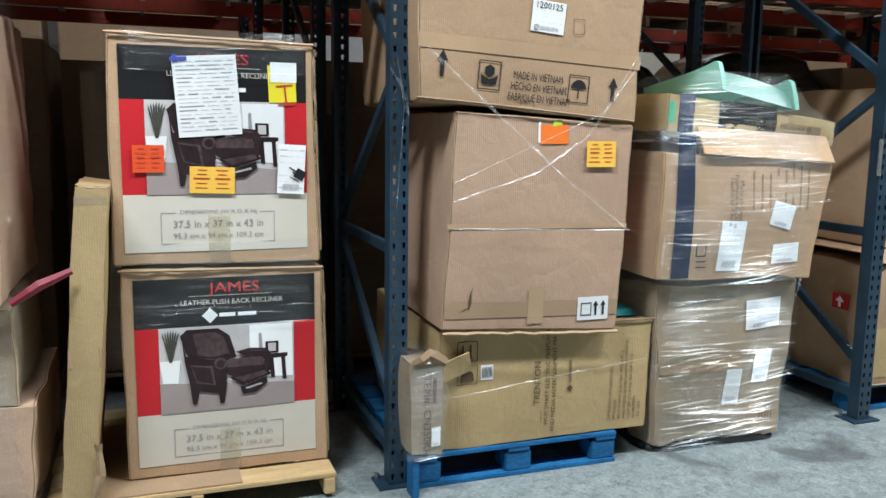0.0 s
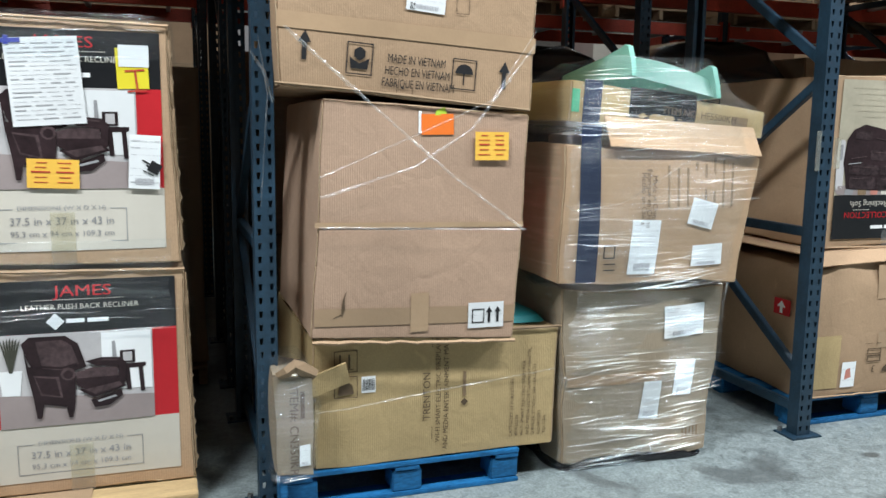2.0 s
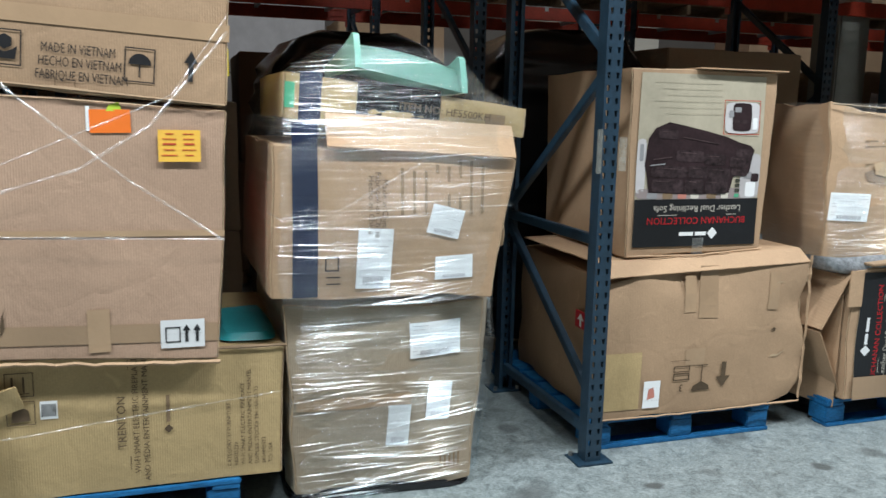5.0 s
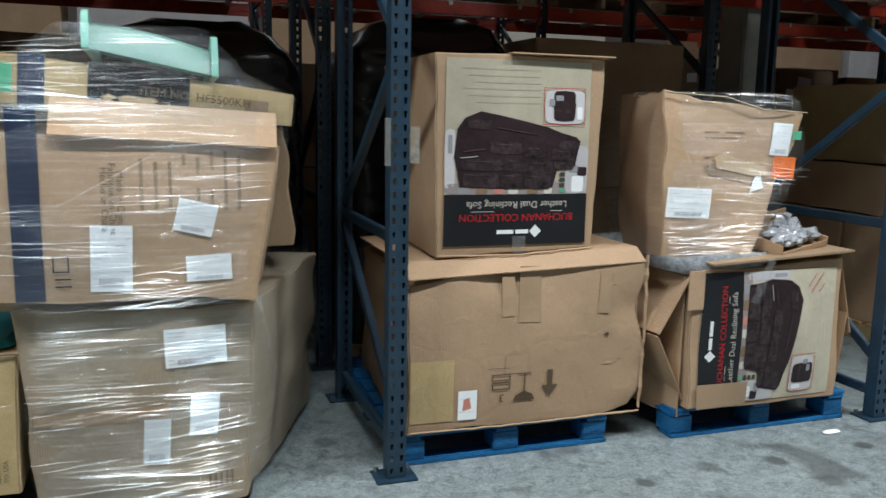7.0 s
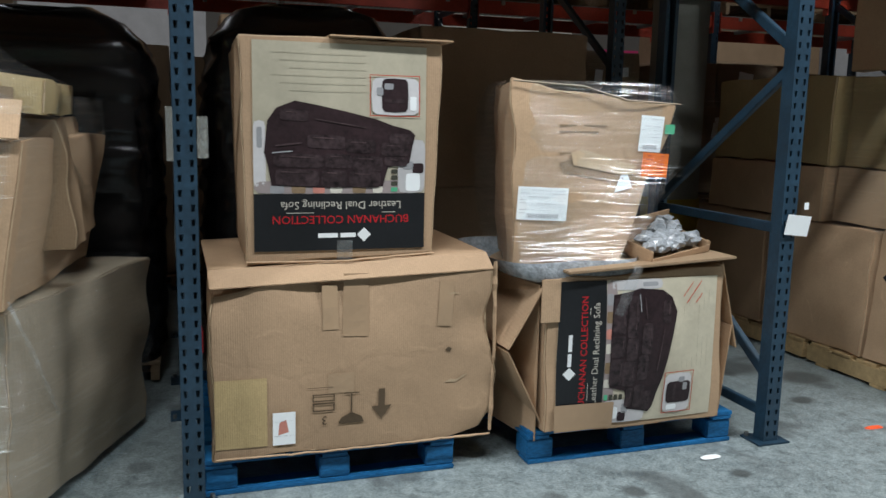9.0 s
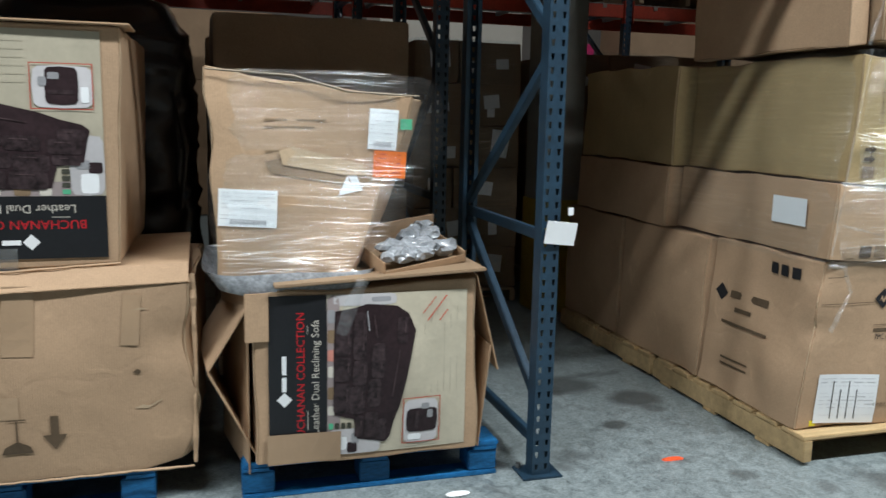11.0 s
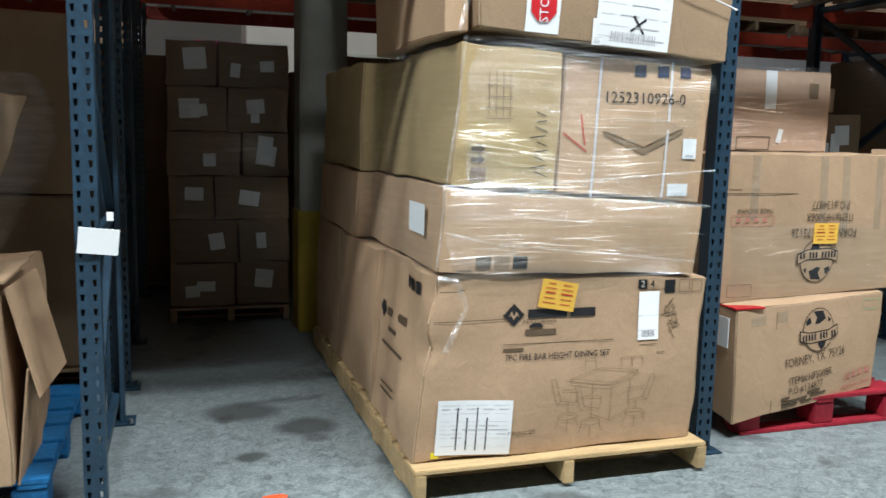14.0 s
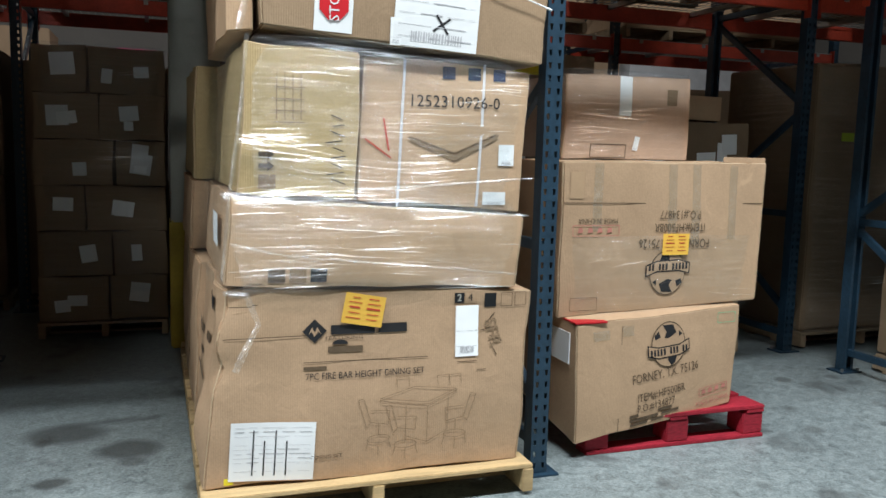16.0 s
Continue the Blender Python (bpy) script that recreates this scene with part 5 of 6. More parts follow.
def sofa_picture(c, cx, cz, w, h, rot):
    """Aged cream poster with a dark reclining sofa and a black band; upright it measures w by h."""
    r = radians(rot)
    P = lambda u, v: (cx + u * math.cos(r) - v * math.sin(r), cz + u * math.sin(r) + v * math.cos(r))
    poster = c.sheet(cx - w / 2, cz - h / 2, cx + w / 2, cz + h / 2, AGED_PRINT, "poster", "aged cream printed panel with a dark sofa", rot, 0.003)
    sh = lambda pts, m, lift, nm="picture_shape": c.shape([(u * w, v * h) for u, v in pts], m, nm, lift, poster, centre=(cx, cz), rot=rot)
    D = lambda x, y: (0.5 - x, y - 0.5)
    def soft(x0, y0, x1, y1, m, lift, lean=0.0, nm="picture_shape"):
        pts = []
        for i in range(12):
            cx_, sy_ = math.cos(i * math.pi / 6), math.sin(i * math.pi / 6)
            u = (x0 + x1) / 2 + (x1 - x0) / 2 * math.copysign(abs(cx_) ** 0.35, cx_)
            v = (y0 + y1) / 2 + (y1 - y0) / 2 * math.copysign(abs(sy_) ** 0.35, sy_) + lean * (u - x0)
            pts.append(D(u, v))
        sh(pts, m, lift, nm)
    sh([(-0.5, 0.22), (0.5, 0.22), (0.5, 0.5), (-0.5, 0.5)], BLACK_PRINT, 0.0052, "black_band")
    # the room behind the sofa: grey strip, pale floor, shelf and coloured patches along the band
    soft(0.0, 0.37, 0.07, 0.69, PALE_PRINT, 0.0042)
    soft(0.02, 0.40, 0.05, 0.50, GREY_INK, 0.0048)
    soft(0.0, 0.655, 1.0, 0.722, CARPET_PRINT, 0.0042)
    soft(0.83, 0.45, 1.0, 0.72, PALE_PRINT, 0.0046)
    soft(0.88, 0.62, 0.97, 0.71, PAPER, 0.005)
    for x, w_, m in ((0.09, 0.08, GREY_INK), (0.21, 0.08, FADED_INK), (0.33, 0.07, PINK_INK), (0.43, 0.07, CREAM_PRINT), (0.56, 0.08, FADED_INK), (0.68, 0.06, CREAM_PRINT)):
        soft(x, 0.68, x + w_, 0.718, m, 0.0052)
    for k in range(4):
        soft(0.79, 0.60 + k * 0.03, 0.83, 0.622 + k * 0.03, GREEN_LABEL if k == 3 else LEAF_PRINT, 0.0056)
    soft(0.86, 0.56, 0.93, 0.60, GREY_INK, 0.0056)
    soft(0.92, 0.57, 0.99, 0.62, LEATHER_PRINT, 0.0056)
    sofa = [(0.06, 0.52), (0.08, 0.37), (0.13, 0.31), (0.235, 0.275), (0.37, 0.295), (0.52, 0.32), (0.70, 0.355), (0.80, 0.385), (0.90, 0.405), (0.935, 0.43), (0.92, 0.48), (0.90, 0.57), (0.77, 0.59), (0.74, 0.685), (0.54, 0.69), (0.37, 0.69), (0.10, 0.68), (0.08, 0.58)]
    sh([D(x, y) for x, y in sofa], LEATHER_PRINT, 0.006, "sofa_print")
    for x0, y0, x1, y1 in ((0.31, 0.44, 0.51, 0.49), (0.53, 0.46, 0.69, 0.51), (0.12, 0.53, 0.39, 0.58), (0.41, 0.53, 0.55, 0.585), (0.57, 0.54, 0.73, 0.60), (0.13, 0.605, 0.36, 0.67), (0.39, 0.61, 0.52, 0.68), (0.55, 0.615, 0.72, 0.68),
                           (0.79, 0.43, 0.91, 0.465), (0.74, 0.475, 0.89, 0.525), (0.76, 0.545, 0.88, 0.575), (0.16, 0.32, 0.30, 0.36)):
        soft(x0 - 0.012, y0 - 0.008, x1 + 0.008, y1 + 0.008, SOFA_SHEEN, 0.0075, 0.03)
        soft(x0 + 0.02, y0 + 0.004, x1 - 0.05, y0 + 0.010, LEATHER_LIGHT, 0.0088, 0.04)
    soft(0.12, 0.485, 0.27, 0.493, LEATHER_LIGHT, 0.0088, -0.1)
    soft(0.34, 0.355, 0.64, 0.361, LEATHER_LIGHT, 0.0088, 0.13)
    soft(0.10, 0.52, 0.22, 0.526, GREY_INK, 0.009, -0.08)
    # inset picture
    x0, x1, z0, z1 = -0.46, -0.16, -0.36, -0.16
    c.outline(x0 * w, z0 * h, x1 * w, z1 * h, 0.003, RED_INK, parent=poster, centre=(cx, cz), rot=rot, lift=0.0082)
    soft(0.67, 0.15, 0.96, 0.335, PALE_PRINT, 0.0068)
    soft(0.73, 0.155, 0.89, 0.32, LEATHER_PRINT, 0.0085)
    soft(0.90, 0.24, 0.94, 0.31, PAPER, 0.0082)
    soft(0.70, 0.20, 0.74, 0.24, GREY_INK, 0.0086)
    soft(0.745, 0.255, 0.87, 0.275, SOFA_SHEEN, 0.0095)
    soft(0.745, 0.18, 0.80, 0.21, GREY_INK, 0.0095)
    c.bars([(-0.14 * w + 0.0, (-0.45 + 0.035 * i) * h, (0.40 - 0.05 * (i % 3)) * w, (-0.4475 + 0.035 * i) * h) for i in range(6)], FAINT_INK, "small_print", 0.0045, poster, (cx, cz), rot)
    x, z = P(0.0, 0.275 * h)
    c.text("Leather Dual Reclining Sofa", x, z, 0.042 * w / 0.66, CREAM_PRINT, rot, poster, 0.0065)
    x, z = P(0.0, 0.345 * h)
    c.text("BUCHANAN COLLECTION", x, z, 0.044 * w / 0.66, RED_PRINT, rot, poster, 0.0065)
    c.bars([(-0.32 * w, 0.312 * h, 0.32 * w, 0.315 * h)], CREAM_PRINT, "printed_rule", 0.0065, poster, (cx, cz), rot)
    c.shape([(-0.028, 0), (0, -0.028), (0.028, 0), (0, 0.028)], PAPER, "logo_diamond", 0.0065, poster, centre=P(-0.13 * w, 0.425 * h), rot=rot)
    c.bars([(-0.08 * w, 0.415 * h, 0.01 * w, 0.437 * h), (0.025 * w, 0.415 * h, 0.14 * w, 0.437 * h)], PAPER, "logo_wordmark", 0.0065, poster, (cx, cz), rot)
    return poster


sofa_picture(b2, 4.43, 1.31, 0.66, 0.775, 180)
part("raised_flap", slab((4.38, 3.55, 1.72), (4.86, 3.80, 1.727), 0.002), KRAFT, b2.ob)
part("frayed_edge", ribbon([(4.07, 3.565, 0.885), (4.43, 3.56, 0.88), (4.8, 3.57, 0.90)], 0.02, 25, 0.012), KRAFT, b2.ob)
b2.sheet(4.41, 0.885, 4.47, 0.96, CLEAR_TAPE, "packing_tape", "", 0, 0.0085)
for yy in (3.385,):
    tag = thing("rack_tag", (3.86, yy, 1.36), "clear plastic pocket with a white tag taped on the upright", "tag")
    part("pocket", slab((3.80, 3.392, 1.27), (3.822, 3.398, 1.45), 0, pose(0, 0, 0)), CLEAR_TAPE, tag)
    part("flap", slab((3.90, 3.39, 1.28), (3.935, 3.394, 1.42), 0, pose(0, 0, 0)), CLEAR_TAPE, tag)

# ---- goods: blob-wrapped carton over an opened sofa carton ----
pallet(5.2, 3.47, 1.01, 1.2, BLUE_WOOD, "chipped blue painted block pallet", 0.14)
b3 = Carton("opened_sofa_carton", 3.44, (5.25, 0.143), (6.11, 0.143), (5.245, 0.79), (6.085, 0.835), 0.95, KRAFT, "sagging opened sofa carton lying on its side with burst flaps", dent=0.016, seed=38, bulge=0.015)
sofa_picture(b3, 5.675, 0.475, 0.62, 0.755, 90)
b3.sheet(5.29, 0.15, 5.56, 0.265, TAPE, "brown_patch", "torn brown patch over the print", 0, 0.012)
b3.bars([(-0.06, -0.002, 0.06, 0.002), (-0.03, -0.04, 0.02, -0.036), (-0.05, 0.03, 0.03, 0.033)], RED_INK, "red_scribble", 0.008, None, (5.93, 0.72), 50)
for lo, hi, m in (((0, 0, -0.30), (0.006, 0.5, 0.02), pose(5.24, 3.45, 0.77, 0, 32, 4)), ((0, 0, -0.36), (0.006, 0.5, 0.0), pose(5.085, 3.45, 0.50, 0, -27, 4)),
                  ((0, 0, -0.05), (0.006, 0.45, 0.62), pose(5.225, 3.47, 0.15, 0, 0, 10))):
    part("burst_flap", slab(lo, hi, 0.002, m), KRAFT, b3.ob)
for lo, hi, m in (((0, 0, -0.40), (0.006, 0.45, 0.0), pose(6.10, 3.47, 0.83, 0, -14, -4)), ((0, 0, -0.02), (0.006, 0.4, 0.40), pose(6.12, 3.46, 0.15, 0, 6, -2))):
    part("burst_flap", slab(lo, hi, 0.002, m), KRAFT, b3.ob)
part("lid_flap", slab((5.3, 3.40, 0.0), (6.10, 3.9, 0.012), 0.003, pose(0, 0, 1.09, 0, -2.8, 0) @ pose(0, 0, -0.53)), INNER_SHADED, b3.ob)
part("hanging_flap", slab((5.215, 3.425, 0.62), (5.30, 3.431, 0.80), 0.002), KRAFT, b3.ob)

part("film_strip", ribbon([(5.64, 3.40, 0.845), (5.60, 3.395, 0.76), (5.575, 3.40, 0.69), (5.56, 3.405, 0.64)], 0.10, 35, 0.02), FILM_STREAK, b3.ob, "torn strip of greyish film")
blob = Carton("wrapped_carton", 3.53, (5.14, 0.80), (5.62, 0.83), (5.10, 1.585), (5.86, 1.50), 0.75, KRAFT, "lopsided wrapped carton slumped on the opened one", dent=0.022, seed=40, bulge=0.04, back=(0.22, 0.0))
label_on(blob, 5.135, 1.03, 5.34, 1.165, 41, rot=-2, label="large white printed paper label")
label_on(blob, 5.68, 1.31, 5.79, 1.46, 42, rot=-3)
blob.sheet(5.80, 1.385, 5.845, 1.425, GREEN_LABEL, "green_label", "", 0, 0.004)
price_sticker(blob, 5.76, 1.255, 0.125, 0.10, ORANGE, 5, -3)
blob.shape([(-0.045, -0.05), (0.05, -0.03), (0.01, 0.065)], PAPER, "torn_label", 0.004, centre=(5.61, 1.19))
blob.bars([(5.30, 1.41, 5.52, 1.418), (5.30, 1.385, 5.48, 1.392), (5.30, 1.30, 5.46, 1.306)], FADED_INK, "faded_print")
blob.shape([(-0.20, 0.03), (-0.14, 0.045), (0.10, 0.0), (0.20, -0.03), (0.16, -0.06), (-0.02, -0.035), (-0.18, -0.01)], INNER_SHADED, "torn_gash", 0.004, centre=(5.50, 1.235))
blob.shape([(-0.15, 0.06), (-0.10, 0.075), (0.16, 0.01), (0.18, -0.03), (0.10, -0.03), (-0.14, 0.01)], WORN, "torn_strip", 0.008, centre=(5.50, 1.245), label="torn strip of pale cardboard")
part("lid_edge", ribbon([(5.10, 3.52, 1.585), (5.4, 3.5, 1.57), (5.6, 3.5, 1.52), (5.87, 3.52, 1.51)], 0.014, 32, 0.01), GREYISH, blob.ob)
film([(0.775, 5.22, 5.56, 3.52, 4.2), (0.83, 5.10, 5.68, 3.50, 4.3), (1.05, 5.06, 5.80, 3.485, 4.35), (1.30, 5.07, 5.93, 3.49, 4.42), (1.50, 5.08, 5.91, 3.5, 4.4), (1.59, 5.10, 5.86, 3.51, 4.3)], 41.0, "heavily layered shiny stretch film round a lopsided carton", FILM_HEAVY, 0.020, power=0.4, parent=blob.ob, ridges=190, flare=(0.16, 0.32))
dark_foot = thing("dark_film_bunch", (5.4, 3.6, 0.8), "bunched dark stretch film under the wrapped carton", "plastic film")
part("film", shell([(0.765, 5.24, 5.60, 3.46, 4.1), (0.80, 5.14, 5.70, 3.45, 4.2), (0.86, 5.09, 5.73, 3.47, 4.2)], 43.0, 0.03, close_top=False), SILVER_BAG, dark_foot, smooth=True)

tray = thing("parts_tray", (5.88, 3.62, 0.86), "open cardboard tray full of grey plastic bagged parts", "tray")
tm = pose(5.87, 3.62, 0.875, 12, -7, 14)
part("tray_base", slab((-0.18, -0.13, 0), (0.18, 0.13, 0.01), 0.002, tm), INNER_SHADED, tray)
for lo, hi in (((-0.18, -0.13, 0), (0.18, -0.124, 0.035)), ((-0.18, 0.124, 0), (0.18, 0.13, 0.12)), ((-0.18, -0.13, 0), (-0.174, 0.13, 0.07)), ((0.174, -0.13, 0), (0.18, 0.13, 0.05))):
    part("tray_side", slab(lo, hi, 0.002, tm), KRAFT, tray)
rnd = random.Random(3)
for i in range(26):
    px, py = rnd.uniform(-0.15, 0.15), rnd.uniform(-0.1, 0.09)
    bm = bmesh.new()
    bmesh.ops.create_icosphere(bm, subdivisions=2, radius=1)
    s1 = rnd.uniform(0.025, 0.042)
    for v in bm.verts:
        k = 1 + 0.55 * noise.noise(v.co * 2.3 + Vector((i * 3, 0, 0)))
        v.co = tm @ Vector((px + v.co.x * s1 * 1.3 * k, py + v.co.y * s1 * k, 0.045 + v.co.z * s1 * 0.8 * k + 0.05 * (py + 0.1) / 0.2 + rnd.uniform(0, 0.004)))
    part("bagged_part", bm, SILVER_BAG, tray)
tag = thing("rack_tag", (6.38, 3.39, 1.0), "torn white paper tag taped to the upright", "tag")
part("tag_paper", slab((-0.065, 0, -0.045), (0.065, 0.004, 0.045), 0, pose(6.412, 3.384, 1.0, 6, 6, 4)), PAPER, tag)
part("torn_corner", slab((6.44, 3.386, 1.07), (6.462, 3.389, 1.10), 0), PAPER, tag)

# ---- goods: tall wrapped stack of dining-set cartons ----
for py in (3.22, 4.47):
    pallet(7.5, py, 1.28, 1.22, PINE, "raw pine pallet under tall stacked cartons", 0.13, 7, "stringer")
d1 = Carton("dining_set_carton", 3.29, (7.515, 0.135), (8.745, 0.135), (7.57, 0.868), (8.765, 0.832), 0.74, KRAFT, "large brown dining-set carton with black print and dented corner", dent=0.012, seed=50, bulge=0.012, cuts=22,
            crush=(((0, 0, 0.60), 0.12, (0.03, 0.02, 0)), ((0, 0.2, 0.25), 0.3, (-0.045, 0, 0)), ((0, 0, 0.95), 0.15, (0.02, 0.02, -0.01)), ((0, 0.4, 0.75), 0.3, (0.02, 0, 0))))
for y0, y1, sd in ((4.05, 4.90, 51), (4.92, 5.68, 52)):
    dk = Carton("dining_set_carton", y0, (7.52, 0.135), (8.75, 0.135), (7.53, 0.86), (8.75, 0.85), y1 - y0, KRAFT, "large brown dining-set carton deeper in the rack", dent=0.012, seed=sd)
d1.shape([(-0.045, 0), (0, -0.045), (0.045, 0), (0, 0.045)], INK, "logo_diamond", centre=(7.905, 0.70))
d1.shape([(-0.022, -0.012), (-0.010, 0.016), (0.0, -0.006), (0.010, 0.016), (0.024, -0.012), (0.013, 0.0), (0.0, -0.02), (-0.012, 0.0)], KRAFT, "logo_mark", 0.0056, centre=(7.905, 0.70))
d1.bars([(7.965, 0.685, 8.13, 0.72), (8.145, 0.685, 8.255, 0.72)], INK, "logo_wordmark")
d1.text("FEATURING", 8.015, 0.672, 0.018, BROWN_INK, wide=1.5)
d1.shape([(0.03 * math.cos(a * math.pi / 6), 0.018 * math.sin(a * math.pi / 6)) for a in range(7)], INK, "logo_arc", centre=(8.0, 0.648))
d1.bars([(7.955, 0.618, 8.085, 0.640)], BROWN_INK, "logo_wordmark")
d1.bars([(7.865, 0.582, 8.34, 0.585)], BROWN_INK, "printed_rule")
d1.bars([(7.865, 0.556, 7.95, 0.568)], BROWN_INK, "small_print")
d1.text("7PC FIRE BAR HEIGHT DINING SET", 8.10, 0.53, 0.036, INK, wide=0.82)
price_sticker(d1, 8.085, 0.775, 0.155, 0.115, GOLD, 7, -10)
s = label_on(d1, 8.45, 0.575, 8.545, 0.775, 55, rows=3)
for i, bx in enumerate((8.465, 8.51)):
    d1.sheet(bx - 0.02, 0.785, bx + 0.02, 0.825, BLACK_PRINT if i == 0 else KRAFT, "print_square", "", 0, 0.003)
d1.text("2", 8.465, 0.805, 0.04, CREAM_PRINT)
d1.text("4", 8.51, 0.805, 0.04, INK)
d1.sheet(8.57, 0.765, 8.62, 0.82, BLACK_PRINT, "print_square", "", 0, 0.003)
for fx in (8.64, 8.70):
    d1.outline(fx, 0.765, fx + 0.05, 0.82, 0.002, BROWN_INK)
for (xa, za, xb, zb_) in ((8.57, 0.72, 8.62, 0.735), (8.57, 0.68, 8.60, 0.685), (8.59, 0.64, 8.65, 0.645), (8.58, 0.60, 8.64, 0.605)):
    d1.bars([(-0.03, -0.002, 0.03, 0.002)], BROWN_INK, "pen_letter", centre=((xa + xb) / 2, za), rot=-60 + 90 * (za * 10 % 2))
d1.text("SFR", 8.605, 0.665, 0.075, FADED_INK, -75)
s = label_on(d1, 7.60, 0.15, 7.905, 0.37, 56, rot=-3, label="large white shipping document in a clear sleeve", rows=12, code=False)
d1.bars([(-0.08 + 0.04 * i, -0.09, -0.075 + 0.04 * i, 0.08 - 0.04 * (i % 2)) for i in range(4)], INK, "small_print", 0.006, s, (7.76, 0.26), -3)
d1.sheet(7.58, 0.145, 7.612, 0.17, YELLOW, "yellow_tab")
d1.text("DINING SET", 7.95, 0.225, 0.022, BROWN_INK)


def dining_drawing(c, cx, cz, k):
    """Line drawing of a bar table with swivel chairs, as thin brown strokes."""
    lines = []
    def seg(*pts):
        for (xa, za), (xb, zb2) in zip(pts, pts[1:]):
            dx, dz = xb - xa, zb2 - za
            ln = math.hypot(dx, dz) or 1
            nx, nz = -dz / ln * 0.004, dx / ln * 0.004
            lines.append([(xa + nx, za + nz), (xb + nx, zb2 + nz), (xb - nx, zb2 - nz), (xa - nx, za - nz)])
    seg((-0.5, 0.28), (0.0, 0.42), (0.62, 0.36), (0.2, 0.18), (-0.5, 0.28), (-0.5, 0.22), (0.2, 0.12), (0.62, 0.3), (0.62, 0.36))
    seg((0.2, 0.12), (0.2, -0.42), (-0.12, -0.3), (-0.12, 0.16))
    seg((0.2, -0.42), (0.5, -0.25), (0.5, 0.24))
    for ox, oz, f in ((-0.62, -0.1, 1), (-0.22, -0.22, 1), (0.72, -0.12, -1)):
        seg((ox - 0.12 * f, 0.4 + oz), (ox - 0.02 * f, 0.05 + oz), (ox + 0.24 * f, 0.0 + oz), (ox + 0.26 * f, 0.2 + oz), (ox - 0.02 * f, 0.22 + oz))
        seg((ox - 0.12 * f, 0.4 + oz), (ox - 0.2 * f, 0.38 + oz), (ox - 0.08 * f, -0.02 + oz), (ox - 0.02 * f, 0.05 + oz))
        seg((ox + 0.1 * f, 0.02 + oz), (ox + 0.1 * f, -0.15 + oz))
        for a in range(10):
            t0, t1 = a * math.pi / 5, (a + 1) * math.pi / 5
            seg((ox + 0.1 * f + 0.17 * math.cos(t0), -0.2 + oz + 0.06 * math.sin(t0)), (ox + 0.1 * f + 0.17 * math.cos(t1), -0.2 + oz + 0.06 * math.sin(t1)))
        seg((ox - 0.05 * f, -0.22 + oz), (ox - 0.08 * f, -0.36 + oz))
        seg((ox + 0.25 * f, -0.22 + oz), (ox + 0.29 * f, -0.36 + oz))
        seg((ox + 0.1 * f, -0.26 + oz), (ox + 0.1 * f, -0.44 + oz))
    for ox in (-0.25, 0.35, 0.52):
        seg((ox, 0.42), (ox - 0.02, 0.56), (ox + 0.16, 0.57), (ox + 0.17, 0.42))
    bm = bmesh.new()
    for ln in lines:
        bm.faces.new([bm.verts.new((cx + u * k, 0, cz + v * k)) for u, v in ln])
    part("line_drawing", c.lay(bm, 0.004), FADED_INK, c.ob, "line drawing of a bar table and chairs")


dining_drawing(d1, 8.29, 0.355, 0.27)
for pts in (((7.60, 0.80), (7.68, 0.805), (7.70, 0.79)), ((7.58, 0.685), (7.90, 0.69)), ((8.46, 0.555), (8.54, 0.52), (8.58, 0.535))):
    d1.bars([(p[0], p[1] - 0.0015, q[0], p[1] + 0.0015) for p, q in zip(pts, pts[1:])], BROWN_INK, "crease", 0.003)
scrap = thing("film_scrap", (7.68, 3.27, 0.85), "torn whitish end of stretch film hanging on the carton", "plastic film")
part("strand", ribbon([(7.58, 3.27, 0.855), (7.66, 3.262, 0.845), (7.70, 3.262, 0.74), (7.64, 3.265, 0.62), (7.62, 3.268, 0.57)], 0.045, 41, 0.02), FILM_STREAK, scrap)


def side_print(c, y0, y1, z0, z1, material, name):
    bm = bmesh.new()
    bm.faces.new([bm.verts.new((c.side(y, z) - 0.007, y, z)) for y, z in ((y0, z0), (y1, z0), (y1, z1), (y0, z1))])
    part(name, bm, material, c.ob)


for yy, zz, hh, ww in ((3.72, 0.60, 0.035, 0.26), (3.74, 0.54, 0.02, 0.12), (3.72, 0.47, 0.014, 0.34), (3.76, 0.30, 0.01, 0.2), (3.76, 0.27, 0.01, 0.2)):
    side_print(d1, yy - ww / 2, yy + ww / 2, zz, zz + hh, BROWN_INK, "side_print")
for i in range(3):
    side_print(d1, 3.40 + i * 0.075, 3.45 + i * 0.075, 0.77, 0.82, INK, "side_print_square")
bm = bmesh.new()
bm.faces.new([bm.verts.new((d1.side(3.9, 0.61) - 0.007, 3.92 + u, 0.615 + v)) for u, v in ((-0.05, 0), (0, -0.045), (0.05, 0), (0, 0.045))])
part("logo_diamond", bm, INK, d1.ob)

d2 = Carton("long_carton", 3.28, (7.585, 0.875), (8.70, 0.845), (7.60, 1.195), (8.715, 1.125), 1.15, KRAFT, "long flat carton wrapped in shiny film", dent=0.008, seed=57)
for i in range(4):
    d2.sheet(7.66 + i * 0.075, 0.885, 7.72 + i * 0.075, 0.935, (KRAFT, BROWN_INK, FADED_INK, INK)[i], "print_square", "", -1, 0.003)
d2b = Carton("long_carton", 4.45, (7.52, 0.87), (8.70, 0.86), (7.53, 1.20), (8.71, 1.17), 1.1, KRAFT, "long carton deeper in the stack", dent=0.01, seed=58)
bm = bmesh.new()
bm.faces.new([bm.verts.new((d2.side(3.5, 1.0) - 0.012, y, z)) for y, z in ((3.42, 1.0), (3.64, 1.0), (3.64, 1.12), (3.42, 1.12))])
part("side_label", bm, PAPER, d2.ob, "white barcode label")
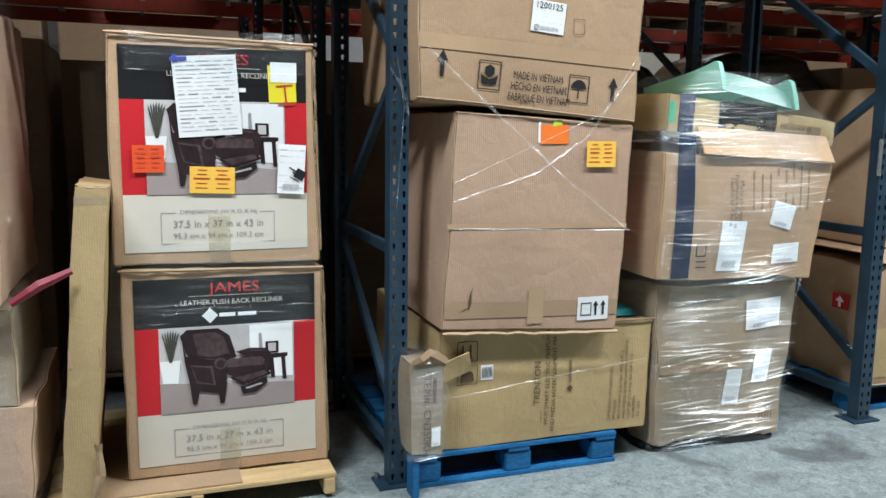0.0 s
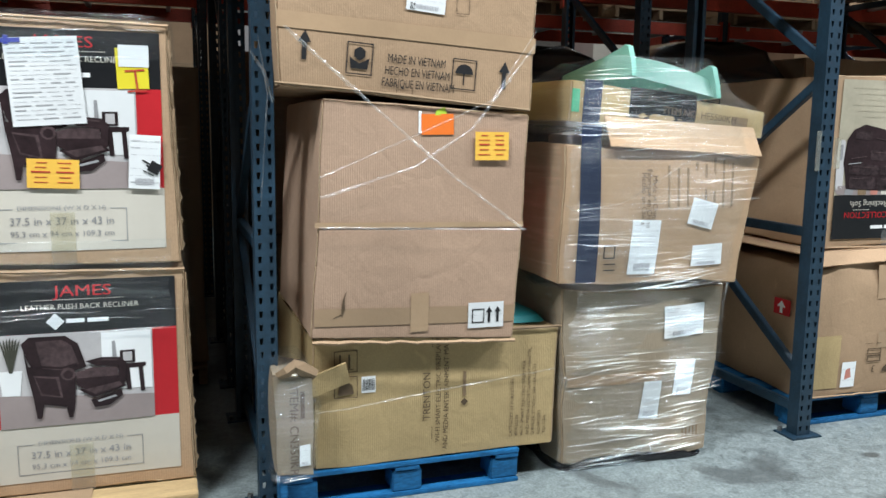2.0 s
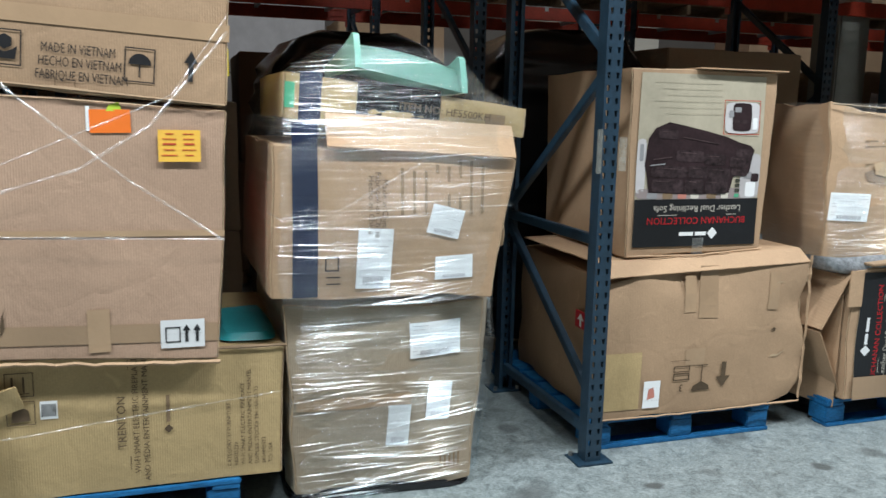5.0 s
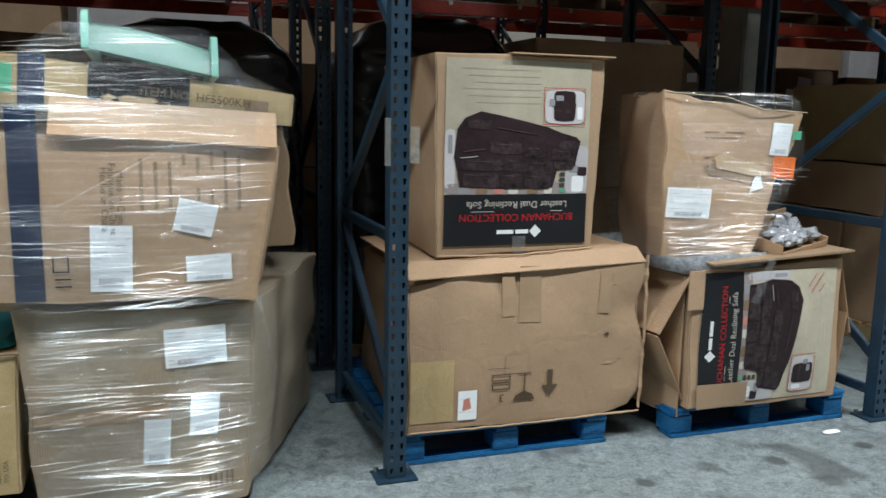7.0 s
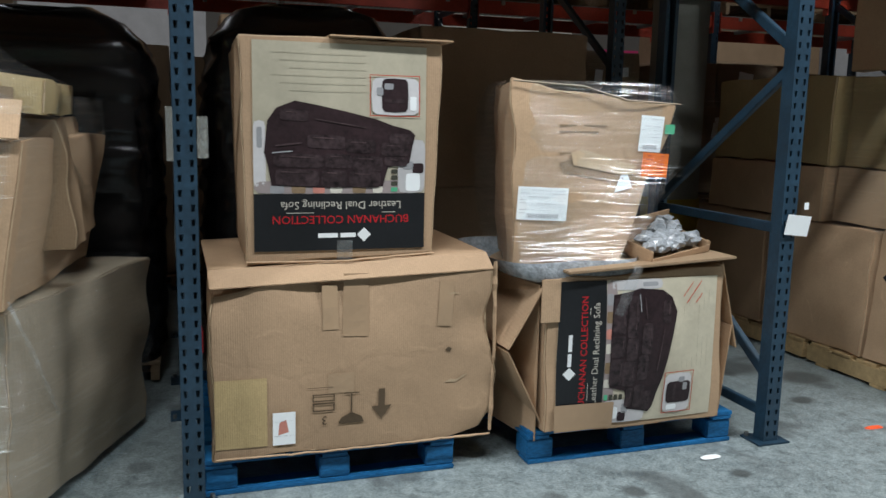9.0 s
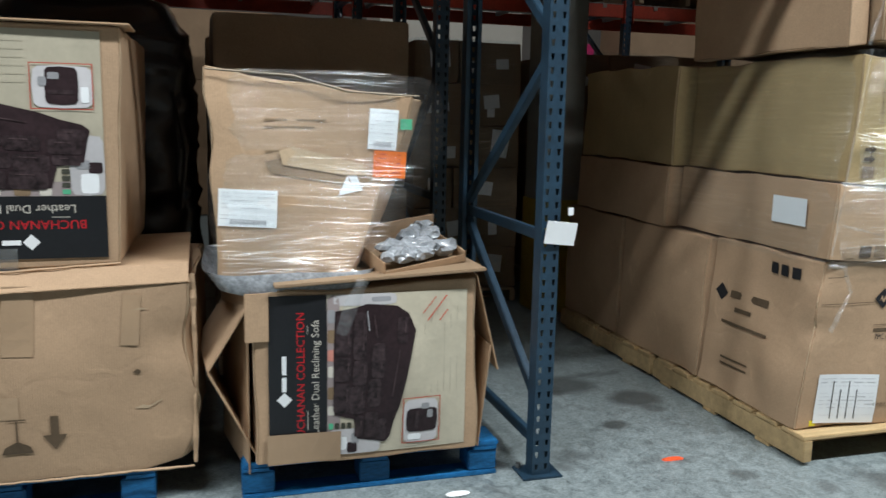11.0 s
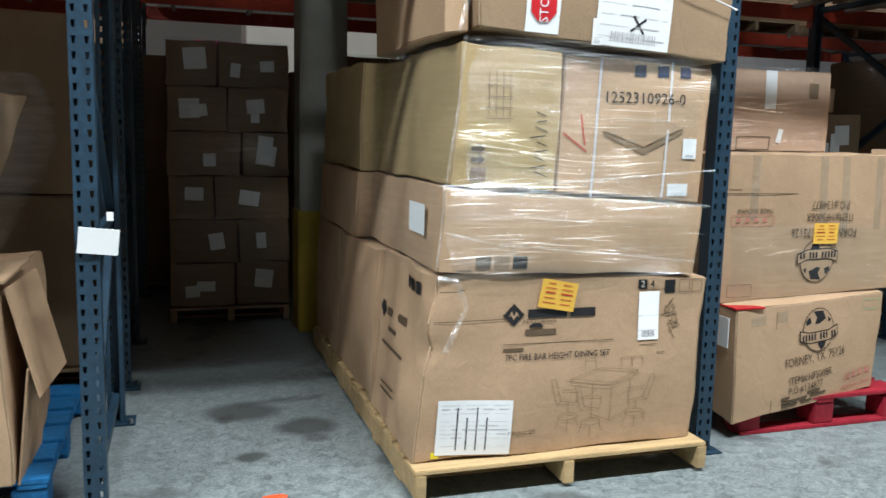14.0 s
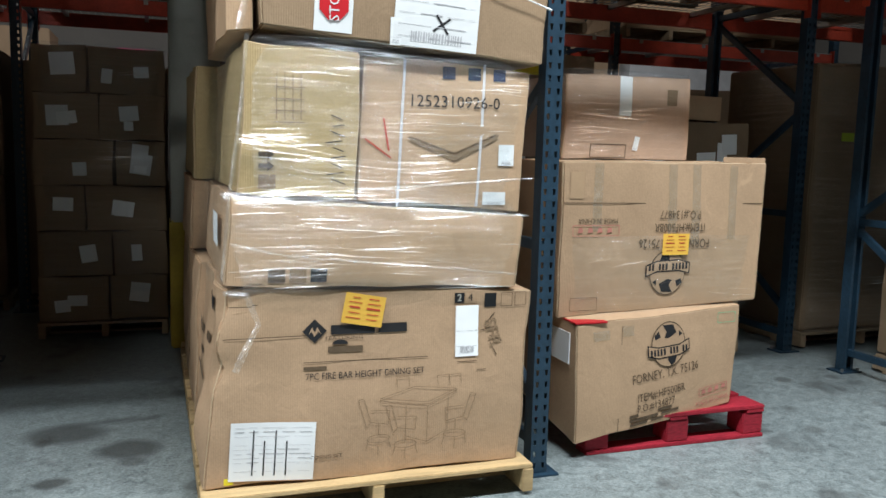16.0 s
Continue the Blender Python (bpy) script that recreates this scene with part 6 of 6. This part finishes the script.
d3 = Carton("tall_carton", 3.27, (7.63, 1.205), (8.045, 1.18), (7.655, 1.725), (8.055, 1.70), 1.15, YELLOWISH, "yellowish carton with a printed chair, wrapped in film", dent=0.012, seed=59)
d3.bars([(7.76 + 0.028 * i, 1.46, 7.763 + 0.028 * i, 1.62) for i in range(4)] + [(7.75, 1.45 + 0.04 * i, 7.86, 1.453 + 0.04 * i) for i in range(4)], FADED_INK, "chair_print")
for k in range(9):
    d3.bars([(-0.002, -0.022 - 0.012 * (k % 3 == 0), 0.002, 0.022 + 0.02 * (k % 4 == 1))], INK, "pen_stroke", centre=(7.975 + 0.004 * math.sin(k * 2), 1.25 + 0.028 * k), rot=70 + 28 * (k % 2))
for i in range(2):
    d3.shape([(-0.008, 0), (0.008, 0), (0.008, 0.03), (0.02, 0.03), (0, 0.055), (-0.02, 0.03), (-0.008, 0.03)], BROWN_INK, "arrow", centre=(7.70, 1.30 + 0.04 * i), rot=-90)
d3.bars([(7.70, 1.22, 7.76, 1.27)], FADED_INK, "faded_print")
d4 = Carton("table_carton", 3.28, (8.06, 1.18), (8.70, 1.14), (8.075, 1.70), (8.725, 1.675), 1.1, KRAFT, "brown carton with a printed table and marker writing", dent=0.008, seed=60)
d4.text("1252310926-0", 8.42, 1.545, 0.062, INK, 0)
d4.shape([(-0.16, 0.0), (0.02, -0.06), (0.20, 0.02), (0.0, 0.075)], TAPE, "table_print", centre=(8.40, 1.42))
d4.shape([(-0.16, -0.006), (0.02, -0.066), (0.20, 0.014), (0.19, -0.005), (0.02, -0.09), (-0.15, -0.02)], FADED_INK, "table_print", centre=(8.40, 1.42))
for xx in (8.21, 8.52):
    d4.sheet(xx, 1.16, xx + 0.010, 1.69, PALE_PRINT, "strap", "white plastic strap", -2, 0.004)
d4.bars([(-0.06, -0.003, 0.06, 0.003)], RED_INK, "pen_mark", centre=(8.16, 1.42), rot=-80)
d4.bars([(-0.06, -0.003, 0.06, 0.003)], RED_INK, "pen_mark", centre=(8.13, 1.37), rot=-35)
for z0 in (1.315, 1.165):
    label_on(d4, 8.60 - (0.06 if z0 < 1.2 else 0), z0, 8.665 - (0.03 if z0 < 1.2 else 0), z0 + (0.08 if z0 > 1.2 else 0.05), int(z0 * 100), rows=2)
for xx in (8.37, 8.47, 8.57):
    d4.sheet(xx, 1.63, xx + 0.05, 1.675, NAVY_BAND, "print_square", "", 0, 0.003)
# Body takes the darker inner-board colour in place of shade falling on it.
d5 = Carton("top_carton", 3.24, (7.71, 1.775), (8.76, 1.70), (7.69, 2.33), (8.79, 2.30), 1.1, INNER_SHADED, "brown carton on top with a red stop sticker and shipping papers", dent=0.008, seed=61)
s = d5.sheet(7.885, 1.765, 8.02, 1.93, PAPER, "stop_label", "white label with a red octagon", -2)
d5.shape([(0.055 * math.cos(radians(22.5 + 45 * i)), 0.06 * math.sin(radians(22.5 + 45 * i))) for i in range(8)], RED_PRINT, "red_octagon", 0.0055, s, centre=(7.953, 1.86))
d5.text("STOP", 7.955, 1.86, 0.05, PAPER, 90, s, 0.007)
label_on(d5, 8.17, 1.73, 8.49, 2.0, 62, rot=-3, rows=6, label="white shipping papers in a clear sleeve")
d5.bars([(-0.04, -0.004, 0.04, 0.004), (-0.002, -0.04, 0.006, 0.04)], INK, "pen_mark", 0.006, None, (8.345, 1.815), 35)
label_on(d5, 8.155, 1.735, 8.195, 1.83, 63, rows=2)
rope = thing("white_string", (8.6, 3.22, 1.9), "white string tied across the top carton", "string")
part("cord", ribbon([(8.52, 3.215, 1.97), (8.58, 3.212, 1.96), (8.78, 3.225, 1.90)], 0.012, 4, 0.004), PAPER, rope)
d6 = Carton("top_carton", 3.3, (7.60, 1.755), (7.69, 1.76), (7.60, 2.32), (7.68, 2.33), 1.1, KRAFT, "narrow brown carton standing on top of the stack", dent=0.012, seed=64)
d7 = Carton("tall_carton", 4.44, (7.54, 1.21), (8.7, 1.18), (7.55, 1.74), (8.7, 1.72), 1.1, YELLOWISH, "carton at the back of the stack", dent=0.012, seed=65)
film([(0.85, 7.55, 8.73, 3.262, 5.56), (0.95, 7.555, 8.74, 3.245, 5.57), (1.09, 7.56, 8.735, 3.185, 5.57), (1.195, 7.575, 8.735, 3.262, 5.57), (1.26, 7.585, 8.73, 3.25, 5.56), (1.60, 7.61, 8.745, 3.222, 5.56), (1.70, 7.62, 8.745, 3.248, 5.56), (1.745, 7.65, 8.74, 3.262, 5.55)], 57.0, "shiny layered stretch film round stacked cartons", FILM_HEAVY, 0.008, count=72, power=0.2, ridges=220)
for pts, wd in ((((7.57, 3.235, 1.20), (8.0, 3.228, 1.215), (8.73, 3.235, 1.27)), 0.018), (((7.58, 3.235, 1.19), (8.1, 3.225, 1.16), (8.72, 3.235, 1.125)), 0.024), (((7.60, 3.235, 1.03), (7.8, 3.23, 0.985), (8.3, 3.23, 0.94), (8.68, 3.235, 0.90)), 0.014), (((7.575, 3.25, 0.90), (7.60, 3.24, 1.2), (7.64, 3.24, 1.5), (7.66, 3.235, 1.74)), 0.022), (((7.63, 3.22, 1.75), (7.665, 3.21, 1.9), (7.65, 3.2, 2.1)), 0.03)):
    rope = thing("film_rope", pts[0], "twisted shiny strand of stretch film across the stack", "plastic film", "film strands")
    part("strand", ribbon(pts, wd, pts[0][2] * 7, 0.006), FILM_STREAK, rope)

# ---- goods: cartons on the red pallet ----
pallet(9.20, 3.54, 0.99, 1.15, RED_WOOD, "red painted block pallet", 0.16)
g1 = Carton("furniture_carton", 3.5, (9.115, 0.075), (10.02, 0.17), (9.10, 0.615), (10.04, 0.66), 0.55, KRAFT, "brown furniture carton tilted half off a red pallet", dent=0.006, seed=70, back=(-0.02, 0.09), skew=0.1)


def globe_logo(c, cx, cz, rot):
    """A globe with a banner across it; the name is a row of bars."""
    ring = [(0.098 * math.cos(i * math.pi / 16), 0.108 * math.sin(i * math.pi / 16)) for i in range(32)]
    logo = c.shape(ring, BROWN_INK, "globe_logo", 0.004, centre=(cx, cz), rot=rot)
    c.shape([(u * 0.95, v * 0.95) for u, v in ring], KRAFT, "globe_fill", 0.0052, logo, centre=(cx, cz), rot=rot)
    for pts in ([(-0.03, 0.095), (0.03, 0.09), (0.045, 0.05), (0.0, 0.03), (-0.025, 0.035), (-0.01, 0.06)], [(-0.08, 0.05), (-0.055, 0.07), (-0.045, 0.04), (-0.075, 0.03)],
                [(0.0, -0.04), (0.05, -0.045), (0.03, -0.09), (0.01, -0.1), (-0.01, -0.07)], [(0.06, 0.06), (0.08, 0.04), (0.06, 0.03)]):
        c.shape(pts, INK, "land", 0.0064, logo, centre=(cx, cz), rot=rot)
    c.shape([(-0.12, -0.045), (-0.06, -0.062), (0.06, -0.06), (0.12, -0.04), (0.12, 0.015), (0.06, -0.005), (-0.06, -0.005), (-0.12, 0.01)], INK, "banner", 0.0066, logo, centre=(cx, cz), rot=rot)
    c.shape([(-0.114, -0.04), (-0.06, -0.056), (0.06, -0.054), (0.114, -0.035), (0.114, 0.008), (0.06, -0.011), (-0.06, -0.011), (-0.114, 0.004)], KRAFT, "banner_fill", 0.0078, logo, centre=(cx, cz), rot=rot)
    c.bars([(-0.105 + 0.018 * i, -0.045, -0.094 + 0.018 * i, -0.014) for i in range(12) if i not in (5, 9)], INK, "banner_wordmark", 0.009, logo, (cx, cz), rot)


globe_logo(g1, 9.605, 0.50, 5)
g1.text("FORNEY, TX. 75126", 9.60, 0.365, 0.062, BROWN_INK, 7, wide=0.72)
g1.text("ITEM#:HF500BR", 9.58, 0.270, 0.056, BROWN_INK, 8, wide=0.72)
g1.text("P.O.#134877", 9.555, 0.215, 0.056, BROWN_INK, 8, wide=0.72)
g1.bars([(-0.14, 0.02, -0.09, 0.034), (0.02, 0.02, 0.1, 0.034), (-0.14, 0, 0.02, 0.013), (0.04, 0, 0.14, 0.013), (-0.14, -0.02, -0.04, -0.007), (-0.02, -0.02, 0.05, -0.007)], BROWN_INK, "small_print", centre=(9.55, 0.16), rot=8)
for i in range(4):
    g1.shape([(-0.014, -0.012), (0.014, -0.006), (0.008, 0.014), (-0.01, 0.012)], PINK_INK, "handling_mark", centre=(9.84 + i * 0.042, 0.245 + i * 0.006))
g1.outline(-0.09, -0.022, 0.09, 0.022, 0.003, PINK_INK, centre=(9.90, 0.253), rot=7)
g1.text("MADE IN CHINA", 9.90, 0.20, 0.032, PINK_INK, 8, wide=0.85)
g1.outline(9.90, 0.58, 10.01, 0.63, 0.002, GREEN_LABEL)
g1.bars([(9.345, 0.1, 9.348, 0.6)], BROWN_INK, "fold_line")
g1.sheet(9.19, 0.54, 9.28, 0.585, CLEAR_TAPE, "packing_tape", "", 3, 0.003)
g1.sheet(9.35, 0.55, 9.41, 0.60, CLEAR_TAPE, "packing_tape", "", 3, 0.003)
part("red_tape_edge", slab((9.095, 3.505, 0.622), (9.26, 3.85, 0.630), 0.002), RED_PRINT, g1.ob)
part("side_label", slab((9.082, 3.53, 0.44), (9.087, 3.72, 0.58), 0), PAPER, g1.ob)
part("film_on_top", shell([(0.62, 9.16, 9.45, 3.62, 4.0), (0.635, 9.18, 9.43, 3.64, 3.98)], 5.0, 0.01), FILM_STREAK, g1.ob)
g2 = Carton("furniture_carton", 3.62, (9.06, 0.63), (10.145, 0.675), (9.06, 1.335), (10.165, 1.345), 0.55, KRAFT, "brown furniture carton stacked upside down with taped flaps", dent=0.006, seed=72)
g2.bars([(9.07, 1.148, 10.15, 1.152)], BROWN_INK, "flap_line")
for xx, z0 in ((9.22, 1.02), (9.61, 0.96), (9.74, 0.96), (9.95, 0.98)):
    g2.sheet(xx, z0, xx + 0.045, 1.33, CLEAR_TAPE, "packing_tape", "strip of clear packing tape", 0, 0.003)
globe_logo(g2, 9.625, 0.825, 182)
g2.text("FORNEY, TX. 75126", 9.655, 0.965, 0.062, BROWN_INK, 180, wide=0.72)
g2.text("ITEM#:HF500BR", 9.68, 1.040, 0.056, BROWN_INK, 180, wide=0.72)
g2.text("P.O.#134877", 9.68, 1.10, 0.058, BROWN_INK, 180, wide=0.72)
g2.text("MADE IN CHINA", 9.25, 1.07, 0.032, BROWN_INK, 180, wide=0.85)
g2.outline(9.12, 1.0, 9.36, 1.05, 0.003, PINK_INK)
for i in range(4):
    g2.shape([(-0.014, -0.012), (0.014, -0.006), (0.008, 0.014), (-0.01, 0.012)], PINK_INK, "handling_mark", centre=(9.16 + i * 0.05, 1.025))
price_sticker(g2, 9.655, 0.96, 0.14, 0.10, GOLD, 9)
g2.outline(9.12, 0.66, 9.26, 0.72, 0.002, BROWN_INK)
g2.sheet(9.10, 1.17, 9.17, 1.29, TAPE, "packing_tape", "", 0, 0.003)
part("raised_flap", slab((9.92, 3.63, 1.34), (10.16, 3.636, 1.37), 0.001), KRAFT, g2.ob)
film([(0.64, 9.05, 10.16, 3.605, 4.2), (1.0, 9.05, 10.16, 3.60, 4.2)], 71.0, "thin clear film round the furniture carton", THIN_FILM, 0.004, close_top=False, parent=g2.ob, ridges=6)
g3 = Carton("taped_carton", 3.98, (9.24, 1.345), (9.96, 1.345), (9.25, 1.755), (9.955, 1.76), 0.5, PINKISH, "pinkish carton with white tape on top of the stack", dent=0.006, seed=74)
s = g3.sheet(9.54, 1.56, 9.61, 1.755, PAPER, "white_tape", "torn strip of white tape", -2, 0.004)
g3.sheet(9.82, 1.62, 9.88, 1.70, FADED_INK, "barcode_patch")
g3.outline(9.39, 1.35, 9.59, 1.42, 0.005, BROWN_INK)
label_on(g3, 9.63, 1.39, 9.66, 1.46, 75, rot=-10, rows=2)
film([(1.33, 9.22, 9.98, 3.96, 4.5), (1.78, 9.23, 9.975, 3.955, 4.5)], 73.0, "shiny stretch film round the taped carton", FILM, 0.008, parent=g3.ob, ridges=30)

# ---- goods in the rows behind ----
rnd = random.Random(12)


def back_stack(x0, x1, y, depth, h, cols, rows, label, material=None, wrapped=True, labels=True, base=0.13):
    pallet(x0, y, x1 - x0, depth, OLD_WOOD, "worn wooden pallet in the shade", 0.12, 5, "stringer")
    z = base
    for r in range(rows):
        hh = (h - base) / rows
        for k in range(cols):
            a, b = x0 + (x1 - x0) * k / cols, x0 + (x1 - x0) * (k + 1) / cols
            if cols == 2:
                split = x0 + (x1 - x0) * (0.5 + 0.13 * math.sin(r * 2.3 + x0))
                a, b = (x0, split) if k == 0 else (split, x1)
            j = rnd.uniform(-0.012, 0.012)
            c = Carton("stored_carton", y + 0.02 + rnd.uniform(0, 0.02), (a + 0.006 + j, z), (b - 0.006 + j, z), (a + 0.006, z + hh - 0.006), (b - 0.006, z + hh - 0.006), depth - 0.05, material or SHADED_BOARD, label, dent=0.012, seed=rnd.randint(100, 900), group="stored cartons behind", cuts=5)
            for _ in range(rnd.choice((1, 2, 2, 3)) if labels else 0):
                lx, lz = rnd.uniform(a + 0.08, b - 0.2), z + hh * rnd.uniform(0.2, 0.45)
                c.sheet(lx, lz, lx + rnd.uniform(0.06, 0.16), lz + rnd.uniform(0.06, 0.15), PAPER, "paper_label", "", rnd.uniform(-9, 9), 0.006 + rnd.uniform(0, 0.004))
        z += hh
    if wrapped:
        film([(0.1, x0 - 0.015, x1 + 0.015, y + 0.0, y + depth), (h + 0.01, x0 - 0.01, x1 + 0.01, y + 0.0, y + depth)], x0 * 5, "clear stretch film round stored cartons", FILM, 0.01, ridges=20)


back_stack(6.60, 7.44, 6.42, 1.0, 2.0, 2, 6, "small brown carton with white labels in a shaded stack", SHADED_BOARD)
back_stack(7.80, 8.80, 6.42, 1.0, 1.95, 2, 5, "small brown carton with white labels in a shaded stack", SHADED_BOARD)
back_stack(5.15, 6.2, 4.98, 1.0, 1.95, 1, 2, "large shaded brown carton in the back row", SHADED_BOARD, False, False)
back_stack(1.5, 2.5, 4.98, 1.0, 1.55, 1, 2, "large shaded brown carton in the back row", SHADED_BOARD, True, False)
back_stack(0.1, 1.2, 4.98, 1.0, 1.75, 1, 2, "large shaded brown carton in the back row", SHADED_BOARD, True, False)
back_stack(9.1, 10.1, 4.98, 1.0, 1.72, 2, 3, "shaded brown carton in the back row", SHADED_BOARD, False, True)
back_stack(10.2, 11.2, 4.98, 1.0, 1.60, 2, 4, "shaded brown carton in the back row", SHADED_BOARD, False, True)
back_stack(11.75, 12.9, 4.98, 1.0, 2.05, 1, 1, "tall shaded brown wrapped carton in the back row", SHADED_BOARD, True, False)
back_stack(11.8, 12.9, 3.5, 0.9, 1.9, 1, 2, "tall shaded brown wrapped carton", SHADED_BOARD, True, False)
back_stack(13.0, 14.1, 4.98, 1.0, 2.0, 1, 2, "tall shaded brown wrapped carton in the back row", SHADED_BOARD, True, False)
# Two stacks added to fill gaps that have to stay dark.
back_stack(-1.1, -0.05, 4.98, 1.0, 1.9, 1, 2, "large shaded brown carton in the back row", SHADED_BOARD, True, False)
back_stack(-2.4, -1.3, 4.98, 1.0, 1.9, 1, 2, "large shaded brown carton in the back row", SHADED_BOARD, True, False)
# Closed row of added stacks that blocks the bright floor beyond.
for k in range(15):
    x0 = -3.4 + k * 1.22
    back_stack(x0, x0 + 1.12, 7.52, 1.0, (1.9, 2.05, 1.98)[k % 3], 1, 2, "large brown carton added in a far row to hide the lit aisle", SHADED_BOARD, False, False)
for bx, bw, bh, mat, lab in ((9.15, 0.22, 0.2, BLACK_PRINT, "glossy black wrapped bundle on a stack"), (9.40, 0.32, 0.24, SHADED_BOARD, "brown carton with a yellow label on a stack"), (9.76, 0.24, 0.25, SHADED_BOARD, "small brown carton on a stack")):
    c = Carton("small_stored_carton", 5.05, (bx, 1.725), (bx + bw, 1.725), (bx, 1.725 + bh), (bx + bw, 1.725 + bh), 0.3, mat, lab, dent=0.006, seed=int(bx * 10), cuts=5)
    if bw > 0.3:
        c.sheet(bx + 0.01, 1.84, bx + 0.26, 1.95, YELLOW, "yellow_label", "", 0, 0.004)
for bx, bw, bh, mat, lab in ((10.22, 0.16, 0.09, PAPER, "small white box on a stack"), (10.42, 0.2, 0.09, PALE_PRINT, "small pale box on a stack"), (10.64, 0.34, 0.16, KRAFT, "small light brown carton on a stack")):
    Carton("small_stored_carton", 5.05, (bx, 1.61), (bx + bw, 1.61), (bx, 1.61 + bh), (bx + bw, 1.61 + bh), 0.3, mat, lab, dent=0.004, seed=int(bx * 10), cuts=5)
note = thing("lime_note", (11.95, 4.97, 1.5), "lime green note on a wrapped carton", "note")
part("paper", slab((11.95, 4.962, 1.50), (12.06, 4.966, 1.56), 0), LIME, note)



def black_load(x0, x1, h, seed):
    """A pallet load wound in black film: straight sides, slumped rounded top."""
    pallet(x0 + 0.04, 4.98, x1 - x0 - 0.08, 1.0, OLD_WOOD, "worn wooden pallet in the shade", 0.12, 5, "stringer")
    ob = thing("black_wrapped_load", ((x0 + x1) / 2, 5.4, 0.12), "tall pallet load wound in black plastic film", "wrapped load", "black wrapped loads")
    w = x1 - x0
    rings = [(0.122, x0 + 0.02, x1 - 0.02, 4.97, 5.95), (0.3, x0, x1, 4.95, 5.96), (h - 0.45, x0 + 0.01, x1, 4.94, 5.95), (h - 0.2, x0 + 0.05, x1 - 0.03, 4.97, 5.92),
             (h - 0.06, x0 + 0.16 * w, x1 - 0.13 * w, 5.05, 5.85), (h, x0 + 0.3 * w, x1 - 0.28 * w, 5.15, 5.75)]
    part("wrapping", shell(rings, seed, 0.035), BLACK_FILM, ob, smooth=True)
    part("film_tail", ribbon([(x1 - 0.1, 4.93, h - 0.5), (x1 - 0.05, 4.92, h - 0.8), (x1 - 0.08, 4.92, h - 1.1)], 0.05, seed, 0.02), BLACK_FILM, ob)


black_load(2.62, 3.76, 1.95, 8.0)
black_load(3.98, 5.06, 2.04, 18.0)

# far aisle: lit goods that show as a pale strip under the far beams
for k, (fx, fw, fh, mat, lab) in enumerate(((-3.0, 2.2, 2.9, KRAFT, "far lit stack of brown cartons"), (-0.6, 2.4, 3.1, KRAFT, "far lit stack of brown cartons"), (2.0, 2.3, 3.0, PALE_PRINT, "far lit stack of white cartons"),
                                            (4.5, 1.6, 2.8, KRAFT, "far lit stack of brown cartons"), (6.9, 0.5, 2.6, PINK_WRAP, "far magenta wrapped goods"), (7.6, 2.2, 3.0, CREAM_PRINT, "far lit stack of pale wrapped cartons"), (10.4, 0.6, 2.6, PINK_WRAP, "far magenta wrapped goods"), (11.6, 3.0, 3.1, KRAFT, "far lit stack of brown cartons"), (14.8, 3.0, 3.0, PALE_PRINT, "far lit stack of pale cartons"))):
    for r in range(3):
        Carton("far_carton", 12.4, (fx, fh / 3 * r + 0.005), (fx + fw, fh / 3 * r + 0.005), (fx, fh / 3 * (r + 1)), (fx + fw, fh / 3 * (r + 1)), 1.0, mat, lab, dent=0.02, seed=k * 3 + r + 200, group="far cartons", cuts=4)

# upper tier loads; the cartons are added to keep lamp light off the bays
for a, b in zip(FRAMES_X, FRAMES_X[1:]):
    for ry, rd in ROWS_Y:
        for k in range(2):
            x0 = a + 0.12 + k * (b - a - 0.2) / 2
            up_p = pallet(x0, ry + 0.02, 1.02, 1.0, OLD_WOOD, "wooden pallet on the upper rack tier", 0.12, 5, "stringer")
            up_p.location.z = 2.496
            Carton("upper_shade_carton", ry + 0.03, (x0 + 0.01, 2.62), (x0 + 1.0, 2.62), (x0 + 0.01, 3.5), (x0 + 1.0, 3.5), 0.96, KRAFT, "brown carton added on the upper rack tier to block light", dent=0.01, seed=int(x0 * 9 + ry), group="upper tier cartons", cuts=4)

# litter on the floor
for k, (px, py, mat, lab) in enumerate(((7.0, 3.42, DEEP_ORANGE, "torn orange paper scrap on the floor"), (6.75, 3.0, DEEP_ORANGE, "small orange paper scrap on the floor"), (6.0, 3.32, PAPER, "flat white paper strip on the floor"), (3.55, 4.35, PAPER, "crumpled white paper scrap on the floor"))):
    sc = thing("paper_scrap", (px, py, 0), lab, "litter")
    part("scrap", shell([(0.001, px - 0.05, px + 0.05, py - 0.015, py + 0.02), (0.008, px - 0.04, px + 0.035, py - 0.01, py + 0.012)], k + 2.0, 0.012, 16, 0.7), mat, sc)
